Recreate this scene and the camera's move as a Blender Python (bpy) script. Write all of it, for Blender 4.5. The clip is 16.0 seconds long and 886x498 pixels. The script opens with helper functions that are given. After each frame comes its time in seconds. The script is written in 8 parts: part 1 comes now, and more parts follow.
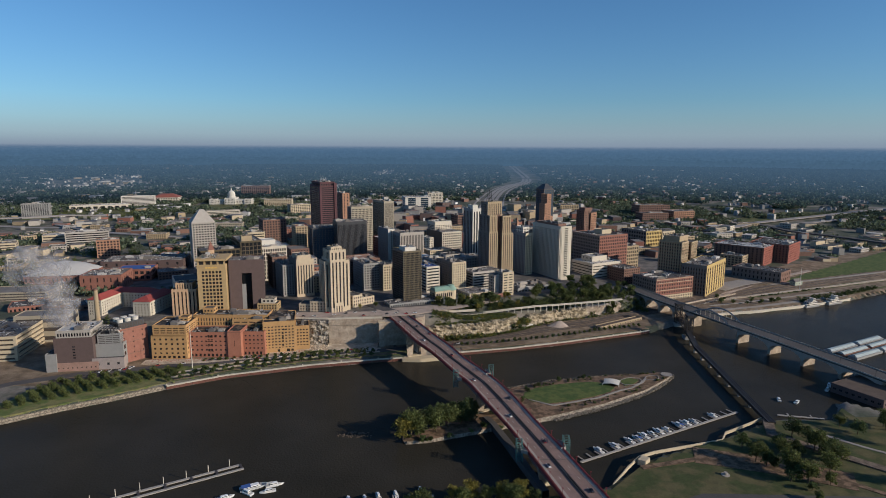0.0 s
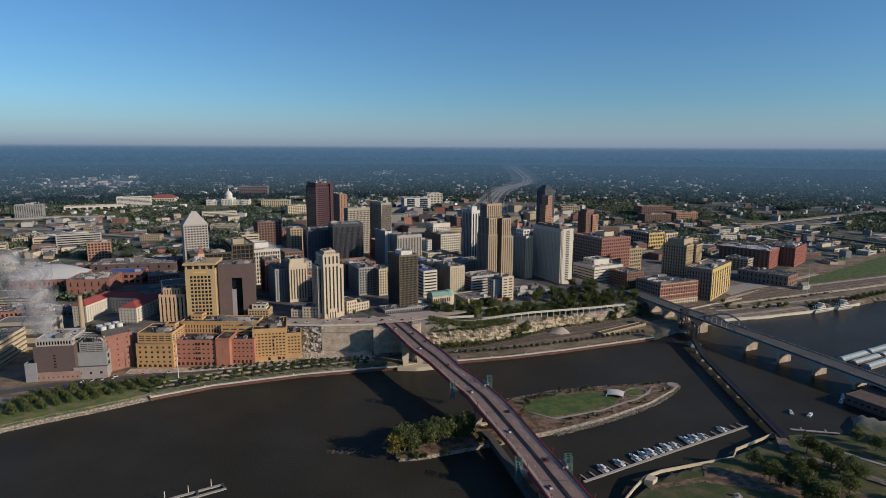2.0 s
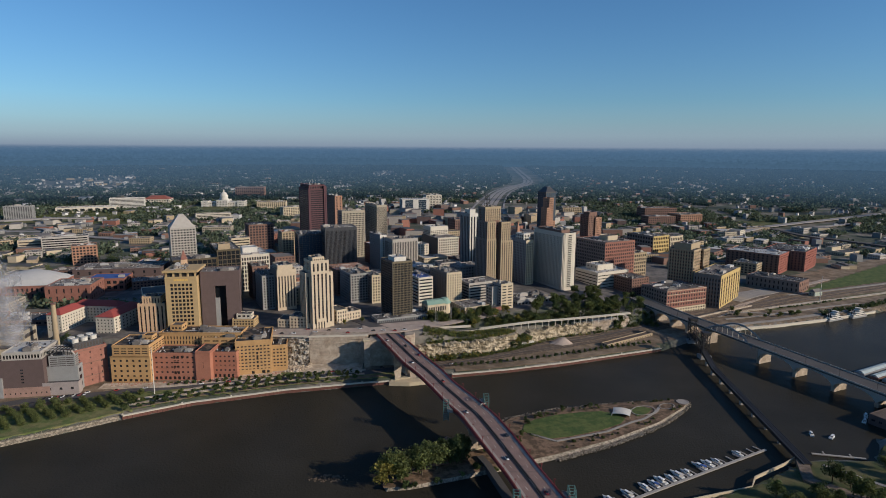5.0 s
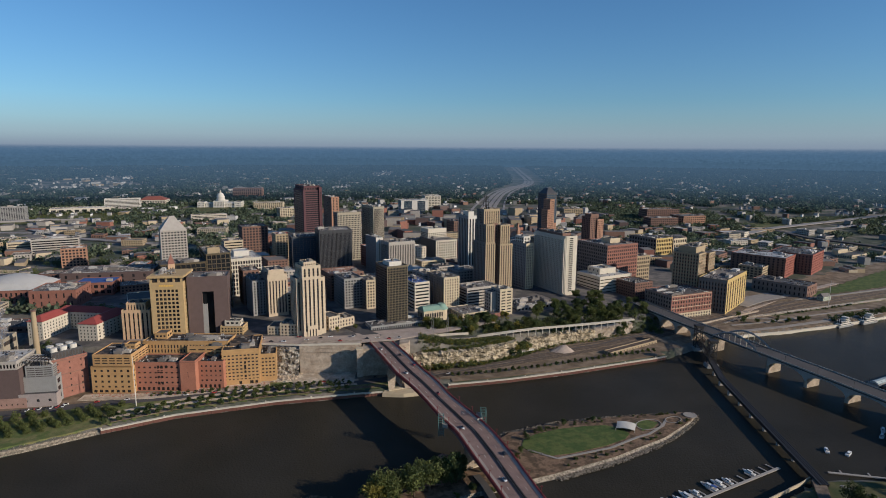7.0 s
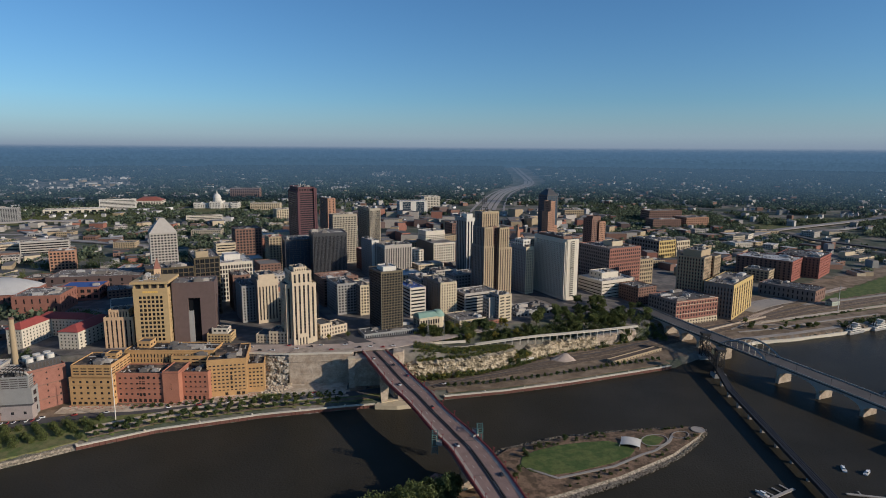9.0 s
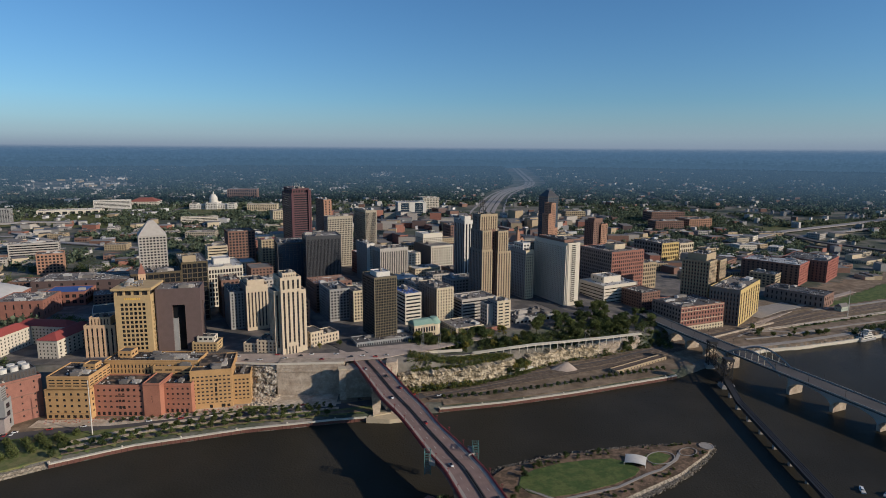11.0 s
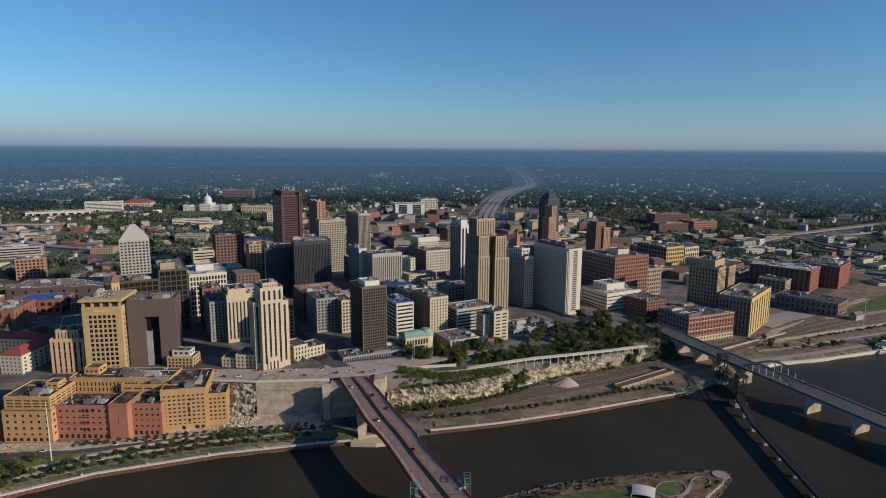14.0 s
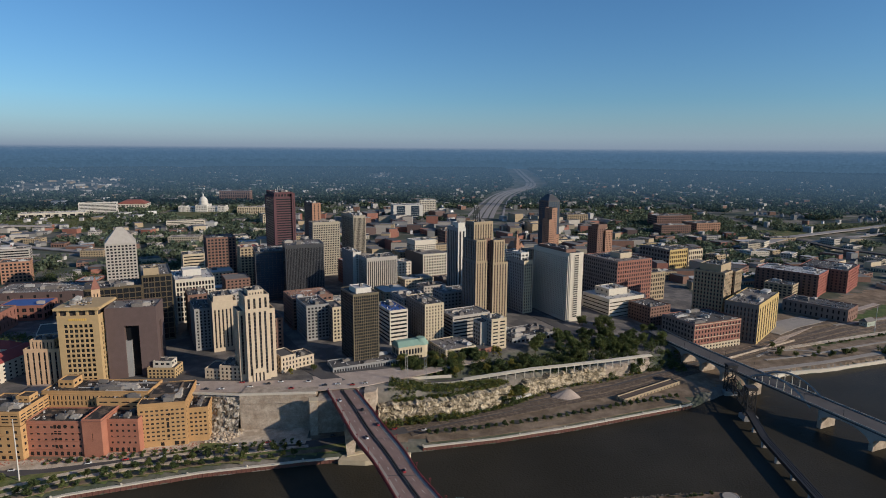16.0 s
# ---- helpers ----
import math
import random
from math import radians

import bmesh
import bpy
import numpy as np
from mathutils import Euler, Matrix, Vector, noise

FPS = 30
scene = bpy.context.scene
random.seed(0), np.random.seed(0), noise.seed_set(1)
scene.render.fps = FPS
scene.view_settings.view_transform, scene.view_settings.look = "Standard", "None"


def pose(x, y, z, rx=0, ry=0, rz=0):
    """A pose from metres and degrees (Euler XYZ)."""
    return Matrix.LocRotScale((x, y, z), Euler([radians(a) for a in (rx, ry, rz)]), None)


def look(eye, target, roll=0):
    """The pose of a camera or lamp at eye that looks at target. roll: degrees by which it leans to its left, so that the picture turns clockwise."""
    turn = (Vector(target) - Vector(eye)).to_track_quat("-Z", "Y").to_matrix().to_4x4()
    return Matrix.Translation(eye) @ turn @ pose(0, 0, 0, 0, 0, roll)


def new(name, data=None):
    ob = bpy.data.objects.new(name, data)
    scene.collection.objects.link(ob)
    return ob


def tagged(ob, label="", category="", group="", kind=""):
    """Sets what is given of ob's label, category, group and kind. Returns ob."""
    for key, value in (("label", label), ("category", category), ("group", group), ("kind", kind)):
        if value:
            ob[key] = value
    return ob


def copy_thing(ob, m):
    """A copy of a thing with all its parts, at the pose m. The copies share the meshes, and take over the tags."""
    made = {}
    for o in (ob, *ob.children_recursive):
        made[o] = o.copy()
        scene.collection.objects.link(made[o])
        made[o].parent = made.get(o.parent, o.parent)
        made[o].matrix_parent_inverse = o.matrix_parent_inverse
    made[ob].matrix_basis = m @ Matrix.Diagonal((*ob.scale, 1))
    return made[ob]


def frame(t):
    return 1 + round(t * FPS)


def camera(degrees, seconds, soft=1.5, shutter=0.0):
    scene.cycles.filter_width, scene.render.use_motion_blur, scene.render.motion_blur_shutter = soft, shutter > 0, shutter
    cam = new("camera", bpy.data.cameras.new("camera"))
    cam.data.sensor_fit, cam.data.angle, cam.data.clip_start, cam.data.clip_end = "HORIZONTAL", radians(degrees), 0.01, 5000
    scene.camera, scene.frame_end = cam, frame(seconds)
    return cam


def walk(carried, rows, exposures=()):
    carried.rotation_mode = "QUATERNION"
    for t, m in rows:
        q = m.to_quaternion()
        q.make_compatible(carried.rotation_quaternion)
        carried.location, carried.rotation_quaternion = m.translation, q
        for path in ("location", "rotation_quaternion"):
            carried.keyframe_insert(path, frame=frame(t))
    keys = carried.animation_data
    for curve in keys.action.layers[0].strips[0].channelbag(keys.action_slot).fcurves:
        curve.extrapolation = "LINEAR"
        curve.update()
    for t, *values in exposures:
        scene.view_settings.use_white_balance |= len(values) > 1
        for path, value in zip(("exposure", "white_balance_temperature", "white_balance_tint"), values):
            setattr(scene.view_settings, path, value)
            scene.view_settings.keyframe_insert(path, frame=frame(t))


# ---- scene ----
cam = camera(73.1, 16.0, soft=0.95)
PATH = [
    (0.0, pose(2.03, 0.96, 227.43, 80.445, 0, -0.863) @ pose(0, 0, 0, 0, 0, 0.26)),
    (4.0, pose(10.84, 51.31, 227.95, 80.478, 0, -0.730) @ pose(0, 0, 0, 0, 0, 0.30)),
    (8.0, pose(20.39, 102.48, 228.57, 80.511, 0, -0.596) @ pose(0, 0, 0, 0, 0, 0.34)),
    (12.0, pose(30.68, 154.47, 229.31, 80.544, 0, -0.463) @ pose(0, 0, 0, 0, 0, 0.38)),
    (16.0, pose(41.70, 207.27, 230.16, 80.577, 0, -0.330) @ pose(0, 0, 0, 0, 0, 0.41)),
]
walk(cam, PATH, exposures=[(0.0, 0.06, 5580, 7)])

# ---- light ----
SUN_AZ = math.atan2(0.92, -0.39)   # turned from +y towards +x
SUN_EL = radians(20.5)
to_sun = Vector((math.sin(SUN_AZ) * math.cos(SUN_EL), math.cos(SUN_AZ) * math.cos(SUN_EL), math.sin(SUN_EL)))
world = bpy.data.worlds.new("world")
scene.world = world
world.use_nodes = True
wn = world.node_tree.nodes
sky = wn.new("ShaderNodeTexSky")
sky.sky_type = "NISHITA"
sky.sun_disc = False
sky.sun_elevation = SUN_EL
sky.sun_rotation = SUN_AZ
sky.altitude = 200
sky.air_density, sky.dust_density, sky.ozone_density = 1.0, 0.5, 4.4
tint = wn.new("ShaderNodeVectorMath")   # a clear, dry autumn sky
tint.operation = "MULTIPLY"
tint.inputs[1].default_value = (0.87, 0.985, 1.02)
world.node_tree.links.new(sky.outputs[0], tint.inputs[0])
world.node_tree.links.new(tint.outputs[0], wn["Background"].inputs[0])
wn["Background"].inputs[1].default_value = 0.088
sun_data = bpy.data.lights.new("sun", "SUN")
sun_data.energy, sun_data.angle, sun_data.color = 4.8, radians(0.5), (1.0, 0.785, 0.565)
sun = new("sun", sun_data)
sun.matrix_world = look((0, 0, 0), -to_sun)


# ---- materials ----
def mat(name, color, rough=0.8, metal=0.0, spread=0.12, size=4.0, fine=0.6, bump=0.15, per_object=0.0, spec=0.3, per_island=0.0):
    """A surface with stains at two scales, fine relief, and colour that varies from piece to piece."""
    m = bpy.data.materials.new(name)
    m.use_nodes = True
    nt = m.node_tree
    n, ln = nt.nodes, nt.links
    b = n["Principled BSDF"]
    b.inputs["Roughness"].default_value = rough
    b.inputs["Metallic"].default_value = metal
    b.inputs["Specular IOR Level"].default_value = spec
    geo = n.new("ShaderNodeNewGeometry")
    big = n.new("ShaderNodeTexNoise")
    big.inputs["Scale"].default_value = 1.0 / size
    big.inputs["Detail"].default_value = 4
    small = n.new("ShaderNodeTexNoise")
    small.inputs["Scale"].default_value = 1.0 / fine
    small.inputs["Detail"].default_value = 3
    for q in (big, small):
        ln.new(geo.outputs["Position"], q.inputs["Vector"])
    add = n.new("ShaderNodeMath")
    add.operation = "ADD"
    ln.new(big.outputs["Fac"], add.inputs[0])
    ln.new(small.outputs["Fac"], add.inputs[1])
    rng = n.new("ShaderNodeMapRange")
    rng.inputs["From Min"].default_value, rng.inputs["From Max"].default_value = 0.6, 1.4
    rng.inputs["To Min"].default_value, rng.inputs["To Max"].default_value = 1 - spread, 1 + spread
    ln.new(add.outputs[0], rng.inputs["Value"])
    value = rng.outputs[0]
    for amount, source, socket in ((per_object, "ShaderNodeObjectInfo", "Random"), (per_island, "ShaderNodeNewGeometry", "Random Per Island")):
        if amount:
            info = n.new(source)
            r2 = n.new("ShaderNodeMapRange")
            r2.inputs["To Min"].default_value, r2.inputs["To Max"].default_value = 1 - amount, 1 + amount
            ln.new(info.outputs[socket], r2.inputs["Value"])
            mul = n.new("ShaderNodeMath")
            mul.operation = "MULTIPLY"
            ln.new(value, mul.inputs[0])
            ln.new(r2.outputs[0], mul.inputs[1])
            value = mul.outputs[0]
    mix = n.new("ShaderNodeVectorMath")
    mix.operation = "SCALE"
    mix.inputs[0].default_value = color
    ln.new(value, mix.inputs["Scale"])
    ln.new(mix.outputs[0], b.inputs["Base Color"])
    if bump:
        bp = n.new("ShaderNodeBump")
        bp.inputs["Strength"].default_value = bump
        bp.inputs["Distance"].default_value = fine * 0.3
        ln.new(small.outputs["Fac"], bp.inputs["Height"])
        ln.new(bp.outputs[0], b.inputs["Normal"])
    return m


def two_tone(name, c1, c2, scale, rough=0.9, bump=0.3, contrast=(0.42, 0.58), fine=1.0, c3=None):
    """Ground cover: two colours in patches, with a finer mottle inside."""
    m = mat(name, (1, 1, 1), rough=rough, fine=fine, size=scale * 0.4, spread=0.3, bump=bump)
    nt = m.node_tree
    n, ln = nt.nodes, nt.links
    geo = n.new("ShaderNodeNewGeometry")
    t = n.new("ShaderNodeTexNoise")
    t.inputs["Scale"].default_value = 1 / scale
    t.inputs["Detail"].default_value = 6
    ln.new(geo.outputs["Position"], t.inputs["Vector"])
    ramp = n.new("ShaderNodeValToRGB")
    ramp.color_ramp.elements[0].position, ramp.color_ramp.elements[1].position = contrast
    ramp.color_ramp.elements[0].color, ramp.color_ramp.elements[1].color = (*c1, 1), (*c2, 1)
    if c3:
        e = ramp.color_ramp.elements.new(min(0.95, contrast[1] + 0.12))
        e.color = (*c3, 1)
    ln.new(t.outputs["Fac"], ramp.inputs[0])
    sc = [q for q in n if q.type == "VECT_MATH"][0]
    ln.new(ramp.outputs[0], sc.inputs[0])
    return m


def glass(name, color, rough=0.18, spec=0.32, per_object=0.5):
    return mat(name, color, rough=rough, spec=spec, spread=0.1, bump=0.0, per_object=per_object)


M = {}
M["tan"] = mat("tan_stone", (0.42, 0.30, 0.15))
M["west_tan"] = mat("ochre_brick", (0.43, 0.265, 0.115), size=9, spread=0.2)
M["west_red"] = mat("red_brick_worn", (0.345, 0.15, 0.095), size=9, spread=0.2)
M["limestone"] = mat("limestone", (0.47, 0.385, 0.275))
M["cream"] = mat("cream_stone", (0.46, 0.385, 0.265))
M["white"] = mat("white_concrete", (0.52, 0.47, 0.38))
M["white_clean"] = mat("white_panel", (0.54, 0.51, 0.45))
M["concrete"] = mat("concrete", (0.36, 0.33, 0.29))
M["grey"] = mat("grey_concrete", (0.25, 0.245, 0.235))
M["greige"] = mat("greige_panel", (0.33, 0.29, 0.22))
M["brown"] = mat("brown_granite", (0.105, 0.074, 0.068))
M["dark_panel"] = mat("dark_metal_panel", (0.060, 0.060, 0.064), rough=0.4)
M["bronze"] = mat("bronze_panel", (0.09, 0.07, 0.04), rough=0.5)
M["red_granite"] = mat("dark_red_granite", (0.095, 0.045, 0.05))
M["brick"] = mat("red_brick", (0.24, 0.11, 0.08), spread=0.18)
M["brick_orange"] = mat("orange_brick", (0.32, 0.18, 0.115))
M["brick_bright"] = mat("bright_red_brick", (0.24, 0.085, 0.062))
M["brick_brown"] = mat("brown_brick", (0.17, 0.10, 0.075), spread=0.2)
M["yellow"] = mat("yellow_brick", (0.42, 0.31, 0.12))
M["buff"] = mat("buff_brick", (0.33, 0.26, 0.165))
# darker than the fronts: the side walls' shade is put into this colour
M["shade_brick"] = mat("shade_toned_brick", (0.185, 0.158, 0.138), spread=0.25, size=7)
M["bronze_rib"] = mat("tan_metal_ribs", (0.135, 0.112, 0.070), rough=0.5)
M["pink_tan"] = mat("pinkish_tan_stone", (0.52, 0.355, 0.215))
M["roof_dark"] = mat("tar_roof", (0.085, 0.082, 0.080), rough=0.95, size=12, spread=0.3)
M["roof_grey"] = mat("gravel_roof", (0.17, 0.155, 0.14), rough=0.95, size=10, spread=0.25)
M["roof_white"] = mat("white_membrane_roof", (0.42, 0.41, 0.39), size=10)
M["roof_red"] = mat("red_tile_roof", (0.27, 0.06, 0.05))
M["glass"] = glass("window_glass", (0.018, 0.020, 0.024))
M["glass_blue"] = glass("blue_window_glass", (0.03, 0.05, 0.075), per_object=0.3)
M["glass_warm"] = glass("bronze_window_glass", (0.035, 0.028, 0.02))
M["spandrel"] = mat("dark_spandrel", (0.06, 0.05, 0.045), rough=0.5)
M["steel_red"] = mat("red_painted_steel", (0.19, 0.038, 0.04), rough=0.5)
M["steel_dark"] = mat("dark_steel", (0.03, 0.028, 0.027), rough=0.6)
M["steel_green"] = mat("verdigris_steel", (0.09, 0.17, 0.16), rough=0.5)
M["asphalt"] = mat("asphalt", (0.075, 0.070, 0.068), rough=0.9, size=15, spread=0.25)
M["deck"] = mat("bridge_deck_concrete", (0.205, 0.140, 0.118), rough=0.9, size=8, spread=0.25)
M["plaza"] = mat("worn_boulevard_paving", (0.37, 0.30, 0.245), rough=0.9, size=9, spread=0.3)
M["brown_felt"] = mat("brown_felt_roof", (0.10, 0.075, 0.058), rough=0.95, size=7, spread=0.3)
M["pave"] = mat("pale_pavement", (0.29, 0.26, 0.225), rough=0.9, size=10, spread=0.2)
M["lane"] = mat("lane_paint", (0.6, 0.58, 0.5), rough=0.8)
M["sand"] = two_tone("bare_sandy_ground", (0.38, 0.31, 0.225), (0.52, 0.44, 0.335), 9)
M["rock"] = two_tone("limestone_cliff", (0.17, 0.14, 0.09), (0.43, 0.36, 0.25), 5, bump=0.6, fine=2.0)
M["riprap"] = two_tone("shore_stones", (0.14, 0.12, 0.09), (0.31, 0.265, 0.205), 1.6, bump=0.6)
M["grass"] = two_tone("grass", (0.070, 0.085, 0.025), (0.125, 0.115, 0.050), 18)
M["bank_grass"] = two_tone("river_bank_grass", (0.095, 0.122, 0.034), (0.165, 0.155, 0.062), 9)
M["mown"] = two_tone("mown_grass", (0.055, 0.085, 0.020), (0.092, 0.112, 0.030), 8)
M["park"] = two_tone("park_grass", (0.048, 0.060, 0.018), (0.095, 0.085, 0.036), 14)
M["planting"] = two_tone("brown_planting", (0.085, 0.058, 0.034), (0.19, 0.125, 0.078), 5)
M["far_wall"] = mat("far_house_walls", (0.24, 0.235, 0.225), spread=0.2, size=40, bump=0, per_island=0.5)
M["far_roof"] = mat("far_house_roofs", (0.12, 0.12, 0.125), spread=0.2, size=40, bump=0, per_island=0.5)
M["far_pale"] = mat("far_flat_roofs", (0.30, 0.29, 0.27), spread=0.2, size=60, bump=0, per_island=0.5)
M["far_white"] = mat("far_white_roofs", (0.52, 0.51, 0.49), spread=0.2, size=60, bump=0, per_island=0.3)
M["ballast"] = two_tone("rail_ballast", (0.105, 0.080, 0.060), (0.175, 0.135, 0.100), 5)
M["rail"] = mat("rail_steel", (0.06, 0.048, 0.042), rough=0.7, metal=0.0)
M["leaf"] = mat("leaves", (0.100, 0.116, 0.034), rough=0.7, spread=0.35, size=3, per_object=0.3, per_island=0.4)
M["leaf_yellow"] = mat("yellowing_leaves", (0.205, 0.180, 0.036), rough=0.7, spread=0.35, size=3, per_island=0.35)
M["leaf_dark"] = mat("dark_leaves", (0.072, 0.095, 0.032), rough=0.75, spread=0.3, size=3, per_object=0.25, per_island=0.4)
M["suburb_leaf"] = mat("suburban_leaves", (0.105, 0.130, 0.080), rough=0.85, spread=0.4, size=90, fine=12, bump=0, per_island=0.5)
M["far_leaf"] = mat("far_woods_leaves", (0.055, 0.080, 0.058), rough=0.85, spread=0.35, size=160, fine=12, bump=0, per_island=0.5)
for key in ("leaf", "leaf_yellow", "leaf_dark", "suburb_leaf", "far_leaf"):   # thin leaves pass some of the light on
    nt = M[key].node_tree
    body = nt.nodes["Principled BSDF"]
    glow = nt.nodes.new("ShaderNodeBsdfTranslucent")
    nt.links.new(body.inputs["Base Color"].links[0].from_socket, glow.inputs["Color"])
    half = nt.nodes.new("ShaderNodeMixShader")
    half.inputs[0].default_value = 0.4
    nt.links.new(body.outputs[0], half.inputs[1])
    nt.links.new(glow.outputs[0], half.inputs[2])
    nt.links.new(half.outputs[0], nt.nodes["Material Output"].inputs[0])
M["bark"] = mat("bark", (0.10, 0.075, 0.05), rough=0.95)
M["sheet_pile"] = mat("rusty_sheet_pile", (0.13, 0.06, 0.045), rough=0.8)
M["copper"] = mat("green_copper_roof", (0.20, 0.30, 0.24), rough=0.6)
M["boat"] = mat("white_hull", (0.72, 0.72, 0.70), rough=0.35)
M["dock"] = mat("weathered_dock", (0.34, 0.31, 0.27))
M["barge"] = mat("barge_cover", (0.36, 0.41, 0.40), rough=0.5)
M["blue_roof"] = mat("blue_roof", (0.05, 0.10, 0.28))
M["gold"] = mat("gilded_lettering", (0.65, 0.42, 0.10), rough=0.4)
M["ground"] = two_tone("city_ground", (0.062, 0.072, 0.048), (0.175, 0.155, 0.13), 60, contrast=(0.44, 0.60), fine=3.0)


def water_material():
    m = bpy.data.materials.new("river_water")
    m.use_nodes = True
    n, ln = m.node_tree.nodes, m.node_tree.links
    b = n["Principled BSDF"]
    b.inputs["Roughness"].default_value = 0.17
    b.inputs["IOR"].default_value = 1.25
    b.inputs["Specular IOR Level"].default_value = 0.06
    geo = n.new("ShaderNodeNewGeometry")
    t = n.new("ShaderNodeTexNoise")
    t.inputs["Scale"].default_value = 0.012
    t.inputs["Detail"].default_value = 4
    ln.new(geo.outputs["Position"], t.inputs["Vector"])
    ramp = n.new("ShaderNodeValToRGB")
    ramp.color_ramp.elements[0].color, ramp.color_ramp.elements[1].color = (0.029, 0.026, 0.019, 1), (0.040, 0.036, 0.027, 1)
    ramp.color_ramp.elements[0].position, ramp.color_ramp.elements[1].position = 0.35, 0.65
    ln.new(t.outputs["Fac"], ramp.inputs[0])
    ln.new(ramp.outputs[0], b.inputs["Base Color"])
    w1 = n.new("ShaderNodeTexNoise")
    w1.inputs["Scale"].default_value = 0.55
    w1.inputs["Detail"].default_value = 5
    ln.new(geo.outputs["Position"], w1.inputs["Vector"])
    bp = n.new("ShaderNodeBump")
    bp.inputs["Strength"].default_value = 0.8
    bp.inputs["Distance"].default_value = 0.4
    ln.new(w1.outputs["Fac"], bp.inputs["Height"])
    ln.new(bp.outputs[0], b.inputs["Normal"])
    return m


M["water"] = water_material()
M["hut_paint"] = mat("pale_green_paint", (0.33, 0.36, 0.29))


# ---- mesh helpers ----
class Shape:
    """Collects boxes, prisms and sheets into one mesh."""

    def __init__(self):
        self.v, self.f, self.m = [], [], []

    def add(self, verts, faces, mi=0):
        k = len(self.v)
        self.v += [tuple(p) for p in verts]
        self.f += [tuple(k + i for i in q) for q in faces]
        self.m += [mi] * len(faces)

    def box(self, x0, y0, z0, x1, y1, z1, mi=0, rot=0.0, at=(0, 0)):
        p = [(x, y, z) for z in (z0, z1) for x, y in ((x0, y0), (x1, y0), (x1, y1), (x0, y1))]
        if rot or at != (0, 0):
            c, s = math.cos(rot), math.sin(rot)
            p = [(at[0] + x * c - y * s, at[1] + x * s + y * c, z) for x, y, z in p]
        self.add(p, [(3, 2, 1, 0), (4, 5, 6, 7), (0, 1, 5, 4), (1, 2, 6, 5), (2, 3, 7, 6), (3, 0, 4, 7)], mi)

    def prism(self, pts, z0, z1, mi=0, top=None):
        """A polygon (counter-clockwise) drawn up from z0 to z1; top: other points at the top."""
        n = len(pts)
        up = top or pts
        self.add([(*p[:2], z0) for p in pts] + [(*p[:2], z1) for p in up],
                 [tuple(range(n - 1, -1, -1)), tuple(range(n, 2 * n))] + [(i, (i + 1) % n, n + (i + 1) % n, n + i) for i in range(n)], mi)

    def tube(self, path, r, mi=0, sides=6, r2=None):
        """A round bar along a path of points."""
        rings = []
        for i, p in enumerate(path):
            a, b = Vector(path[max(i - 1, 0)]), Vector(path[min(i + 1, len(path) - 1)])
            d = (b - a).normalized()
            s = d.cross(Vector((0, 0, 1)))
            s = s.normalized() if s.length > 1e-3 else Vector((1, 0, 0))
            t = s.cross(d)
            rr = r if r2 is None else r + (r2 - r) * i / max(1, len(path) - 1)
            rings += [tuple(Vector(p) + rr * (math.cos(q) * s + math.sin(q) * t)) for q in (2 * math.pi * j / sides for j in range(sides))]
        n = len(path)
        faces = [(i * sides + j, i * sides + (j + 1) % sides, (i + 1) * sides + (j + 1) % sides, (i + 1) * sides + j) for i in range(n - 1) for j in range(sides)]
        faces += [tuple(range(sides - 1, -1, -1)), tuple(range((n - 1) * sides, n * sides))]
        self.add(rings, faces, mi)

    def bar(self, a, b, w, h, mi=0):
        """A square bar from a to b, w wide and h high."""
        a, b = Vector(a), Vector(b)
        d = (b - a).normalized()
        s = d.cross(Vector((0, 0, 1)))
        s = s.normalized() if s.length > 1e-3 else Vector((1, 0, 0))
        t = s.cross(d)
        p = [q + s * (i * w / 2) + t * (j * h / 2) for q in (a, b) for i, j in ((-1, -1), (1, -1), (1, 1), (-1, 1))]
        self.add(p, [(3, 2, 1, 0), (4, 5, 6, 7), (0, 1, 5, 4), (1, 2, 6, 5), (2, 3, 7, 6), (3, 0, 4, 7)], mi)

    def sheet(self, left, right, mi=0, thick=0.0):
        """A ribbon between two rows of points."""
        n = len(left)
        self.add(list(left) + list(right), [(i, n + i, n + i + 1, i + 1) for i in range(n - 1)], mi)
        if thick:
            low = [(x, y, z - thick) for x, y, z in list(left) + list(right)]
            self.add(low, [(i + 1, n + i + 1, n + i, i) for i in range(n - 1)], mi)
            for row in (left, right):
                self.add(list(row) + [(x, y, z - thick) for x, y, z in row], [(i, i + 1, n + i + 1, n + i) for i in range(n - 1)], mi)

    def mesh(self, name, mats):
        me = bpy.data.meshes.new(name)
        me.from_pydata(self.v, [], self.f)
        for q in mats:
            me.materials.append(M[q] if isinstance(q, str) else q)
        if len(mats) > 1:
            me.polygons.foreach_set("material_index", self.m)
        me.update()
        return me


def part(name, shape, mats, parent=None, label="", at=None):
    """Links a shape (or a ready mesh) as one object under a thing or a part."""
    me = shape.mesh(name, mats if isinstance(mats, (list, tuple)) else [mats]) if isinstance(shape, Shape) else shape
    ob = new(name, me)
    if parent:
        ob.parent = parent
    if at is not None:
        ob.matrix_basis = at
    if label:
        tagged(ob, label)
    return ob


def thing(name, label, category, m=None, group="", kind=""):
    ob = new(name)
    ob.empty_display_size = 1
    if m is not None:
        ob.matrix_basis = m
    return tagged(ob, label, category, group, kind)


def lerp(x, xs, ys):
    return float(np.interp(x, xs, ys))


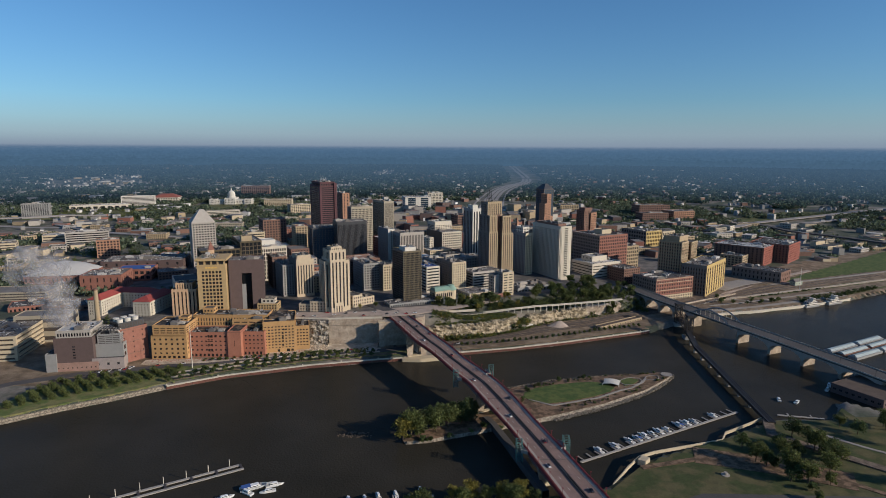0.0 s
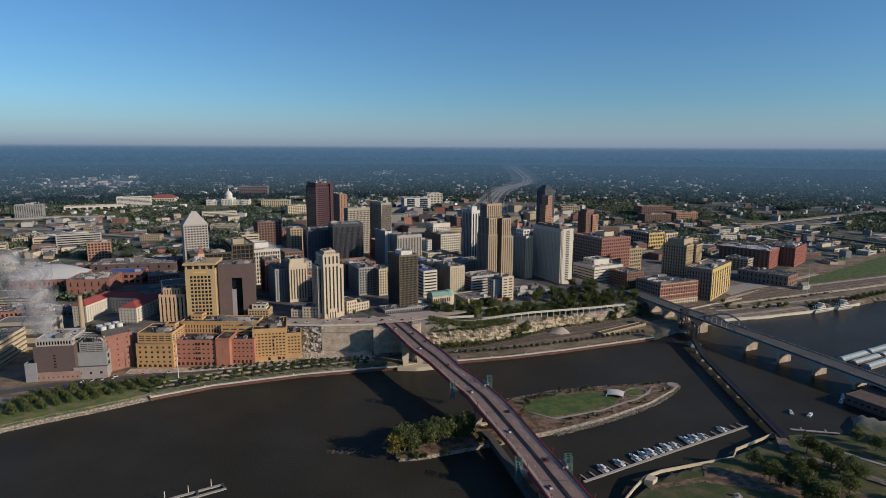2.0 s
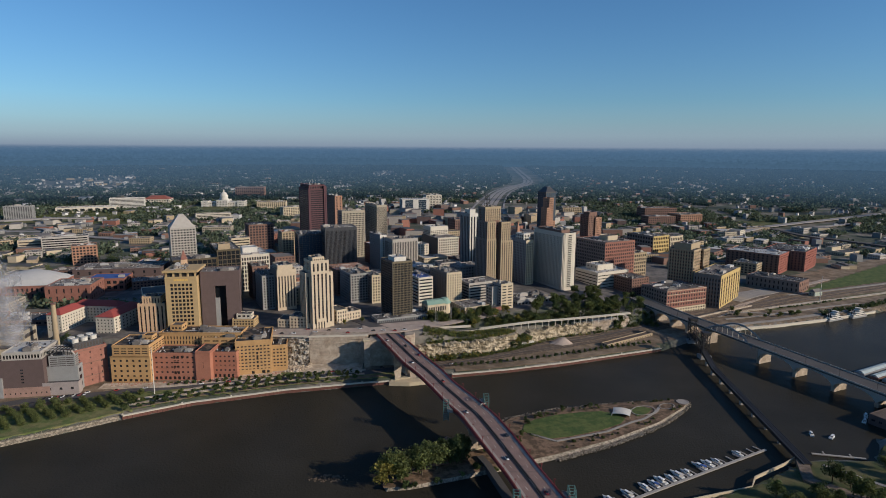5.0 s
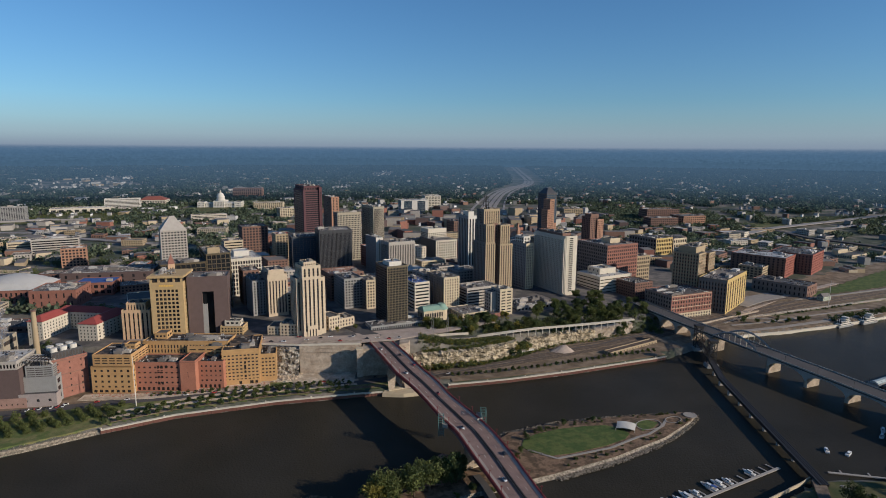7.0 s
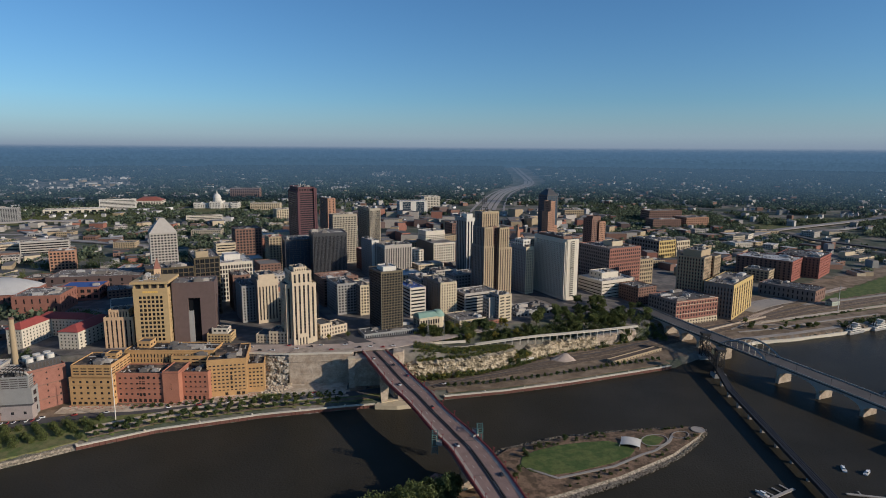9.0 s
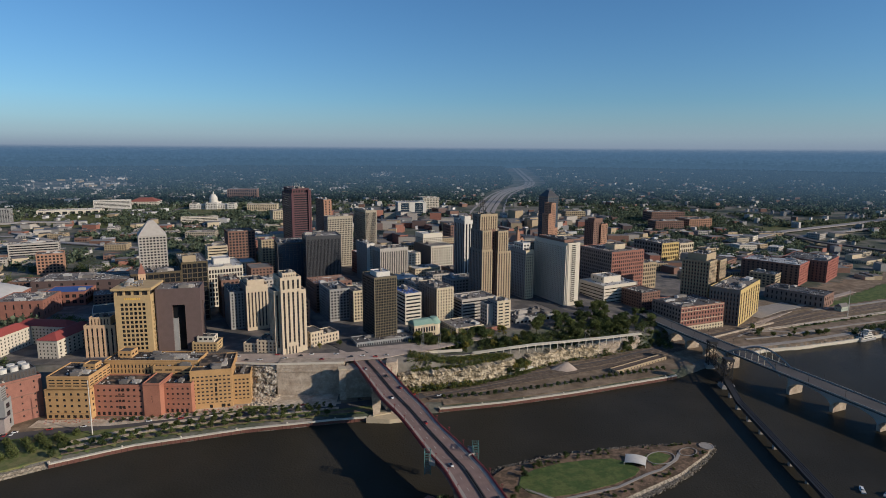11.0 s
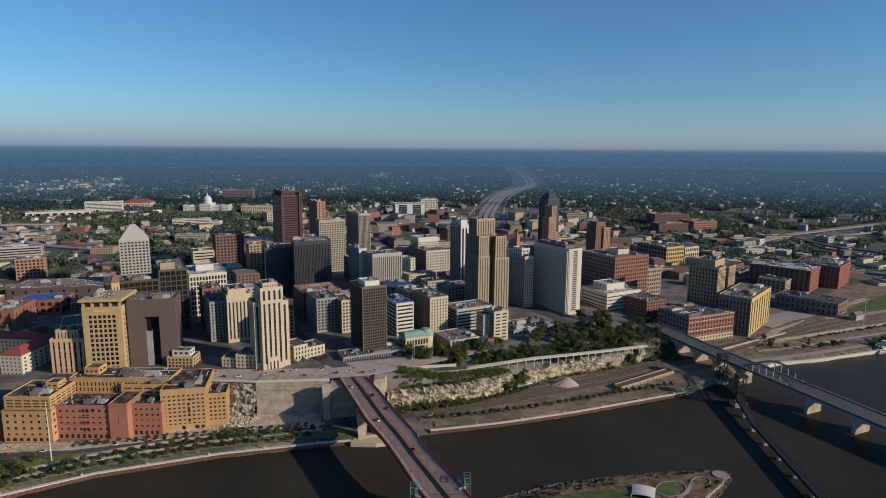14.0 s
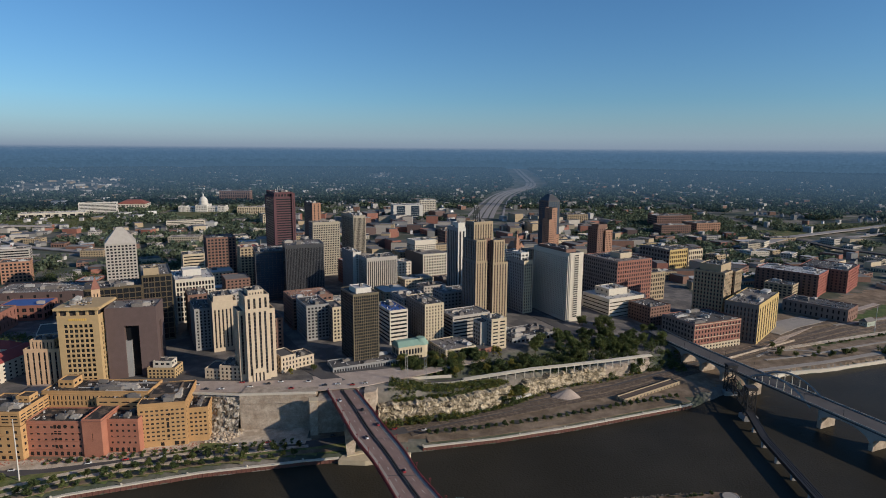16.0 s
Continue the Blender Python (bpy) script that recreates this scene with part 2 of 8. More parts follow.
# ---- the lie of the land ----
NORTH_X = [-2500, -900, -600, -357, -325, -289, -256, -205, -161, -128, -58, -30, 33, 88, 153, 239, 270, 330, 405, 458, 540, 621, 732, 900, 1400, 2600]
NORTH_Y = [-600, 120, 310, 470, 494, 517, 541, 571, 587, 599, 616, 621, 639, 652, 673, 706, 718, 760, 800, 812, 840, 873, 931, 1000, 1060, 900]
SOUTH_X = [-2500, -250, -100, 0, 64, 119, 140, 165, 236, 283, 300, 340, 372, 420, 470, 560, 700, 900, 1400, 2600]
SOUTH_Y = [-900, 250, 320, 352, 362, 376, 394, 415, 447, 474, 478, 474, 515, 470, 560, 610, 690, 760, 800, 650]
BLUFF_X = [-2600, -900, -520, -430, -340, -150, -50, 0, 53, 98, 140, 200, 250, 300, 420, 2600]
BLUFF_Y = [-200, 420, 640, 690, 655, 664, 668, 676, 690, 714, 742, 770, 790, 815, 880, 1300]
PLAT_X = [-2600, -450, -250, -50, 60, 150, 230, 300, 360, 430, 900, 1600, 2600]
PLAT_Z = [34, 26, 33, 34.5, 33, 30, 26, 18, 13, 11, 10, 16, 30]


def north(x):
    return lerp(x, NORTH_X, NORTH_Y)


def south(x):
    return lerp(x, SOUTH_X, SOUTH_Y)


def smooth(a, b, x):
    t = min(1.0, max(0.0, (x - a) / (b - a)))
    return t * t * (3 - 2 * t)


def ground(x, y):
    """The height of the land at a place."""
    ys, yn = south(x), north(x)
    if y < ys:
        return min(4.0, -5 + (ys - y) * 1.1)
    if y < yn:
        return max(-5.0, -0.0 - min(y - ys, yn - y) * 0.6)
    low = 5.0
    plat = lerp(x, PLAT_X, PLAT_Z)
    back = smooth(1250, 2000, y)
    plat = plat * (1 - back) + 33 * back
    r = math.hypot(x, y)
    plat += 60 * smooth(2300, 4700, r)
    by = lerp(x, BLUFF_X, BLUFF_Y)
    if 0 < x < 280 and y < by + 60:   # a lower terrace behind the cliff's edge
        plat -= 8 * (1 - smooth(by + 20, by + 58, y)) * smooth(0, 40, x) * (1 - smooth(220, 280, x))
    z = low + (plat - low) * smooth(by, by + lerp(x, [-600, -340, 0, 100, 300, 420, 900], [60, 10, 8, 9, 25, 160, 250]), y)
    return min(z, -0.5 + (y - yn) * 1.5)


# ---- ground and water ----
def ground_sheet():
    xs = np.concatenate([np.arange(-4900, -700, 120), np.arange(-700, -460, 24), np.arange(-460, 480, 6), np.arange(480, 900, 20), np.arange(900, 4901, 120)])
    ys = np.concatenate([np.arange(-700, 300, 100), np.arange(300, 900, 6), np.arange(900, 1400, 25), np.arange(1400, 4901, 100)])
    v = [(float(x), float(y), ground(x, y)) for y in ys for x in xs]
    n = len(xs)
    f = [(j * n + i, j * n + i + 1, (j + 1) * n + i + 1, (j + 1) * n + i) for j in range(len(ys) - 1) for i in range(n - 1)]
    me = bpy.data.meshes.new("ground")
    me.from_pydata(v, [], f)
    me.materials.append(M["ground"])
    me.polygons.foreach_set("use_smooth", [True] * len(f))
    return tagged(new("ground", me), "city ground of grass, lots and bare earth", "ground", kind="structure")


ground_sheet()
sh = Shape()
sh.add([(-2400, -600, 0), (2500, -600, 0), (2500, 1150, 0), (-2400, 1150, 0)], [(0, 1, 2, 3)])
tagged(part("water", sh, "water"), "dark brown river water with small ripples", "water", kind="structure")


def strip(name, pts, width, mats, label, category, dz=0.25, follow=True, thick=0.5, kind="structure"):
    """A road or path that lies on the land along a row of points (x, y[, z])."""
    fine = []
    for a, b in zip(pts[:-1], pts[1:]):
        k = max(1, int(math.hypot(b[0] - a[0], b[1] - a[1]) / 12))
        fine += [tuple(a[q] + (b[q] - a[q]) * i / k for q in range(len(a))) for i in range(k)]
    fine.append(pts[-1])
    left, right = [], []
    for i, p in enumerate(fine):
        a, b = fine[max(0, i - 1)], fine[min(len(fine) - 1, i + 1)]
        dx, dy = b[0] - a[0], b[1] - a[1]
        q = math.hypot(dx, dy)
        nx, ny = -dy / q * width / 2, dx / q * width / 2
        hs = [ground(p[0] + s * nx, p[1] + s * ny) for s in (-1, -0.5, 0, 0.5, 1)]
        z = (p[2] if len(p) > 2 else max(hs)) + dz
        left.append((p[0] + nx, p[1] + ny, z))
        right.append((p[0] - nx, p[1] - ny, z))
    s = Shape()
    s.sheet(right, left, 0, thick)
    ob = part(name, s, mats)
    return tagged(ob, label, category, kind=kind)


# ---- buildings ----
def window_mesh(name, glass_mat, trim):
    s = Shape()
    s.box(-0.5, -0.02, -0.5, 0.5, 0.10, 0.5, 0)
    s.box(-0.03, -0.07, -0.5, 0.03, -0.02, 0.5, 1)
    s.box(-0.5, -0.10, -0.5, 0.5, -0.02, -0.46, 1)
    return s.mesh(name, [glass_mat, trim])


WINDOWS = {}


class Wall(Shape):
    """A shape whose pieces share their corners."""

    def __init__(self):
        self.v, self.f, self.m = [], [], []
        self.seen = {}

    def add(self, verts, faces, mi=0):
        ids = []
        for p in verts:
            key = (round(p[0], 3), round(p[1], 3), round(p[2], 3))
            if key not in self.seen:
                self.seen[key] = len(self.v)
                self.v.append(key)
            ids.append(self.seen[key])
        self.f += [tuple(ids[i] for i in q) for q in faces]
        self.m += [mi] * len(faces)


def face_frame(face, x0, y0, w, d):
    """Origin, length, direction along a face and the way out of it."""
    return {"front": (x0, y0, w, 1, 0, 0, -1), "left": (x0, y0 + d, d, 0, -1, -1, 0),
            "right": (x0 + w, y0, d, 0, 1, 1, 0), "back": (x0 + w, y0 + d, w, -1, 0, 0, 1)}[face]


def facade(s, house, face, x0, y0, w, d, z0, z1, nx, nz, fx, fz, glass_mat, trim, lo, hi, side, deep, rib, keep, rest, skin=0):
    """One face with a recess for each window (or, with ribs, for each upright row of windows)."""
    ox, oy, length, ux, uy, nvx, nvy = face_frame(face, x0, y0, w, d)
    ang = math.atan2(uy, ux)

    def at(q, depth, z):
        return (ox + ux * q - nvx * depth, oy + uy * q - nvy * depth, z)

    if not nx:
        s.add([at(0, 0, z0), at(length, 0, z0), at(length, 0, z1), at(0, 0, z1)], [(0, 1, 2, 3)], skin)
        return
    zl, zh = z0 + lo, z1 - hi
    cell, rise = (length - 2 * side) / nx, (zh - zl) / nz
    qs, zs = [0.0], [z0]
    for i in range(nx):
        a = side + (i + 0.5 - fx / 2) * cell
        qs += [a, a + cell * fx]
    qs.append(length)
    if rib:
        zs += [zl, zh]
    else:
        for j in range(nz):
            a = zl + (j + 0.5 - fz / 2) * rise
            zs += [a, a + rise * fz]
    zs.append(z1)
    for i in range(len(qs) - 1):
        for j in range(len(zs) - 1):
            a, b, c, e = qs[i], qs[i + 1], zs[j], zs[j + 1]
            f = [at(a, 0, c), at(b, 0, c), at(b, 0, e), at(a, 0, e)]
            if i % 2 and j % 2:
                g = [at(a, deep, c), at(b, deep, c), at(b, deep, e), at(a, deep, e)]
                s.add(f + g, [(0, 1, 5, 4), (1, 2, 6, 5), (2, 3, 7, 6), (3, 0, 4, 7)], skin)
                s.add(g, [(0, 1, 2, 3)], 1)
            else:
                s.add(f, [(0, 1, 2, 3)], skin)
    key = (glass_mat, trim)
    if key not in WINDOWS:
        WINDOWS[key] = window_mesh("window", glass_mat, trim)
    made = 0
    for i in range(nx):
        for j in range(nz):
            px, py, z = at(side + (i + 0.5) * cell, deep - 0.12, zl + (j + 0.5) * rise)
            if made < keep:
                ob = new("window", WINDOWS[key])
                ob.parent = house
                ob.matrix_basis = Matrix.LocRotScale((px, py, z), Euler((0, 0, ang)), (cell * fx - 0.02, 1, rise * fz - 0.02))
                made += 1
            else:
                rest.setdefault(glass_mat, Shape()).box(-cell * fx / 2 + 0.01, -0.02, z - rise * fz / 2 + 0.01, cell * fx / 2 - 0.01, 0.1, z + rise * fz / 2 - 0.01, 0, rot=ang, at=(px, py))


TAKEN = []   # footprints that other things keep clear of


def place(x, y, ang, w, d):
    c, s = math.cos(radians(ang)), math.sin(radians(ang))
    TAKEN.append((x + (w * c - d * s) / 2, y + (w * s + d * c) / 2, radians(ang), w / 2, d / 2))


def free(x, y, reach=0.0):
    for cx, cy, a, hw, hd in TAKEN:
        dx, dy = x - cx, y - cy
        if abs(dx) + abs(dy) > 2 * (hw + hd + reach):
            continue
        if abs(dx * math.cos(a) + dy * math.sin(a)) < hw + reach and abs(-dx * math.sin(a) + dy * math.cos(a)) < hd + reach:
            return False
    return True


def roof_units(house, x0, y0, w, d, z, count, seed, base=0.9):
    """Plant rooms with lids, and, on a busy roof, a scatter of vents, pipes and curbs."""
    rnd = random.Random(seed)
    for i in range(count):
        a, b, h = rnd.uniform(2.0, max(2.5, 0.24 * w)), rnd.uniform(2.0, max(2.5, 0.24 * d)), rnd.uniform(1.4, 3.6)
        x, y = x0 + rnd.uniform(1.2, max(1.3, w - a - 1.2)), y0 + rnd.uniform(1.2, max(1.3, d - b - 1.2))
        q = Shape()
        q.prism([(x, y), (x + a, y), (x + a, y + b), (x, y + b)], z - base, z - base + h)
        q.prism([(x + 0.2 * a, y + 0.2 * b), (x + 0.7 * a, y + 0.2 * b), (x + 0.7 * a, y + 0.6 * b), (x + 0.2 * a, y + 0.6 * b)], z - base + h - 0.05, z - base + h + 0.7)
        part("rooftop_unit", q, rnd.choice(["roof_grey", "concrete", "roof_white", "roof_grey"]), house)
    if count < 2 or min(w, d) < 8:
        return
    q = Shape()
    for i in range(8 + int(w * d / 40)):
        x, y, k = x0 + rnd.uniform(1, w - 3), y0 + rnd.uniform(1, d - 3), rnd.random()
        if k < 0.25:   # a run of pipe or duct
            u, v = (rnd.uniform(2, 0.3 * w), 0.4) if rnd.random() < 0.5 else (0.4, rnd.uniform(2, 0.3 * d))
            u, v = min(u, x0 + w - 0.8 - x), min(v, y0 + d - 0.8 - y)
            q.box(x, y, z - base, x + u, y + v, z - base + 0.6, i % 2)
        else:
            r = rnd.uniform(0.4, 1.1)
            q.box(x, y, z - base, x + r, y + r, z - base + rnd.uniform(0.5, 1.6), i % 2)
    tagged(part("roof_vents", q, ["roof_white", "spandrel"], house), kind="stuff")


def block(house, x0, y0, w, d, z0, z1, wall, front=(0, 0), left=(0, 0), right=None, back=None, glass_mat="glass", infill=None, trim="spandrel", rib=False,
          lo=4.0, hi=2.0, side=0.8, deep=0.4, fx=0.6, fz=0.6, keep=40, shown=("front", "left"), roof_mat="roof_dark", units=0, seed=3, name="wall", lid=True, parapet=0.9, side_wall=None):
    """A box-shaped piece of a building with its wall, windows, parapet and roof."""
    s, rest = Wall(), {}
    # side_wall: darker skin for left and right faces, shade painted as colour
    for face, spec in (("front", front), ("left", left), ("right", right or left), ("back", back or front)):
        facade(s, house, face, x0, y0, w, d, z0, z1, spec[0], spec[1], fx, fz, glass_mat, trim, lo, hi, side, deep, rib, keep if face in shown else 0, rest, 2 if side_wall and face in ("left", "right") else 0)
    p, k, e = 0.45, parapet, 0.0
    o = [(x0, y0), (x0 + w, y0), (x0 + w, y0 + d), (x0, y0 + d)]
    n = [(x0 + p, y0 + p), (x0 + w - p, y0 + p), (x0 + w - p, y0 + d - p), (x0 + p, y0 + d - p)]
    for i in range(4):
        j = (i + 1) % 4
        s.add([(*o[i], z1), (*o[j], z1), (*n[j], z1), (*n[i], z1)], [(0, 1, 2, 3)], 0)
        s.add([(*n[i], z1), (*n[j], z1), (*n[j], z1 - k), (*n[i], z1 - k)], [(0, 1, 2, 3)], 0)
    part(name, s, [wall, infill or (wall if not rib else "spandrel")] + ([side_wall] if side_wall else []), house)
    for key, q in rest.items():
        tagged(part("window_rest", q, key, house), kind="stuff")
    if lid:
        q = Shape()
        q.prism([(a, b) for a, b in n], z1 - k - 0.3, z1 - k)
        top = part("roof", q, roof_mat, house)
    roof_units(top if lid else house, x0, y0, w, d, z1, units, seed, k)


def courses(house, x0, y0, w, d, levels, mats, right=True):
    """String courses that run round the front and the east side of a block."""
    for z in levels:
        q = Shape()
        q.box(x0 - 0.35, y0 - 0.35, z, x0 + w + (0.35 if right else 0), y0 - 0.003, z + 0.55)
        if right:
            q.box(x0 + w + 0.003, y0 - 0.003, z, x0 + w + 0.35, y0 + d, z + 0.55)
        part("string_course", q, mats, house)


def tower(name, label, x, y, ang, w, d, top, wall, front, left, z0=None, category="office building", keep=None, units=3, group="", **more):
    """A plain block: near corner at (x, y), w along its front, d along its left side; front and left are (bays, floors)."""
    z0 = min(ground(x, y), ground(x + w * math.cos(radians(ang)), y + w * math.sin(radians(ang)))) - 2.0 if z0 is None else z0
    house = thing(name, label, category, pose(x, y, 0, 0, 0, ang), group)
    place(x, y, ang, w, d)
    if keep is None:
        keep = 60 if y < 760 else 16 if y < 1020 else 5
    block(house, 0, 0, w, d, z0, top, wall, front, left, keep=keep, units=units, seed=int(x * 7 + y), **more)
    return house


G = 28.0   # bearing of the downtown street grid

# downtown towers, from the far side towards the river
h = tower("dark_red_tower", "tall dark red granite office tower with ribbon windows", -209, 1109, G, 32, 62, 158, "red_granite", (1, 32), (1, 32), fx=0.9, fz=0.5, lo=8, side=2.5, glass_mat="glass", units=0)
block(h, 2, 3, 28, 55, 155, 165, "red_granite", (6, 1), (10, 1), lo=2, hi=2, units=3)
block(h, 27, -2, 5, 8, 30, 163, "red_granite", (1, 1), (1, 1), fx=0.2, fz=0.9)
for i in range(5):
    q = Shape()
    q.tube([(6 + 4 * i, 12 + 5 * i, 164), (6 + 4 * i, 12 + 5 * i, 170 + i % 3 * 2)], 0.25)
    part("antenna", q, "white_clean", h)
tower("orange_tower", "slender orange brick apartment tower", -209, 1379, G, 17, 57, 125, "brick_orange", (2, 26), (7, 26), fx=0.35, side_wall="brick_brown")
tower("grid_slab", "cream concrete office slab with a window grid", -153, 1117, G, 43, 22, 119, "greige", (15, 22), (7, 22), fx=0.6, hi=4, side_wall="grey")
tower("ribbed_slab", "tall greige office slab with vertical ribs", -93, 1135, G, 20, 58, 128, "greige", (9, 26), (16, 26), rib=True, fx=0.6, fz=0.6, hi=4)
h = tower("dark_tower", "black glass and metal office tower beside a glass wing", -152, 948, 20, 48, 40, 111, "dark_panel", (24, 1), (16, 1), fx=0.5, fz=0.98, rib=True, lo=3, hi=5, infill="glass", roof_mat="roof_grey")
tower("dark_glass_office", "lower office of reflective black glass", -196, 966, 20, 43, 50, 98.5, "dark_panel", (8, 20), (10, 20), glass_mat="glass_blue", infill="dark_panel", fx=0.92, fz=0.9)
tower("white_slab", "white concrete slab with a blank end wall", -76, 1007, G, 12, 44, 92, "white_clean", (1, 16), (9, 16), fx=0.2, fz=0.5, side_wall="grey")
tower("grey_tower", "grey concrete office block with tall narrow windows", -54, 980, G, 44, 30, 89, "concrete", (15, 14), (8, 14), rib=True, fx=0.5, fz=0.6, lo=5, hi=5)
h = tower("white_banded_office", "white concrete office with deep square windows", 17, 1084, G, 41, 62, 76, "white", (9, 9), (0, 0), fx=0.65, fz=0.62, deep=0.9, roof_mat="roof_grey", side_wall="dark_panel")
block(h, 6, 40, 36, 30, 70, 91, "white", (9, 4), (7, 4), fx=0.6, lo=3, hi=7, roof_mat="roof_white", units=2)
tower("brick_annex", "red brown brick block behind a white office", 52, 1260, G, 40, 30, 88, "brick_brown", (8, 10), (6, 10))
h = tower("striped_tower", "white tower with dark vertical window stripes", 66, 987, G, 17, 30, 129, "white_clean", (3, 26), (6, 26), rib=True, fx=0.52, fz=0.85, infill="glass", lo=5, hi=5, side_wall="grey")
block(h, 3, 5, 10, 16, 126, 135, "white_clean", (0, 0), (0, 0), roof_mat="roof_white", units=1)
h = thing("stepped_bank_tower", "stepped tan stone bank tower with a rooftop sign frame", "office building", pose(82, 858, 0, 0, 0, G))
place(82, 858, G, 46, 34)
block(h, 0, 0, 15, 30, 30, 108, "buff", (4, 20), (8, 20), side_wall="shade_brick", rib=True, fx=0.42, fz=0.55, infill="brick_brown", keep=37)
block(h, 1, 1, 13, 28, 106, 132, "buff", (4, 7), (7, 7), side_wall="shade_brick", rib=True, fx=0.42, fz=0.55, infill="brick_brown", lo=2, units=1)
block(h, 15, 9, 10, 21, 30, 132, "brick_brown", (2, 26), (0, 0), side_wall="shade_brick", fx=0.5, fz=0.55, lo=3)
block(h, 24, 2, 20, 28, 30, 104, "buff", (5, 19), (7, 19), side_wall="shade_brick", rib=True, fx=0.42, fz=0.55, infill="brick_brown", keep=37)
block(h, 25, 3, 15, 26, 102, 130, "buff", (4, 7), (7, 7), side_wall="shade_brick", rib=True, fx=0.42, fz=0.55, infill="brick_brown", lo=2, units=1)
block(h, 3, 10, 25, 18, 128, 151, "buff", (7, 5), (5, 5), side_wall="shade_brick", rib=True, fx=0.42, fz=0.55, infill="brick_brown", lo=3, hi=3, units=2)
q = Shape()
for x, y in ((8, 15), (14, 15), (14, 21), (8, 21)):
    q.tube([(x, y, 150), (11 + (x - 11) * 0.5, 18 + (y - 18) * 0.5, 168)], 0.35)
for z in (155, 160, 165):
    k = 3 - 1.5 * (z - 150) / 18
    for a, b in (((-k, -k), (k, -k)), ((k, -k), (k, k)), ((k, k), (-k, k)), ((-k, k), (-k, -k))):
        q.bar((11 + a[0], 18 + a[1], z), (11 + b[0], 18 + b[1], z), 0.3, 0.3)
part("sign_frame", q, "steel_dark", h, "dark steel sign frame")
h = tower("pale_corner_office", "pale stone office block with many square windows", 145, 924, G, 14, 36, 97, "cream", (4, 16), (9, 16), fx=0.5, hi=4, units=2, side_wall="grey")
block(h, 1, 8, 12, 20, 94, 106, "white_clean", (2, 2), (4, 2), lo=2, roof_mat="roof_white", units=1)
h = thing("white_apartment_slab", "white concrete apartment slab with stacked balconies", "apartment block", pose(195, 899, 0, 0, 0, G))
place(195, 899, G, 21, 70)
block(h, 0, 0, 21, 70, 26, 111, "white", (0, 0), (0, 0), roof_mat="roof_dark")
block(h, 1.5, -0.6, 18, 3, 26, 110.5, "white", (1, 28), (0, 0), fx=0.46, fz=0.78, keep=28, side=2, lo=6)
block(h, -1.7, 1.0, 4, 66, 28, 108, "white", (0, 0), (20, 28), fx=0.56, fz=0.62, deep=1.2, keep=70, lo=4, hi=2, glass_mat="glass", infill="grey")
for j in range(28):
    q = Shape()
    z = 26 + 6 + (110.5 - 8 - 26) * (j + 0.14) / 28
    q.box(6.4, -2.0, z, 14.6, -0.65, z + 0.25)
    q.box(6.4, -2.0, z + 0.25, 14.6, -1.9, z + 1.1)
    part("balcony", q, "white", h)
block(h, 3, 10, 15, 54, 108, 114, "brick_brown", (0, 0), (0, 0), units=3)
tower("black_glass_tower", "black glass tower with a peaked top", 222, 1196, G, 24, 26, 148, "dark_panel", (5, 34), (7, 34), glass_mat="glass_blue", fx=0.8, fz=0.8, keep=9)
h = bpy.data.objects["black_glass_tower"]
q = Shape()
q.prism([(0, 0), (24, 0), (24, 26), (0, 26)], 147.5, 158, top=[(9, 9), (15, 9), (15, 17), (9, 17)])
part("peaked_roof", q, "dark_panel", h)
h = thing("orange_brick_tower", "stepped orange brick apartment tower", "apartment block", pose(206, 1098, 0, 0, 0, G))
place(206, 1098, G, 26, 22)
block(h, 0, 0, 7, 16, 26, 128, "brick_orange", (3, 32), (5, 32), fx=0.45, keep=18)
block(h, 6, 1, 9, 18, 26, 145, "brick_orange", (3, 36), (5, 36), fx=0.45, keep=22)
block(h, 14, 2, 7, 18, 26, 104, "brick_orange", (3, 26), (5, 26), fx=0.45, keep=18)
h = thing("stepped_brick_tower", "brown and orange brick apartment tower", "apartment block", pose(287, 1126, 0, 0, 0, G))
place(287, 1126, G, 34, 24)
block(h, 0, 0, 16, 22, 12, 113, "brick_brown", (4, 28), (5, 28), fx=0.4)
block(h, 14, -3, 14, 20, 12, 108, "brick_orange", (4, 26), (5, 26), fx=0.45, keep=28)
block(h, 4, 3, 18, 16, 110, 117, "brick_brown", (0, 0), (0, 0))
h = tower("red_brick_office", "broad red brick office block with a window grid", 287, 1014, G, 66, 70, 80, "brick", (15, 11), (16, 11), fx=0.55, fz=0.6, roof_mat="roof_grey", keep=45, units=4, side_wall="shade_brick")
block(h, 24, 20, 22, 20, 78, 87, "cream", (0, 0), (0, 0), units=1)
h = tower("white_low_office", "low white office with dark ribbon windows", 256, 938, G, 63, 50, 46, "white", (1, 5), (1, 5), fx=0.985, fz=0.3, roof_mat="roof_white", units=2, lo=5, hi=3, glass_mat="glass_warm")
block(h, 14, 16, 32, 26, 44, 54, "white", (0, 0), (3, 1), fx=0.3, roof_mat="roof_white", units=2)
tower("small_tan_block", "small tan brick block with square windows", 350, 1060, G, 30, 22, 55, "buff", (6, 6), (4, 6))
tower("low_yellow_block", "long yellow brick warehouse block", 473, 1308, G, 48, 75, 48, "yellow", (9, 4), (10, 4), fz=0.6, side_wall="shade_brick")
tower("low_yellow_block", "lower cream brick warehouse block", 520, 1336, G, 40, 60, 44, "cream", (7, 3), (10, 3), fz=0.6, side_wall="shade_brick")
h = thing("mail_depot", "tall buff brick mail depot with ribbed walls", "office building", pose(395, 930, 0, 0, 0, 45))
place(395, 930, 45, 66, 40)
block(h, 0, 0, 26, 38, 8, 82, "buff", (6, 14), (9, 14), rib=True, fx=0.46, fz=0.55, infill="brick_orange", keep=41)
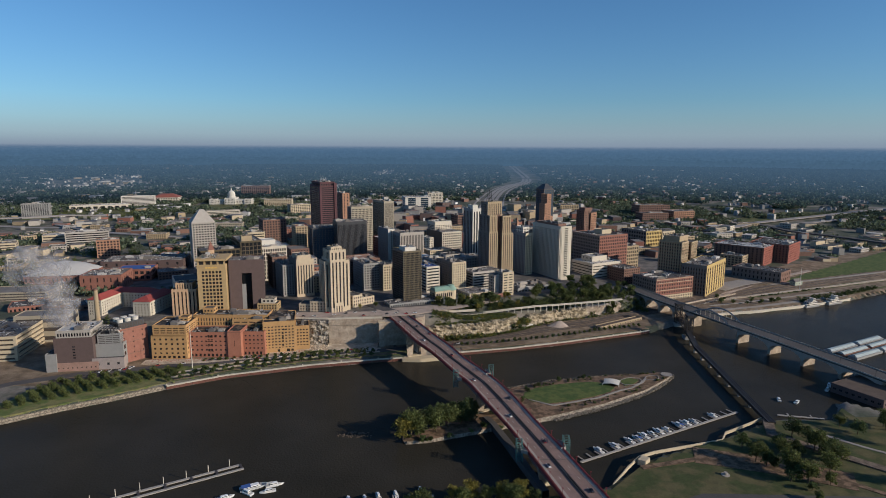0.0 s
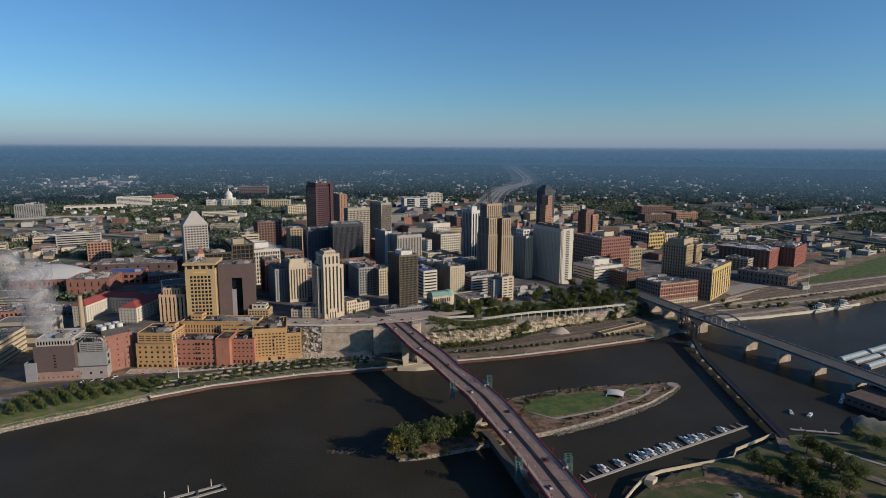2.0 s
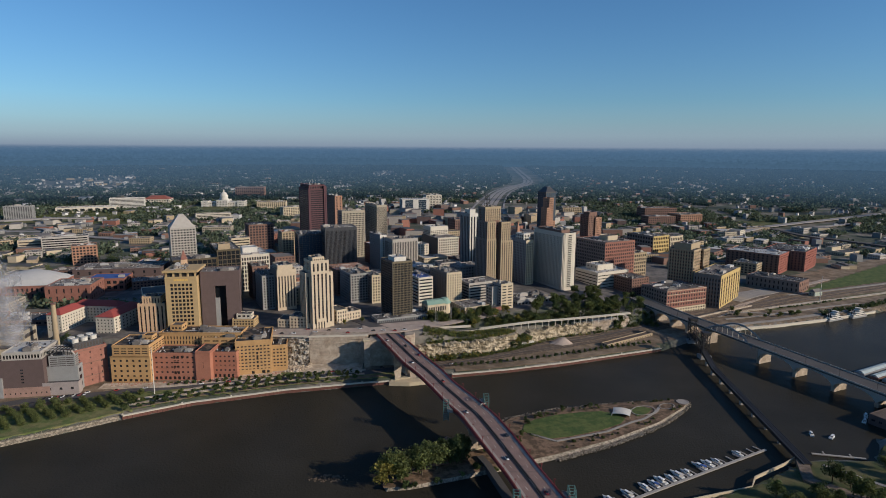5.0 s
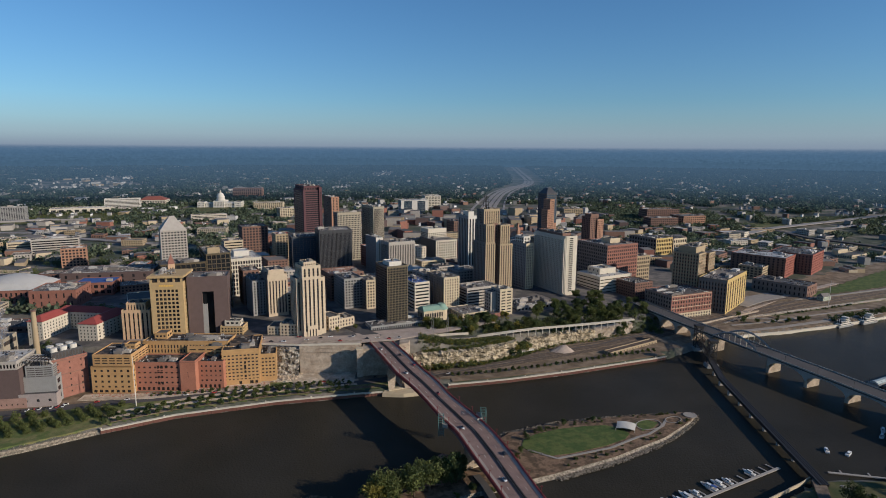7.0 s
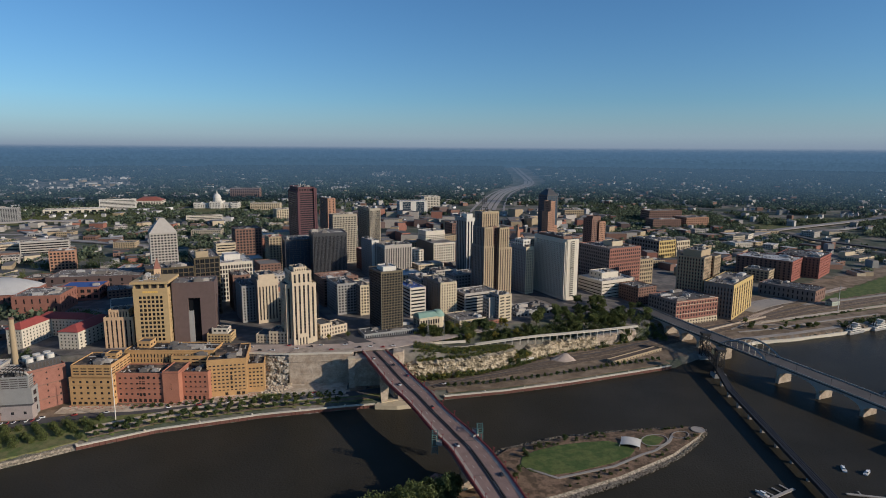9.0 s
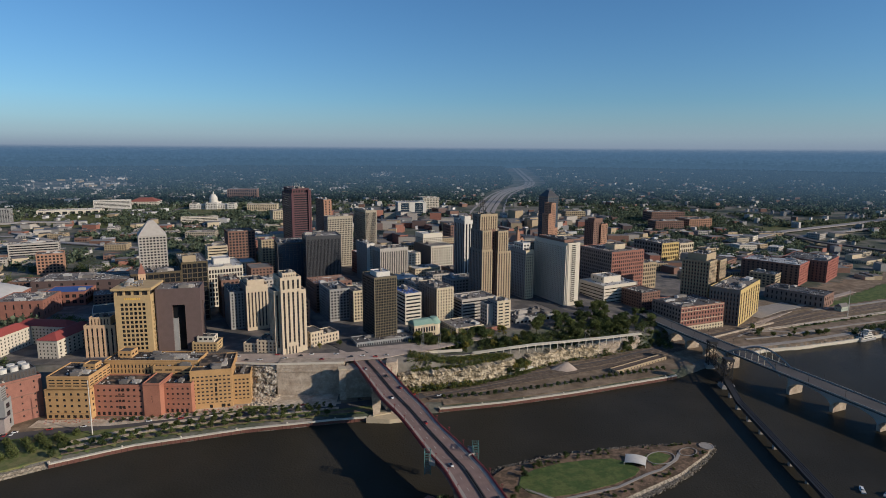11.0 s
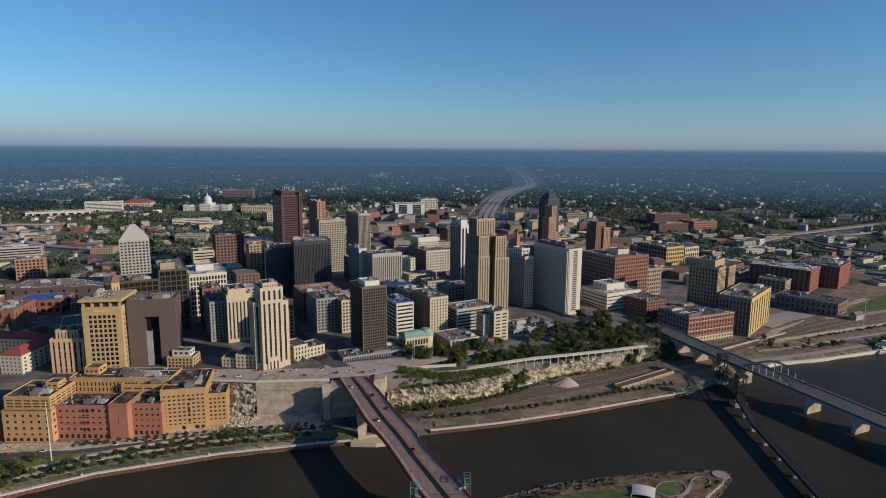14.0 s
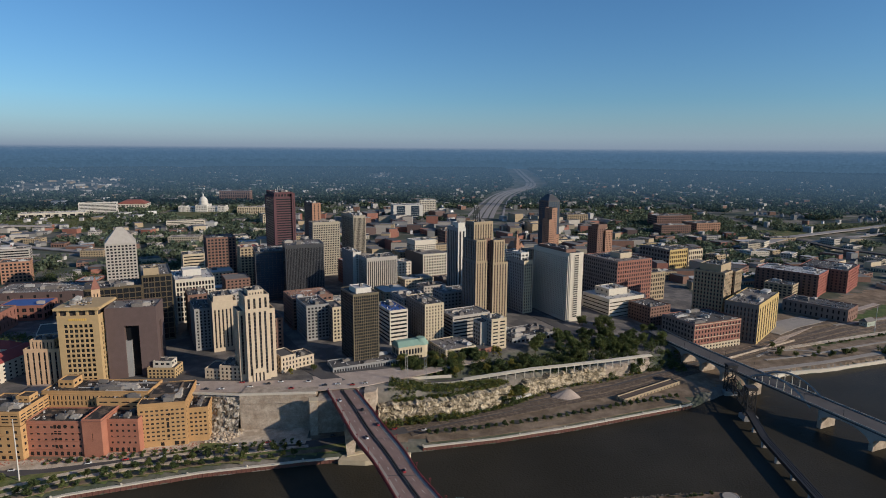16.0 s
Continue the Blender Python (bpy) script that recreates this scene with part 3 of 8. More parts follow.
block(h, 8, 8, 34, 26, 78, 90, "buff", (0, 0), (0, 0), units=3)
# recess between the wings: darker brick colour stands in for its shade
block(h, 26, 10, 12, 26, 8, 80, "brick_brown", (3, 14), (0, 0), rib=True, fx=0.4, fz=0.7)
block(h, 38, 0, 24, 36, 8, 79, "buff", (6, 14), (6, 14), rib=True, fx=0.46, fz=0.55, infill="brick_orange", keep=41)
h = tower("yellow_riverside_block", "yellow brick riverside block with tall arched bays", 415, 882, 48, 92, 38, 54, "yellow", (8, 7), (9, 7), rib=True, fx=0.4, fz=0.6, infill="brick_brown", units=5, lo=5, hi=5, roof_mat="roof_grey", side_wall="shade_brick")
h = tower("brick_riverside_block", "red brick riverside block with a stone base", 328, 852, 23, 72, 50, 39, "brick", (15, 6), (10, 6), z0=4, fx=0.5, lo=1, units=7, keep=51, side_wall="shade_brick")
block(h, -0.4, -0.4, 72.8, 50.8, 4, 14, "cream", (15, 2), (11, 2), lo=1.5, hi=1, fx=0.5, fz=0.6, lid=False, keep=24, side_wall="shade_brick")
courses(h, 0, 0, 72, 50, (21.5, 32.5, 37.6), "cream", True)
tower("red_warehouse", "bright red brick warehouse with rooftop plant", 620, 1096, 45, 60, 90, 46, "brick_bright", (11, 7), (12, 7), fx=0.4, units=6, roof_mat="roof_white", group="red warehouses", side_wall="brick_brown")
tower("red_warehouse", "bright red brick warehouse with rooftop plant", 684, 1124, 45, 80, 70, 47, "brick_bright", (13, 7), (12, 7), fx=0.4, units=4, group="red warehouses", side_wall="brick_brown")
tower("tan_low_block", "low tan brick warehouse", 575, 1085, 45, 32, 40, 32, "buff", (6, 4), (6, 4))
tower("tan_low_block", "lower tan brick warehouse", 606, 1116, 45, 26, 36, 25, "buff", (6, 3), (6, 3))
tower("long_dark_shed", "long dark brick freight shed", 580, 967, 41, 44, 80, 26, "brick_brown", (5, 2), (12, 2), fx=0.3, side_wall="shade_brick")
h = thing("pyramid_office", "white office tower with a pyramid roof", "office building", pose(-396, 980, 0, 0, 0, G))
place(-396, 980, G, 37, 37)
block(h, 0, 0, 37, 37, 26, 105, "concrete", (8, 18), (8, 18), fx=0.6, fz=0.55, lid=False, hi=1.5, keep=40, parapet=0.2)
q = Shape()
q.prism([(-0.3, -0.3), (37.3, -0.3), (37.3, 37.3), (-0.3, 37.3)], 104.9, 125, top=[(15, 15), (22, 15), (22, 22), (15, 22)])
part("pyramid_roof", q, "concrete", h, "pale metal pyramid roof")
h = tower("glass_grid_office", "dark glass office with a bronze frame grid", -258, 797, G, 28, 66, 103, "bronze", (5, 12), (9, 12), infill="bronze", fx=0.84, fz=0.86, deep=0.8, keep=34, roof_mat="roof_grey", units=3)
block(h, 2, 2, 14, 12, 100, 110, "buff", (0, 0), (0, 0), units=1)
place(-303, 773, G, 52, 30)
block(h, -51, 0.5, 50.8, 34, 30, 94, "bronze", (9, 11), (6, 11), infill="bronze", fx=0.88, fz=0.86, deep=0.8, keep=36, glass_mat="glass", roof_mat="roof_dark", units=8)
h = tower("white_framed_office", "white framed office with tall dark windows", -255, 864, G, 42, 60, 84, "white", (12, 8), (12, 8), fx=0.66, fz=0.72, hi=3, roof_mat="roof_white", units=2, side_wall="grey")
block(h, 10, 20, 20, 20, 80, 91, "white_clean", (0, 0), (0, 0), roof_mat="roof_white")
tower("red_pier_tower", "dark tower with red brick corner piers", -222, 818, G, 20, 30, 78, "brick_brown", (4, 11), (6, 11), fx=0.6)
tower("dark_stone_office", "dark grey stone office with setbacks", -196, 770, G, 19, 40, 76, "grey", (5, 12), (9, 12), fx=0.45, keep=28)
h = tower("stone_office", "pale stone office tower with dark window strips", -177, 766, G, 23, 36, 84, "limestone", (6, 12), (9, 12), rib=True, fx=0.42, fz=0.75, lo=6, hi=8, keep=33, side_wall="shade_brick")
block(h, 2, 3, 18, 26, 82, 89, "limestone", (0, 0), (0, 0), units=2)

# city hall, stepped at top and foot
h = thing("city_hall", "tall limestone city hall tower with piers and setbacks", "civic building", pose(-120, 688, 0, 0, 0, 30))
place(-122, 686, 30, 32, 44)
block(h, -4, 6, 6, 20, 31, 96, "limestone", (1, 16), (4, 16), rib=True, fx=0.4, fz=0.7, lo=9, hi=4, keep=13)
block(h, 1, 0, 19, 30, 31, 98, "limestone", (4, 17), (7, 17), rib=True, fx=0.42, fz=0.72, lo=9, hi=3, keep=56)
block(h, 19, 3, 7, 26, 31, 96, "limestone", (1, 16), (6, 16), rib=True, fx=0.36, fz=0.72, lo=9, hi=4, keep=28)
block(h, 1.6, 3, 20, 24, 95, 109, "limestone", (4, 3), (5, 3), rib=True, fx=0.42, fz=0.8, lo=2, hi=3, keep=9)
block(h, 5, 7, 13, 15, 107, 112.5, "limestone", (5, 1), (5, 1), lo=1.0, hi=1.5, fx=0.4, units=4)
block(h, 5, -1.0, 11, 3, 31, 46, "limestone", (3, 1), (0, 0), fx=0.4, fz=0.85, lo=1.5, hi=3)
h = thing("city_hall_wing", "low limestone side wing with square windows", "civic building", pose(-160, 699, 0, 0, 0, -4), "city hall wings")
place(-160, 699, -4, 34, 20)
block(h, 0, 0, 18, 20, 30, 43, "limestone", (5, 3), (4, 3), lo=2, hi=1.5, fx=0.45, keep=9)
block(h, 14, -2, 20, 22, 30, 47, "limestone", (5, 4), (4, 4), lo=2, hi=1.5, fx=0.45, keep=11, units=2)
h = thing("city_hall_wing", "long low limestone side wing with square windows", "civic building", pose(-97, 710, 0, 0, 0, 40), "city hall wings")
place(-97, 710, 40, 32, 22)
block(h, 0, 0, 14, 22, 30, 50, "limestone", (4, 4), (4, 4), lo=2, hi=1.5, fx=0.45, keep=11)
block(h, 13, 2, 20, 20, 30, 45, "limestone", (5, 3), (4, 3), lo=2, hi=1.5, fx=0.45, keep=11, units=2)

h = tower("bronze_glass_tower", "dark bronze hotel tower with narrow windows", -36, 731, G, 25, 34, 101, "bronze_rib", (13, 22), (14, 22), rib=True, fx=0.80, fz=0.62, infill="bronze", keep=45, units=0, side_wall="dark_panel")
block(h, 5, 6, 15, 18, 99, 105, "white_clean", (0, 0), (0, 0), roof_mat="roof_white", units=1)
h = tower("hotel_podium", "long low hotel podium with a ribbed front", -52, 712, 24, 64, 22, 39, "grey", (26, 1), (6, 1), rib=True, fx=0.6, fz=0.9, lo=2, hi=2, units=3)
h = thing("copper_pavilion", "round-ended pavilion with a green copper roof", "building", pose(4, 744, 0, 0, 0, G))
place(4, 744, G, 30, 18)
block(h, 0, 0, 26, 16, 28, 47, "cream", (8, 2), (4, 2), lo=2, hi=2, fx=0.7, fz=0.7, keep=8)
q = Shape()
ring = [(26 + 7 * math.cos(a), 7 + 7 * math.sin(a)) for a in (2 * math.pi * i / 20 for i in range(20))]
q.prism(ring, 28, 46)
part("round_bay", q, "cream", h)
q = Shape()
q.prism([(26 + 8 * math.cos(a), 7 + 8 * math.sin(a)) for a in (2 * math.pi * i / 20 for i in range(20))], 46, 52, top=[(26 + 4 * math.cos(a), 7 + 4 * math.sin(a)) for a in (2 * math.pi * i / 20 for i in range(20))])
q.prism([(-0.5, -0.8), (27, -0.8), (27, 16.8), (-0.5, 16.8)], 47.05, 51, top=[(1, 5), (26, 5), (26, 11), (1, 11)])
part("copper_roof", q, "copper", h, "green copper roof")
tower("white_banded_block", "small office with white bands and a blue roof", -8, 790, G, 20, 40, 70, "white", (1, 8), (1, 8), fx=0.97, fz=0.45, roof_mat="blue_roof", hi=1.5)
tower("grey_setback_office", "grey office with brick penthouses", 2, 850, G, 34, 36, 68, "grey", (6, 9), (8, 9), units=5)
h = tower("beige_office", "beige stone office block with regular windows", 27, 800, G, 22, 46, 74, "cream", (6, 11), (10, 11), fx=0.42, keep=30, units=4, side_wall="shade_brick")
h = tower("long_low_office", "long low concrete office with a ribbon front", 56, 812, G, 46, 30, 58, "concrete", (1, 6), (1, 6), fx=0.97, fz=0.45, roof_mat="roof_grey", units=3)
tower("tan_low_office", "low tan stone office with square bays", 48, 752, G, 34, 36, 42, "cream", (7, 3), (7, 3), fx=0.6, fz=0.6, lo=3, keep=11, units=2, roof_mat="roof_grey")
tower("red_annex", "low red brick annex", 80, 770, G, 20, 26, 37, "brick", (4, 2), (4, 2), lo=2, units=1)
h = tower("narrow_office", "narrow tan office block with wide windows", 94, 782, G, 18, 20, 64, "cream", (2, 8), (4, 8), fx=0.7, fz=0.4, keep=14, units=2, side_wall="grey")
block(h, -8, 8, 10, 14, 26, 60, "concrete", (0, 0), (3, 7))
tower("flat_lot_building", "flat dark-roofed building with rooftop plant", 118, 806, G, 56, 34, 37, "grey", (10, 1), (8, 1), lo=2, units=9, hi=2.5)
tower("shaded_office", "dark office behind the hotel tower", -94, 800, G, 24, 40, 72, "grey", (6, 10), (9, 10), units=3)
tower("shaded_office", "dark terracotta-roofed office block", -118, 838, G, 46, 40, 70, "brick_brown", (8, 9), (9, 9), units=2, roof_mat="brick_orange")
tower("cream_end_office", "office with a cream window end", -67, 798, G, 12, 30, 71, "cream", (3, 9), (6, 9), units=1, side_wall="shade_brick")

# ochre tower and brown tower above the river
h = thing("tan_tower", "ochre stone office tower with rows of square windows", "office building", pose(-273, 684, 0, 0, 0, 8))
place(-273, 684, 8, 32, 34)
block(h, 0, 0, 32, 34, 31, 93, "tan", (6, 12), (6, 12), fx=0.72, fz=0.68, deep=1.0, lo=4, hi=7, side=4.5, keep=42, lid=False)
# dark block below the roof slab paints the shade of the open loggia
block(h, 2, 2, 28, 30, 91, 97, "spandrel", (0, 0), (0, 0))
for i in range(5):
    q = Shape()
    q.box(0.4 + i * 7.3, 0.3, 92.8, 2.2 + i * 7.3, 2.2, 97.7)
    part("pier", q, "tan", h)
q = Shape()
q.prism([(-1.8, -1.8), (33.8, -1.8), (33.8, 35.8), (-1.8, 35.8)], 97.6, 99.5)
q.prism([(-1.2, -1.2), (33.2, -1.2), (33.2, 35.2), (-1.2, 35.2)], 99.45, 99.9)
part("roof_slab", q, "tan", h)
roof_units(h, 3, 3, 26, 28, 99.9, 5, 7, 0.0)
for i in range(9):
    q = Shape()
    q.box(9 + i * 1.6, -0.25, 88.6, 10.1 + i * 1.6, -0.02, 90.4)
    part("sign_bar", q, "gold", h, "gilded sign bar")
h = thing("brown_tower", "brown granite office tower with tall dark notches", "office building", pose(-241, 697, 0, 0, 0, 14))
place(-241, 697, 14, 40, 30)
block(h, 0, 0, 40, 30, 31, 96, "brown", (1, 1), (0, 0), right=(1, 1), fx=0.3, fz=0.99, lo=0.5, hi=16, side=0.5, deep=6, shown=(), units=4, roof_mat="roof_grey")
block(h, 14.2, 2.5, 4.5, 4, 31, 66, "grey", (0, 0), (0, 0))
h = thing("ochre_deco_block", "small pinkish tan stone block with upright windows", "office building", pose(-306, 688, 0, 0, 0, 6))
place(-305, 688, 6, 30, 26)
block(h, 0, 0, 28, 24, 24, 63, "pink_tan", (6, 4), (6, 4), rib=True, fx=0.35, fz=0.8, lo=4, hi=3, keep=11)
block(h, 4, 3, 19, 16, 61, 70, "pink_tan", (6, 1), (4, 1), rib=True, fx=0.35, lo=1, hi=2, units=2)
h = thing("small_yellow_block", "small yellow stone block with balconies", "building", pose(-210, 700, 0, 0, 0, 0))
place(-210, 700, 0, 30, 16)
block(h, 0, 0, 24, 16, 31, 43, "tan", (7, 3), (4, 3), lo=2, hi=1.5, fx=0.6, keep=9)
block(h, 4, 3, 16, 11, 42, 48, "white", (3, 1), (2, 1), lo=1.5, hi=1, units=1)

# the riverside works under the bluff
M["ruin_roof"] = two_tone("broken_tar_roof", (0.035, 0.032, 0.030), (0.16, 0.115, 0.08), 6, contrast=(0.5, 0.64), bump=0.5)
# near-black colour that stands in for the shade inside the openings
M["gutted"] = mat("painted_opening_shade", (0.018, 0.015, 0.013), rough=0.95)


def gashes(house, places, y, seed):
    """Torn openings in a front: (x, z, width, height) each, ragged plates with the inner darkness painted on."""
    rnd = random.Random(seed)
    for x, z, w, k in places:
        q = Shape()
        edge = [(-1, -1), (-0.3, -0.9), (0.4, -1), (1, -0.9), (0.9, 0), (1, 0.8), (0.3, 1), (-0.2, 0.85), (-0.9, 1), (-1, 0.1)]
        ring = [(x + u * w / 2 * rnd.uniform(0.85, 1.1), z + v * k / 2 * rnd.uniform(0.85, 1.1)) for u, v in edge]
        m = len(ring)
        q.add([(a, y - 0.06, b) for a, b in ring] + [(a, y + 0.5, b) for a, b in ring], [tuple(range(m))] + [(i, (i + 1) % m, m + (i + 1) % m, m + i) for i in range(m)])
        part("torn_opening", q, "gutted", house, "torn opening drawn as a plate of painted shade")


h = thing("riverside_works", "ochre and red brick riverside works, part gutted", "works building", pose(-297, 612, 0, 0, 0, 0))
place(-297, 612, 2, 165, 56)
block(h, 0, 0, 37.5, 36, 5, 31, "west_tan", (6, 4), (7, 4), right=(6, 4), fx=0.36, fz=0.42, lo=4, hi=1.5, shown=("front", "right"), keep=24, lid=False)
block(h, 1.6, 1.6, 35, 34, 30.9, 42, "west_tan", (5, 3), (6, 3), right=(5, 3), fx=0.78, fz=0.42, lo=1.5, hi=2.5, shown=("front", "right"), keep=15, units=5, roof_mat="ruin_roof")
courses(h, 0, 0, 37.5, 36, (10.5, 24.0, 30.6), "west_tan")
courses(h, 1.6, 1.6, 35, 34, (40.4,), "west_tan")
block(h, 37.5, 6, 41.5, 24, 5, 33, "west_red", (8, 4), (0, 0), fx=0.40, fz=0.36, lo=6, hi=2.5, keep=20, shown=("front",), units=3, roof_mat="ruin_roof")
courses(h, 37.5, 6, 41.5, 24, (11.0, 17.4, 23.8, 30.4), "west_red", False)
block(h, 79, 4.5, 14, 26, 5, 35, "west_red", (1, 1), (0, 0), fx=0.04, fz=0.3, lo=5, hi=3, roof_mat="ruin_roof")
courses(h, 79, 4.5, 14, 26, (33.2,), "brick")
block(h, 93, 12, 23, 24, 5, 32, "west_red", (5, 4), (0, 0), fx=0.40, fz=0.36, lo=6, hi=2.5, keep=20, shown=("front",), units=2, roof_mat="ruin_roof")
courses(h, 93, 12, 23, 24, (11.0, 17.4, 23.8, 29.6), "west_red", False)
block(h, 32, 34, 82, 24, 5, 44.5, "west_tan", (26, 2), (4, 2), fx=0.40, fz=0.72, lo=27, hi=3.5, keep=22, shown=("front",), units=6, roof_mat="ruin_roof")
courses(h, 32, 34, 82, 24, (41.6, 43.6), "west_tan")
block(h, 76, 30, 44, 18, 5, 40.5, "west_tan", (5, 3), (3, 3), fx=0.74, fz=0.36, lo=24, hi=2, keep=10, shown=("front",), units=4, roof_mat="ruin_roof")
block(h, 22, 20, 10, 10, 40, 46, "west_tan", (2, 1), (2, 1), lo=2, hi=2, roof_mat="ruin_roof")
block(h, 40, 42, 12, 12, 43, 50, "west_tan", (3, 1), (2, 1), lo=2, hi=2)
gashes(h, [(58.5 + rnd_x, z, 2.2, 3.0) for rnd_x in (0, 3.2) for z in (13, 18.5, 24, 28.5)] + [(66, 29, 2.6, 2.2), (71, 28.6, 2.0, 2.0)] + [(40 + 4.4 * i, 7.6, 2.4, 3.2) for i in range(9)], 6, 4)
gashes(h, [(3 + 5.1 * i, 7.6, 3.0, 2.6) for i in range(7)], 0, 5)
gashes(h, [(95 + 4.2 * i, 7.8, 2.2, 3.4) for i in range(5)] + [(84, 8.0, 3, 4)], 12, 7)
h = thing("riverside_works_end", "ochre brick end block of the riverside works", "works building", pose(-184, 630, 0, 0, 0, 12))
block(h, 0, 0, 34, 44, 5, 40.5, "west_tan", (9, 8), (0, 0), right=(9, 8), fx=0.56, fz=0.40, lo=4, hi=4.5, keep=37, shown=("front", "right"), units=7, roof_mat="ruin_roof")
courses(h, 0, 0, 34, 44, (10.0, 32.4, 37.0, 39.4), "west_tan")
block(h, 34, 4, 15, 30, 5, 33, "west_tan", (4, 6), (0, 0), right=(6, 6), fx=0.56, fz=0.42, lo=4, hi=3, keep=13, shown=("front", "right"), units=2, roof_mat="ruin_roof")
courses(h, 34, 4, 15, 30, (10.0, 31.6), "west_tan")
block(h, 6, 12, 20, 24, 38.5, 43, "brown_felt", (0, 0), (0, 0), roof_mat="ruin_roof")
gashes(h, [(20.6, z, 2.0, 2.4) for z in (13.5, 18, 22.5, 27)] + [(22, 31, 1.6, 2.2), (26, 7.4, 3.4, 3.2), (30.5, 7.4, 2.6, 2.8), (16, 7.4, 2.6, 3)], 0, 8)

# power house and its neighbours
M["pink_grey"] = mat("pinkish_grey_block", (0.30, 0.255, 0.235), size=5, spread=0.2)
M["pink_brick"] = mat("pinkish_brick", (0.30, 0.19, 0.15), size=6, spread=0.2)
h = thing("power_house", "brown brick power house with rooftop cooling louvres", "power house", pose(-376, 576, 0, 0, 0, 9))
place(-376, 576, 9, 60, 60)
block(h, 0, 0, 36, 40, 3, 39.5, "brown", (1, 5), (0, 0), fx=0.07, fz=0.5, lo=14, hi=8, keep=5, shown=("front",), roof_mat="roof_grey")
block(h, -8, -1.5, 10, 26, 3, 24, "grey", (0, 0), (0, 0))
block(h, 0, -0.8, 40, 6, 3, 14, "pink_brick", (9, 1), (0, 0), fx=0.25, fz=0.3, lo=3, hi=3, keep=9, shown=("front",))
block(h, 2, 2, 32, 34, 38.5, 46.5, "concrete", (12, 1), (12, 1), rib=True, fx=0.62, lo=1.6, hi=2.6, infill="spandrel", keep=0, roof_mat="roof_white", units=4)
block(h, 36, 6, 26, 36, 3, 30, "grey", (0, 0), (0, 0), right=(4, 3), roof_mat="roof_grey", units=5)
block(h, 38, 6.4, 22, 30, 15, 40, "grey", (3, 12), (3, 12), fx=0.93, fz=0.45, lo=1, hi=1.2, glass_mat="spandrel", keep=36, units=6)
block(h, 34, -0.5, 30, 8, 3, 17, "pink_grey", (3, 1), (0, 0), fx=0.25, fz=0.3, keep=3, shown=("front",))
q = Shape()
for y in (10, 17, 24):
    q.tube([(32, y, 43), (36, y, 44.5), (42, y, 44), (50, y, 43.5), (57, y, 42), (59, y, 39)], 0.9, sides=10)
part("duct", q, "concrete", h, "dull metal duct")
for i in range(7):
    q = Shape()
    q.box(39 + i * 3, 6.6, 39.5, 39.5 + i * 3, 7.0, 45)
    q.box(39 + i * 3, 6.6, 44.6, 39.5 + i * 3, 22, 45)
    part("pipe_rack", q, "steel_dark", h)
h = thing("boiler_house", "red brick boiler house with white rooftop fans", "power house", pose(-322, 596, 0, 0, 0, 52))
place(-322, 596, 52, 40, 26)
block(h, 0, 0, 30, 24, 3, 42, "brick", (3, 6), (3, 1), fx=0.12, fz=0.3, keep=18, shown=("front",))
courses(h, 0, 0, 30, 24, (14, 27, 40), "brick_brown")
block(h, 2, 3, 26, 19, 41, 48, "dark_panel", (9, 1), (6, 1), rib=True, fx=0.7, lo=1, hi=1.5, keep=0, glass_mat="spandrel")
for i in range(6):
    q = Shape()
    q.prism([(6 + i % 3 * 8 + 3 * math.cos(a), 8 + i // 3 * 8 + 3 * math.sin(a)) for a in (2 * math.pi * k / 14 for k in range(14))], 47, 51)
    part("fan_housing", q, "white_clean", h)
h = thing("chimney", "tall tapered buff brick chimney", "chimney", pose(-385, 672, 0))
q = Shape()
q.tube([(0, 0, ground(-385, 672) - 1), (0, 0, 40), (0, 0, 66)], 3.1, sides=18, r2=2.3)
part("stack", q, "buff", h)
q = Shape()
q.tube([(0, 0, 66), (0, 0, 67.5)], 2.7, sides=18)
part("cap", q, "brick_brown", h)
h = thing("red_roofed_hall", "cream stone hall with red tiled hipped roofs", "hall", pose(-353, 690, 0, 0, 0, -6))
place(-412, 690, 0, 82, 66)
for x0, y0, w, d in ((0, 0, 21, 58), (-58, 2, 17, 40), (-57.5, 42.2, 57, 16)):
    block(h, x0, y0, w, d, 22, 48, "white", (max(5, w // 4), 5), (9, 5), right=(9, 5), fx=0.38, fz=0.5, lo=7, hi=2, keep=18, lid=False, shown=("front", "right"))
    q = Shape()
    k = min(w, d) / 2 - 1
    q.prism([(x0 - 0.8, y0 - 0.8), (x0 + w + 0.8, y0 - 0.8), (x0 + w + 0.8, y0 + d + 0.8), (x0 - 0.8, y0 + d + 0.8)], 47.9, 53, top=[(x0 + k, y0 + k), (x0 + w - k, y0 + k), (x0 + w - k, y0 + d - k), (x0 + k, y0 + d - k)])
    part("tiled_roof", q, "roof_red", h, "red tiled hipped roof")
tower("parking_garage", "cream concrete parking garage with open decks", -500, 596, 10, 66, 70, 32, "cream", (1, 5), (1, 5), right=(1, 5), fx=0.94, fz=0.4, shown=("front", "right"), lo=2, hi=1.5, glass_mat="spandrel", units=2, roof_mat="roof_grey", category="garage", deep=2)
tower("parking_deck", "low greige parking deck with open sides", -476, 664, 8, 58, 26, 37, "greige", (1, 3), (1, 3), right=(1, 3), fx=0.95, fz=0.42, lo=2, hi=1.2, keep=3, glass_mat="spandrel", units=0, roof_mat="roof_grey", category="parking deck", group="parking decks")
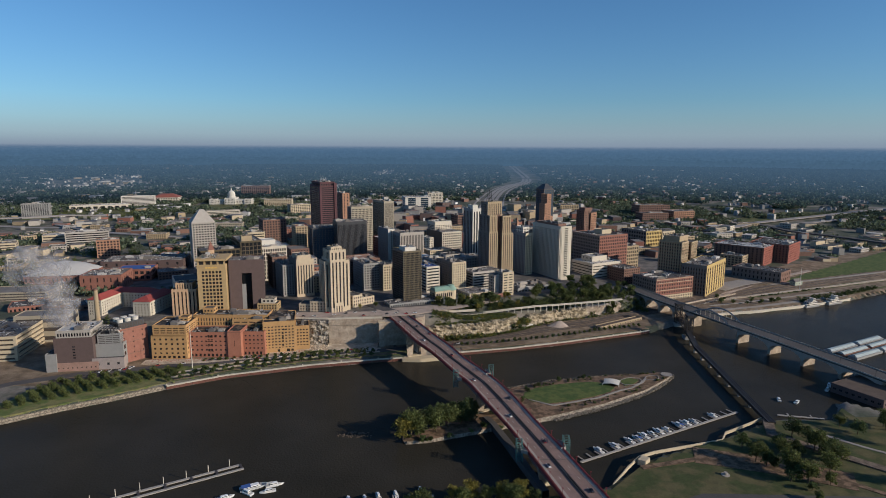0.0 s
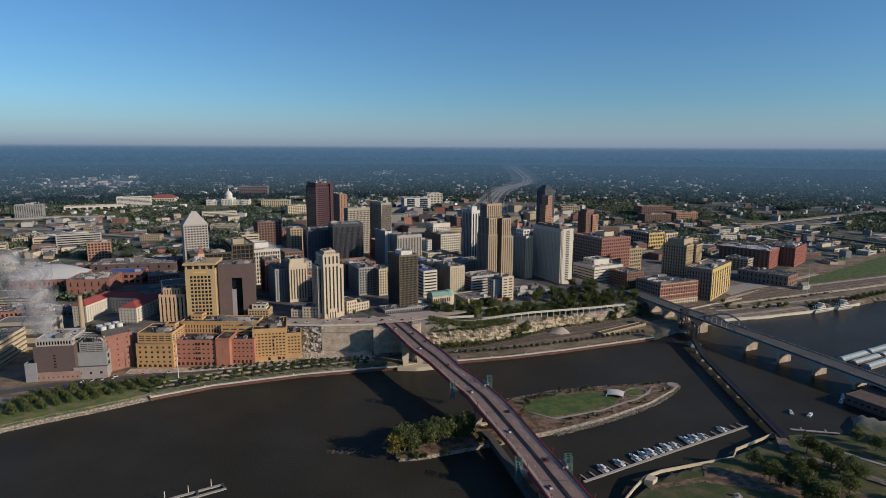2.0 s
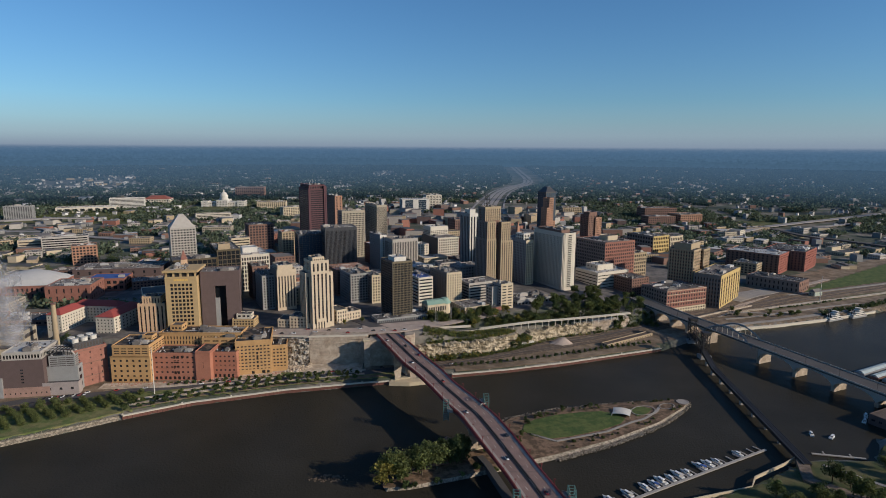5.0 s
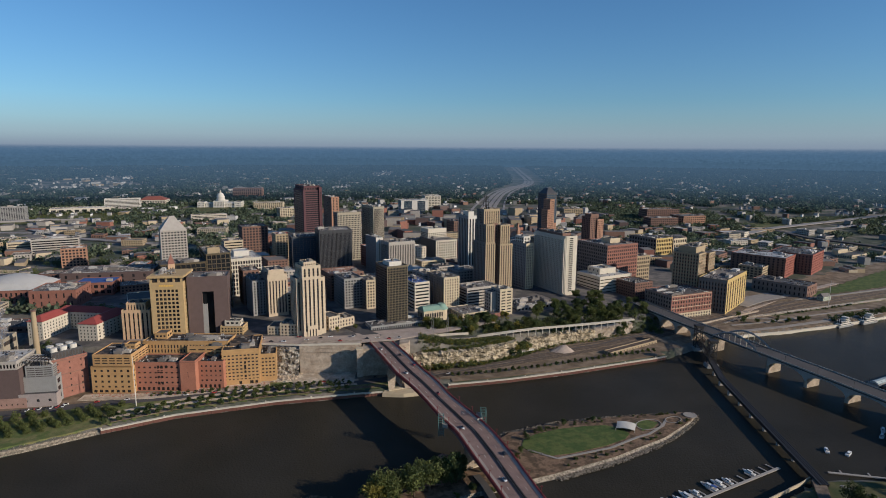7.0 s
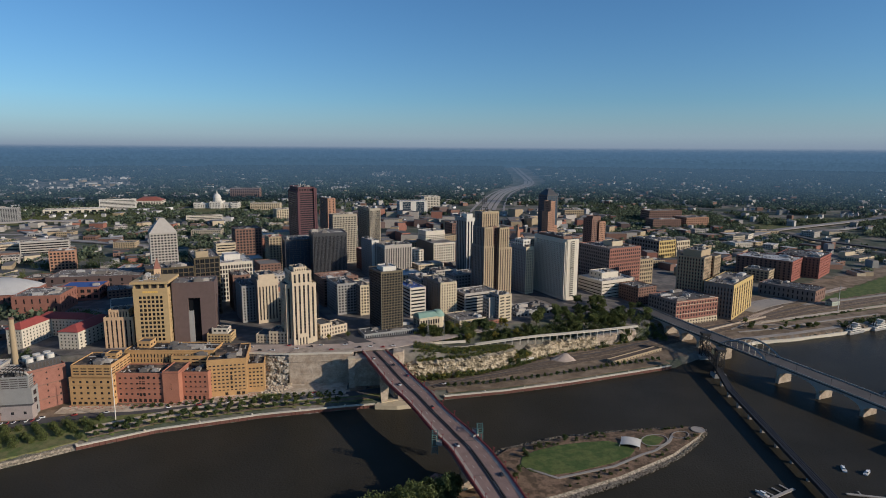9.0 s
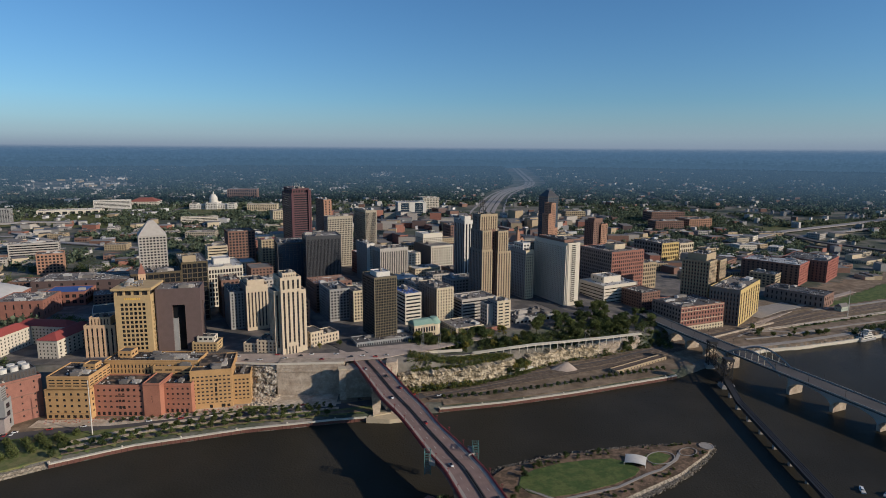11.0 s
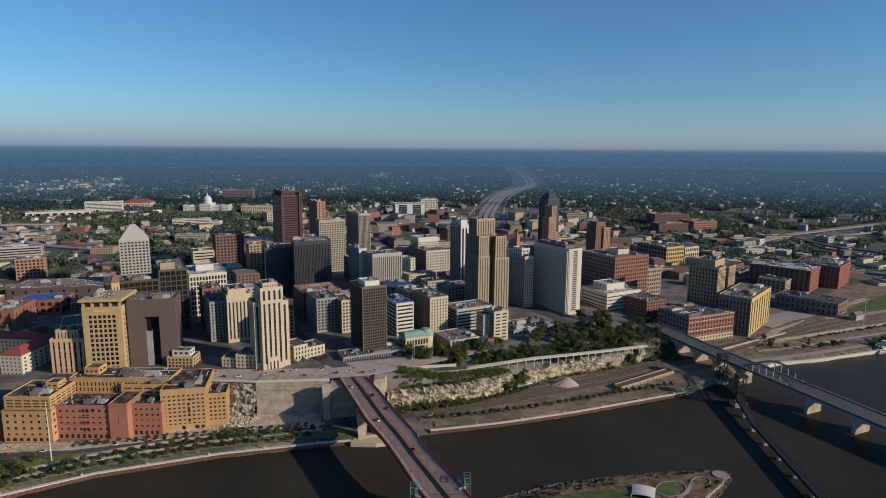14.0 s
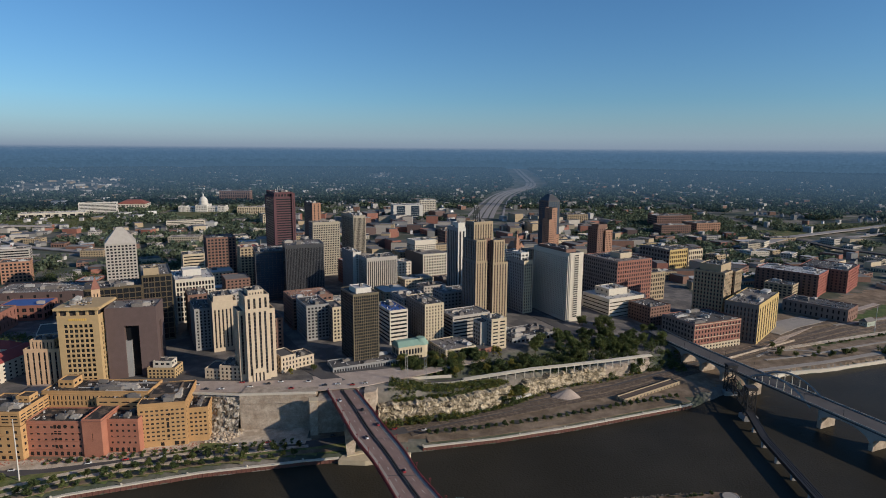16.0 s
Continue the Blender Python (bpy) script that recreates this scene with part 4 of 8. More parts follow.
tower("parking_deck", "low greige parking deck with open sides", -590, 770, 8, 80, 40, 38, "greige", (1, 3), (1, 3), right=(1, 3), fx=0.95, fz=0.42, lo=2, hi=1.2, keep=3, glass_mat="spandrel", units=0, roof_mat="roof_grey", category="parking deck", group="parking decks")
tower("brown_shed", "long brown industrial shed", -480, 720, 8, 74, 34, 34, "brick_brown", (8, 1), (4, 1), roof_mat="roof_dark", units=5)
h = thing("arena", "arena with a curved white roof", "arena", pose(-584, 843, 0, 0, 0, 10) @ Matrix.Diagonal((0.55, 0.6, 1, 1)))
place(-584, 843, 10, 82, 66)
block(h, 0, 0, 150, 110, 22, 44, "brick", (14, 2), (10, 2), right=(10, 2), fx=0.4, lid=False)
q = Wall()
rows = []
for j in range(13):
    b = -2 + 114 * j / 12
    rows.append([(-2 + 154 * i / 16, b, 44.2 + 15 * math.sin(math.pi * i / 16) ** 0.7 * math.sin(math.pi * j / 12) ** 0.5) for i in range(17)])
for a, b in zip(rows[:-1], rows[1:]):
    q.sheet(b, a, 0)
part("curved_roof", q, "roof_white", h, "white curved membrane roof")
tower("brick_hall", "broad red brick hall with a taller rear block", -492, 822, 10, 54, 50, 50, "brick", (6, 2), (6, 2), right=(6, 2), fx=0.2, units=4, roof_mat="roof_grey")
tower("blue_roofed_hall", "low brick hall with a blue roof", -478, 890, 10, 50, 38, 45, "brick", (6, 2), (5, 2), roof_mat="blue_roof", units=1)
# dark brown walls: the shadow lying on them is put into the colour
tower("theatre_block", "theatre block with shade-coloured walls and large flat grey roofs", -532, 948, 10, 124, 60, 46, "brown", (8, 2), (4, 2), fx=0.2, units=8, roof_mat="roof_grey")
h = thing("church_tower", "stone church tower with a red spire", "church", pose(-286, 757, 0, 0, 0, G))
place(-286, 757, G, 7, 7)
block(h, 0, 0, 7, 7, 28, 98, "pink_tan", (2, 6), (2, 6), fx=0.3, keep=8, lid=False)
q = Shape()
q.prism([(-0.3, -0.3), (7.3, -0.3), (7.3, 7.3), (-0.3, 7.3)], 97.9, 109, top=[(3.3, 3.3), (3.7, 3.3), (3.7, 3.7), (3.3, 3.7)])
part("spire", q, "brick", h, "red tiled spire")
tower("orange_flats", "orange brick apartment block", -612, 1082, G, 38, 30, 60, "brick_orange", (7, 6), (5, 6))
tower("ribbed_garage", "long concrete parking block with open decks", -738, 1196, G, 78, 30, 57, "concrete", (1, 6), (1, 6), fx=0.97, fz=0.5)
tower("brown_office", "brown brick office tower behind the pyramid roof", -322, 1130, G, 44, 40, 92, "brick_brown", (8, 12), (8, 12))
tower("cream_office", "cream office block with strip windows", -330, 1060, G, 30, 30, 78, "cream", (1, 10), (1, 10), fx=0.95, fz=0.4)
tower("red_topped_tower", "tan office tower with a red penthouse", -240, 1040, G, 26, 28, 92, "buff", (5, 14), (5, 14), roof_mat="roof_red")

# ---- streets, bluff and river walls ----
def sheet_on_ground(name, x0, x1, y0, y1, step, mats, label, category, dz=0.12, inside=None):
    """A cover that follows the land, cut to where inside(x, y) holds."""
    nx, ny = int((x1 - x0) / step) + 1, int((y1 - y0) / step) + 1
    v, f, ids = [], [], {}
    for j in range(ny - 1):
        for i in range(nx - 1):
            cx, cy = x0 + (i + 0.5) * step, y0 + (j + 0.5) * step
            if inside and not inside(cx, cy):
                continue
            q = []
            for a, b in ((i, j), (i + 1, j), (i + 1, j + 1), (i, j + 1)):
                if (a, b) not in ids:
                    ids[(a, b)] = len(v)
                    x, y = x0 + a * step, y0 + b * step
                    v.append((x, y, ground(x, y) + dz))
                q.append(ids[(a, b)])
            f.append(tuple(q))
    me = bpy.data.meshes.new(name)
    me.from_pydata(v, [], f)
    me.materials.append(M[mats])
    return tagged(new(name, me), label, category, kind="structure")


M["rubble_rock"] = two_tone("broken_rock", (0.15, 0.13, 0.10), (0.36, 0.32, 0.26), 4, bump=0.6, fine=1.5)


def bluff(x):
    return lerp(x, BLUFF_X, BLUFF_Y)


M["town"] = two_tone("streets_and_lots", (0.085, 0.079, 0.074), (0.165, 0.146, 0.128), 22, contrast=(0.45, 0.6))
M["lot"] = two_tone("gravel_lots", (0.135, 0.098, 0.062), (0.235, 0.178, 0.120), 14, contrast=(0.4, 0.62))
sheet_on_ground("pavement", -460, 440, 660, 1320, 6, "town", "asphalt streets and paved yards downtown", "pavement", 0.3,
                lambda x, y: y > bluff(x) + 14 and (x > -430 or y > 700) and not (60 < x < 260 and y < bluff(x) + 60) and not (-5 < x <= 60 and 704 < y < 740))
sheet_on_ground("yard", -450, 900, 540, 1100, 6, "lot", "worn gravel yards below the bluff", "yard", 0.2,
                lambda x, y: north(x) + (10 if x < 320 else 2) < y < bluff(x) - 2 + (70 if x > 320 else 0) and (x > -60 or y > north(x) + 48))
sheet_on_ground("lawn", -640, -20, 300, 640, 3, "bank_grass", "grassy river bank with planted rows", "grass", 0.42, lambda x, y: north(x) + 5 < y < north(x) + (68 if -372 < x < -250 else 44))
sheet_on_ground("park_lawn", 60, 460, 250, 560, 6, "park", "park lawn with worn patches", "grass", 0.25, lambda x, y: y < south(x) - 6 and not (y > 470 and x > 360))
sheet_on_ground("field", 596, 1100, 960, 1400, 6, "mown", "bright mown grass field beside the rail tracks", "grass", 0.5, lambda x, y: 982 + (x - 598) * 0.40 < y < 990 + (x - 598) * 0.72)
strip("path", [(560, 962), (640, 990), (734, 1026), (900, 1092), (1060, 1150)], 6, "pave", "pale path along the grass field", "path", 0.9)
strip("path", [(430, 866), (502, 894), (590, 928), (683, 963), (820, 1018)], 7, "sand", "pale sandy track beside the railway", "path", 0.95)
strip("path", [(400, 832), (450, 846), (505, 868), (560, 890), (640, 918)], 3.5, "pave", "pale curving riverside walk", "path", 0.8)
strip("path", [(395, 842), (420, 862), (452, 866), (478, 858)], 3.0, "pave", "pale looping riverside walk", "path", 0.85)
sheet_on_ground("bank_lawn", 480, 800, 840, 1000, 6, "grass", "rough grass strip above the quay", "grass", 0.34, lambda x, y: 876 + (x - 480) * 0.40 < y < 888 + (x - 480) * 0.41 or (x > 560 and north(x) + 12 < y < north(x) + 22))
sheet_on_ground("rail_yard", 320, 1100, 840, 1400, 12, "lot", "brown gravel rail yard with bare patches", "yard", 0.16, lambda x, y: max(north(x) + 4, bluff(x) + 60) < y < 1040 + (x - 560) * 0.62)
for k in range(3):
    strip("railway_bed", [(470 + x, 906 + 24 * k + x * 0.56) for x in (0, 60, 110)], 8, "ballast", "dark brown ballast bed in the yard", "railway", 0.7)
    for gauge in (-0.75, 0.75):
        strip("rail", [(470 + x, 906 + gauge + 24 * k + x * 0.56) for x in (0, 60, 110)], 0.3, "rail", "worn steel rail on brown ballast", "rail", 1.0, thick=0.2)
sheet_on_ground("field", 700, 1300, 1560, 1900, 20, "grass", "open grass beside the freeway", "grass", 0.5, lambda x, y: 1560 + (x - 700) * 0.5 < y < 1650 + (x - 700) * 0.55)
sheet_on_ground("field", -820, -500, 1900, 2240, 20, "grass", "wide lawn before the domed capitol", "grass", 0.5, lambda x, y: abs(x + 690) < 110)

sheet_on_ground("field", -1120, -740, 1620, 1880, 20, "grass", "grassy bank beside the western freeway", "grass", 0.5)
strip("road", [(-300, 676), (-160, 680), (-62, 682), (-30, 690), (30, 726), (80, 760)], 24, "plaza", "wide grey boulevard along the bluff", "road", 0.7)
strip("road", [(-44, 690), (-80, 730), (-130, 820), (-190, 940), (-260, 1080)], 15, "asphalt", "shaded downtown street", "road", 0.6)
strip("road", [(200, 840), (150, 940), (90, 1060), (20, 1200)], 15, "asphalt", "shaded downtown street", "road", 0.6)
strip("road", [(-470, 480), (-398, 545), (-352, 568), (-305, 581), (-262, 594), (-200, 608), (-128, 622), (-58, 638), (20, 664), (100, 702), (215, 755), (330, 830), (450, 900)], 11, "asphalt", "grey riverside road", "road", 0.5)
strip("road", [(40, 250), (120, 330), (180, 355), (300, 350), (460, 340)], 8, "asphalt", "narrow park road", "road", 0.6)
strip("path", [(150, 392), (200, 405), (260, 395), (330, 330)], 5, "planting", "bare earth path", "path", 0.55)
strip("path", [(285, 470), (330, 420), (400, 360), (470, 320)], 3, "pave", "pale park path", "path", 0.6)
strip("bare_ground", [(195, 410), (250, 392), (290, 372)], 24, "planting", "bare brown earth patch in the lawn", "ground", 0.5)
strip("promenade", [(x, north(x) + 8) for x in (33, 88, 153, 239, 270)], 10, "lot", "worn brown riverside promenade", "pavement", 0.45)
strip("promenade", [(x, north(x) + 10) for x in (-250, -205, -161, -128, -58, -30)], 5, "lot", "worn brown riverside promenade", "pavement", 0.75)
for off in (19, 30):
    strip("path", [(x, north(x) + off) for x in (-255, -205, -161, -128, -90, -58)], 4, "sand", "pale sandy path between planted rows", "path", 0.7)
strip("rubble_ground", [(-302, 602), (-240, 606), (-190, 620), (-142, 637)], 13, "sand", "bare sandy ground strewn with rubble before the works", "ground", 0.62)
strip("quay", [(372, 799), (461, 826), (546, 858), (640, 895)], 7, "pave", "pale concrete quay", "quay", 0.5)
strip("plaza", [(-64, 690), (-30, 702), (14, 716)], 26, "plaza", "worn pink-grey bridgehead paving", "pavement", 0.5)
for off, wide in ((-8, 7), (2, 9), (13, 6)):
    strip("railway_bed", [(x - 0.46 * off, y + 0.88 * off) for x, y in ((16, 662), (103, 701), (217, 752), (364, 838), (558, 940), (800, 1045))], wide, "ballast", "dark brown ballast bed with worn tracks", "railway", 0.55)
strip("railway_bed", [(350, 852), (430, 905), (520, 962), (575, 985)], 22, "ballast", "brown ballast bed beside the warehouses", "railway", 0.6)
strip("car_park", [(455, 930), (500, 962), (545, 985)], 30, "pave", "pale empty car park beside the warehouse", "car park", 0.7)
strip("service_road", [(420, 868), (470, 915), (560, 985), (690, 1065)], 9, "plaza", "pale curving service road", "road", 0.75)
for off in (-10, -6, 0, 4, 13):
    for gauge in (-0.75, 0.75):
        pts = []
        for x, y in ((16, 662), (103, 701), (217, 752), (364, 838), (558, 940)):
            pts.append((x - 0.46 * (off + gauge), y + 0.88 * (off + gauge)))
        strip("rail", pts, 0.28, "rail", "worn steel rail on brown ballast", "rail", 0.95, thick=0.2)


def river_wall(name, xs, label, face="sheet_pile"):
    """A flood wall: rusty sheet piles, a pale cap and small posts."""
    wall = thing(name, label, "wall", kind="structure")
    pts = []
    for a, b in zip(xs[:-1], xs[1:]):
        k = max(1, int((b - a) / 6))
        pts += [a + (b - a) * i / k for i in range(k)]
    pts.append(xs[-1])
    row = [(x, north(x)) for x in pts]
    s = Shape()
    for (xa, ya), (xb, yb) in zip(row[:-1], row[1:]):
        s.bar((xa, ya, 1.0), (xb, yb, 1.0), 0.9, 4.0)
        if face != "sheet_pile":
            continue
        s.bar(((xa + xb) / 2, (ya + yb) / 2 - 0.5, -1), ((xa + xb) / 2, (ya + yb) / 2 - 0.5, 3.0), 0.7, 0.5)
        s.bar((xa, ya - 0.5, -1), (xa, ya - 0.5, 3.0), 0.7, 0.5)
    part("sheet_pile", s, face, wall)
    s = Shape()
    s.sheet([(x + 0.5, y - 0.9, 3.9) for x, y in row], [(x - 0.5, y + 1.1, 3.9) for x, y in row], 0, 0.9)
    part("cap", s, "white", wall, "pale concrete cap")
    for x, y in row[::6]:
        s = Shape()
        s.box(x - 0.5, y - 0.5, 3.9, x + 0.5, y + 0.6, 5.2)
        part("post", s, "white", wall)


river_wall("flood_wall", [-252, -205, -161, -128, -58, -32], "flood wall of rusty sheet piles with a pale cap")
river_wall("flood_wall", [30, 88, 153, 239, 272], "flood wall of rusty sheet piles with a pale cap")
river_wall("quay_wall", [372, 461, 546, 640], "pale capped quay wall upstream of the bridges", "white")


def stones(name, pts, reach, count, size, label, z=0.2, seed=5, mats="riprap", tall=1.0):
    """Loose stones scattered along a line."""
    rnd = random.Random(seed)
    s = Shape()
    for i in range(count):
        k = rnd.randrange(len(pts) - 1)
        t = rnd.random()
        x = pts[k][0] + (pts[k + 1][0] - pts[k][0]) * t + rnd.uniform(-reach, reach)
        y = pts[k][1] + (pts[k + 1][1] - pts[k][1]) * t + rnd.uniform(-reach, reach)
        r = size * rnd.uniform(0.5, 1.3)
        zz = max(z, ground(x, y)) if z is not None else ground(x, y)
        a = rnd.uniform(0, 6)
        low = [(x + r * math.cos(a + q) * rnd.uniform(0.7, 1.2), y + r * math.sin(a + q) * rnd.uniform(0.7, 1.2)) for q in (0, 1.3, 2.5, 3.8, 5.1)]
        s.prism(low, zz - 0.4, zz + r * tall * rnd.uniform(0.4, 0.9), 0, top=[(x + (p - x) * 0.6, y + (q - y) * 0.6) for p, q in low])
    return tagged(part(name, s, mats), label, "stones", kind="stuff")


strip("shore_bank", [(x, north(x) + 10, 4.9) for x in range(-640, -250, 12)], 9.0, "bank_grass", "grassy edge of the river bank", "bank", 0.45, thick=5)
strip("beach", [(x, north(x) + 3.6, 3.2) for x in range(-640, -250, 12)], 4.6, "riprap", "pale bare strip along the natural river bank", "bank", 0.45, thick=5)
strip("shore_edge", [(x, north(x) + 1.2, 1.6) for x in range(-640, -250, 12)], 3.0, "riprap", "pale stony edge of the natural river bank", "bank", 0.1, thick=3)
stones("shore_stones", [(x, north(x) + 1.5) for x in (-600, -500, -357, -325, -289, -256)], 1.4, 900, 0.35, "pale stones along the natural river bank")


M["weathered"] = two_tone("weathered_concrete", (0.27, 0.215, 0.16), (0.40, 0.335, 0.26), 7, contrast=(0.35, 0.65), bump=0.3)
# retaining wall and worked rock face under the boulevard
wall = thing("retaining_wall", "tall concrete retaining wall under the boulevard", "wall", kind="structure")
s = Shape()
s.prism([(-118, 661), (-58, 666), (-58, 679), (-118, 679)], 3, 35.2)
part("wall_face", s, "weathered", wall, "pale weathered concrete face")
s = Shape()
s.prism([(-170, 664.5), (-118, 660.6), (-58, 665.6), (-58, 666.8), (-118, 661.8), (-170, 665.7)], 34.6, 36.3)
part("parapet", s, "white", wall)
for z, out in ((27.5, 0.7), (31.5, 0.5), (15.0, 0.35)):
    s = Shape()
    s.prism([(-118, 661 - out), (-58, 666 - out), (-58, 666.05), (-118, 661.05)], z, z + 0.8)
    part("ledge", s, "weathered", wall)

strip("embankment_wall", [(340, 822, 7.4), (400, 858, 7.5), (470, 898, 7.5)], 1.2, "weathered", "low pale wall beside the rail tracks", "wall", 0.3, thick=4)


def rough_face(name, pts, z0, z1, label, mats, depth=3.0, steps=10, seed=0.0, lean=4.0, ragged=2.5, step=2.0, category="cliff"):
    """A broken rock face along a line."""
    row = []
    for a, b in zip(pts[:-1], pts[1:]):
        k = max(1, int(math.hypot(b[0] - a[0], b[1] - a[1]) / step))
        row += [(a[0] + (b[0] - a[0]) * i / k, a[1] + (b[1] - a[1]) * i / k, b[0] - a[0], b[1] - a[1]) for i in range(k)]
    v, n = [], len(row)
    for j in range(steps + 1):
        for i, (x, y, dx, dy) in enumerate(row):
            q = math.hypot(dx, dy)
            nx, ny = dy / q, -dx / q
            t = j / steps
            top = z1 + ragged * (noise.noise((x * 0.11, y * 0.11, seed)) + 0.6 * noise.noise((x * 0.4, y * 0.4, seed + 4)))
            z = z0 + (top - z0) * t
            out = lean * (1 - t) ** 1.5 + depth * (noise.noise((x * 0.16, y * 0.16, z * 0.34 + seed)) + 0.7 * noise.noise((x * 0.5, y * 0.5, z * 0.8))) + 1.3 * noise.noise((x * 0.06, y * 0.06, round(z / 2.2) * 3.7)) + 0.9 * noise.noise((x * 1.1, y * 1.1, z * 1.3))
            if j == steps:
                out -= 7
            v.append((x + nx * out, y + ny * out, z))
    f = [(j * n + i, j * n + i + 1, (j + 1) * n + i + 1, (j + 1) * n + i) for j in range(steps) for i in range(n - 1)]
    me = bpy.data.meshes.new(name)
    me.from_pydata(v, [], f)
    me.materials.append(M[mats])
    return tagged(new(name, me), label, category, kind="structure")


rough_face("cliff", [(-8, 671), (2, 674), (30, 681), (53, 688), (84, 703), (108, 718)], 7, 22, "broken pale limestone cliff", "rock", lean=3, depth=2.0, ragged=2.5, step=1.1, steps=20)
rough_face("cliff", [(120, 728), (140, 742), (166, 758), (186, 766), (208, 775)], 6, 19, "pale limestone face under the viaduct", "rock", depth=2.0, lean=3, ragged=2.5, step=1.2, steps=18)
rough_face("low_wall", [(206, 774), (232, 784), (262, 800)], 6, 19, "plain pale concrete wall below the viaduct", "weathered", depth=0.1, lean=0.2, ragged=0.1, category="wall")
rough_face("rock_face", [(-172, 666), (-150, 663), (-117, 662)], 5, 34, "grey broken rock face left by demolition", "rubble_rock", depth=2.4, lean=9, ragged=0.8, step=0.9, steps=26)
strip("sandy_ground", [(-146, 646, 5), (-110, 649, 5.2), (-62, 652, 5.4)], 28, "sand", "bare sandy demolition ground", "ground", 0.3, thick=1)
stones("rubble", [(-140, 652), (-122, 657), (-132, 646)], 8, 420, 1.3, "heap of broken concrete and brick rubble", 5.3, 9, "sand", 1.3)
stones("debris", [(-297, 607), (-230, 611), (-186, 622), (-140, 636)], 4.5, 520, 1.0, "strewn bricks and rubble along the works", 5.0, 19, "west_red", 1.0)
q = Shape()
q.prism([(159 + 15 * math.cos(2 * math.pi * i / 20) * (1 + 0.08 * math.sin(3 * i)), 731 + 9 * math.sin(2 * math.pi * i / 20)) for i in range(20)], 4.5, 12, 0, top=[(162 + 2.2 * math.cos(2 * math.pi * i / 20), 732 + 1.0 * math.sin(2 * math.pi * i / 20)) for i in range(20)])
tagged(part("gravel_mound", q, "plaza"), "pale conical gravel heap in the yard", "heap")

# viaduct along the bluff
via = thing("viaduct", "white concrete road viaduct on slim posts", "viaduct")
line = [(64, 717, 27.5), (103, 727, 30), (130, 738, 30), (163, 750, 29), (212, 768, 28), (256, 786, 27)]
s = Shape()
s.sheet([(x + 1.2, y - 2.6, z) for x, y, z in line], [(x - 1.2, y + 2.6, z) for x, y, z in line], 0, 0.9)
part("deck", s, "white", via)
for off, up in ((-2.5, 0.5), (-2.5, 1.2)):
    s = Shape()
    for a, b in zip(line[:-1], line[1:]):
        s.bar((a[0], a[1] + off, a[2] + up), (b[0], b[1] + off, b[2] + up), 0.3, 0.35)
    part("rail", s, "white", via)
for a, b in zip(line[:-1], line[1:]):
    k = int(math.hypot(b[0] - a[0], b[1] - a[1]) / 8)
    for i in range(k):
        x, y, z = (a[q] + (b[q] - a[q]) * i / k for q in range(3))
        s = Shape()
        s.box(x - 0.4, y - 2.4, z - 7, x + 0.4, y - 1.6, z - 0.8)
        s.box(x - 0.5, y - 2.8, z - 1.3, x + 0.5, y + 2.4, z - 0.85)
        s.box(x - 0.18, y - 2.62, z, x + 0.18, y - 2.3, z + 1.4)
        part("post", s, "white", via)
ramp = thing("ramp_wall", "pale curved ramp wall beside the bridgehead", "wall")
s = Shape()
row = [(3, 708), (16, 710), (28, 712.5), (42, 715), (53, 717)]
for a, b in zip(row[:-1], row[1:]):
    s.bar((*a, 30.2), (*b, 30.2), 0.9, 2.6)
part("wall_face", s, "white", ramp)
s = Shape()
row = [(-3, 702), (14, 704), (38, 708), (54, 711), (66, 716)]
for a, b in zip(row[:-1], row[1:]):
    s.bar((*a, 26.6), (*b, 26.6), 0.9, 1.4)
part("lower_wall", s, "white", ramp)
s = Shape()
s.sheet([(-3, 702.4, 26.8), (38, 708.4, 26.8), (66, 716.4, 26.8)], [(-3, 707.6, 26.8), (38, 714, 26.8), (62, 719, 26.8)], 0, 0.6)
part("ramp_deck", s, "asphalt", ramp, "dark asphalt ramp")

# ---- the road bridge ----
LEFT_Y = [240, 300, 338, 378, 421, 468, 501, 517, 553, 572, 600, 634, 672]
LEFT_X = [106, 93, 83, 72, 60, 44, 33, 24, 8, -1, -17, -32, -49]
RIGHT_Y = [240, 300, 339, 394, 432, 471, 500, 525, 557, 586, 618, 640, 680]
RIGHT_X = [137, 122, 110, 93, 81, 70, 60, 48, 30, 18, 1, -9, -29]


def deck_z(y):
    return lerp(y, [240, 320, 400, 520, 660, 700], [10, 13.5, 18.5, 25, 33.6, 34.8])


def across(y, t):
    """A point of the bridge: t = 0 at its left edge, 1 at its right."""
    a, b = lerp(y, LEFT_Y, LEFT_X), lerp(y, RIGHT_Y, RIGHT_X)
    return (a + (b - a) * t, y, deck_z(y))


bridge = thing("road_bridge", "concrete road bridge with dark red steel girders and rails", "bridge")
ys = list(range(240, 676, 8)) + [676]
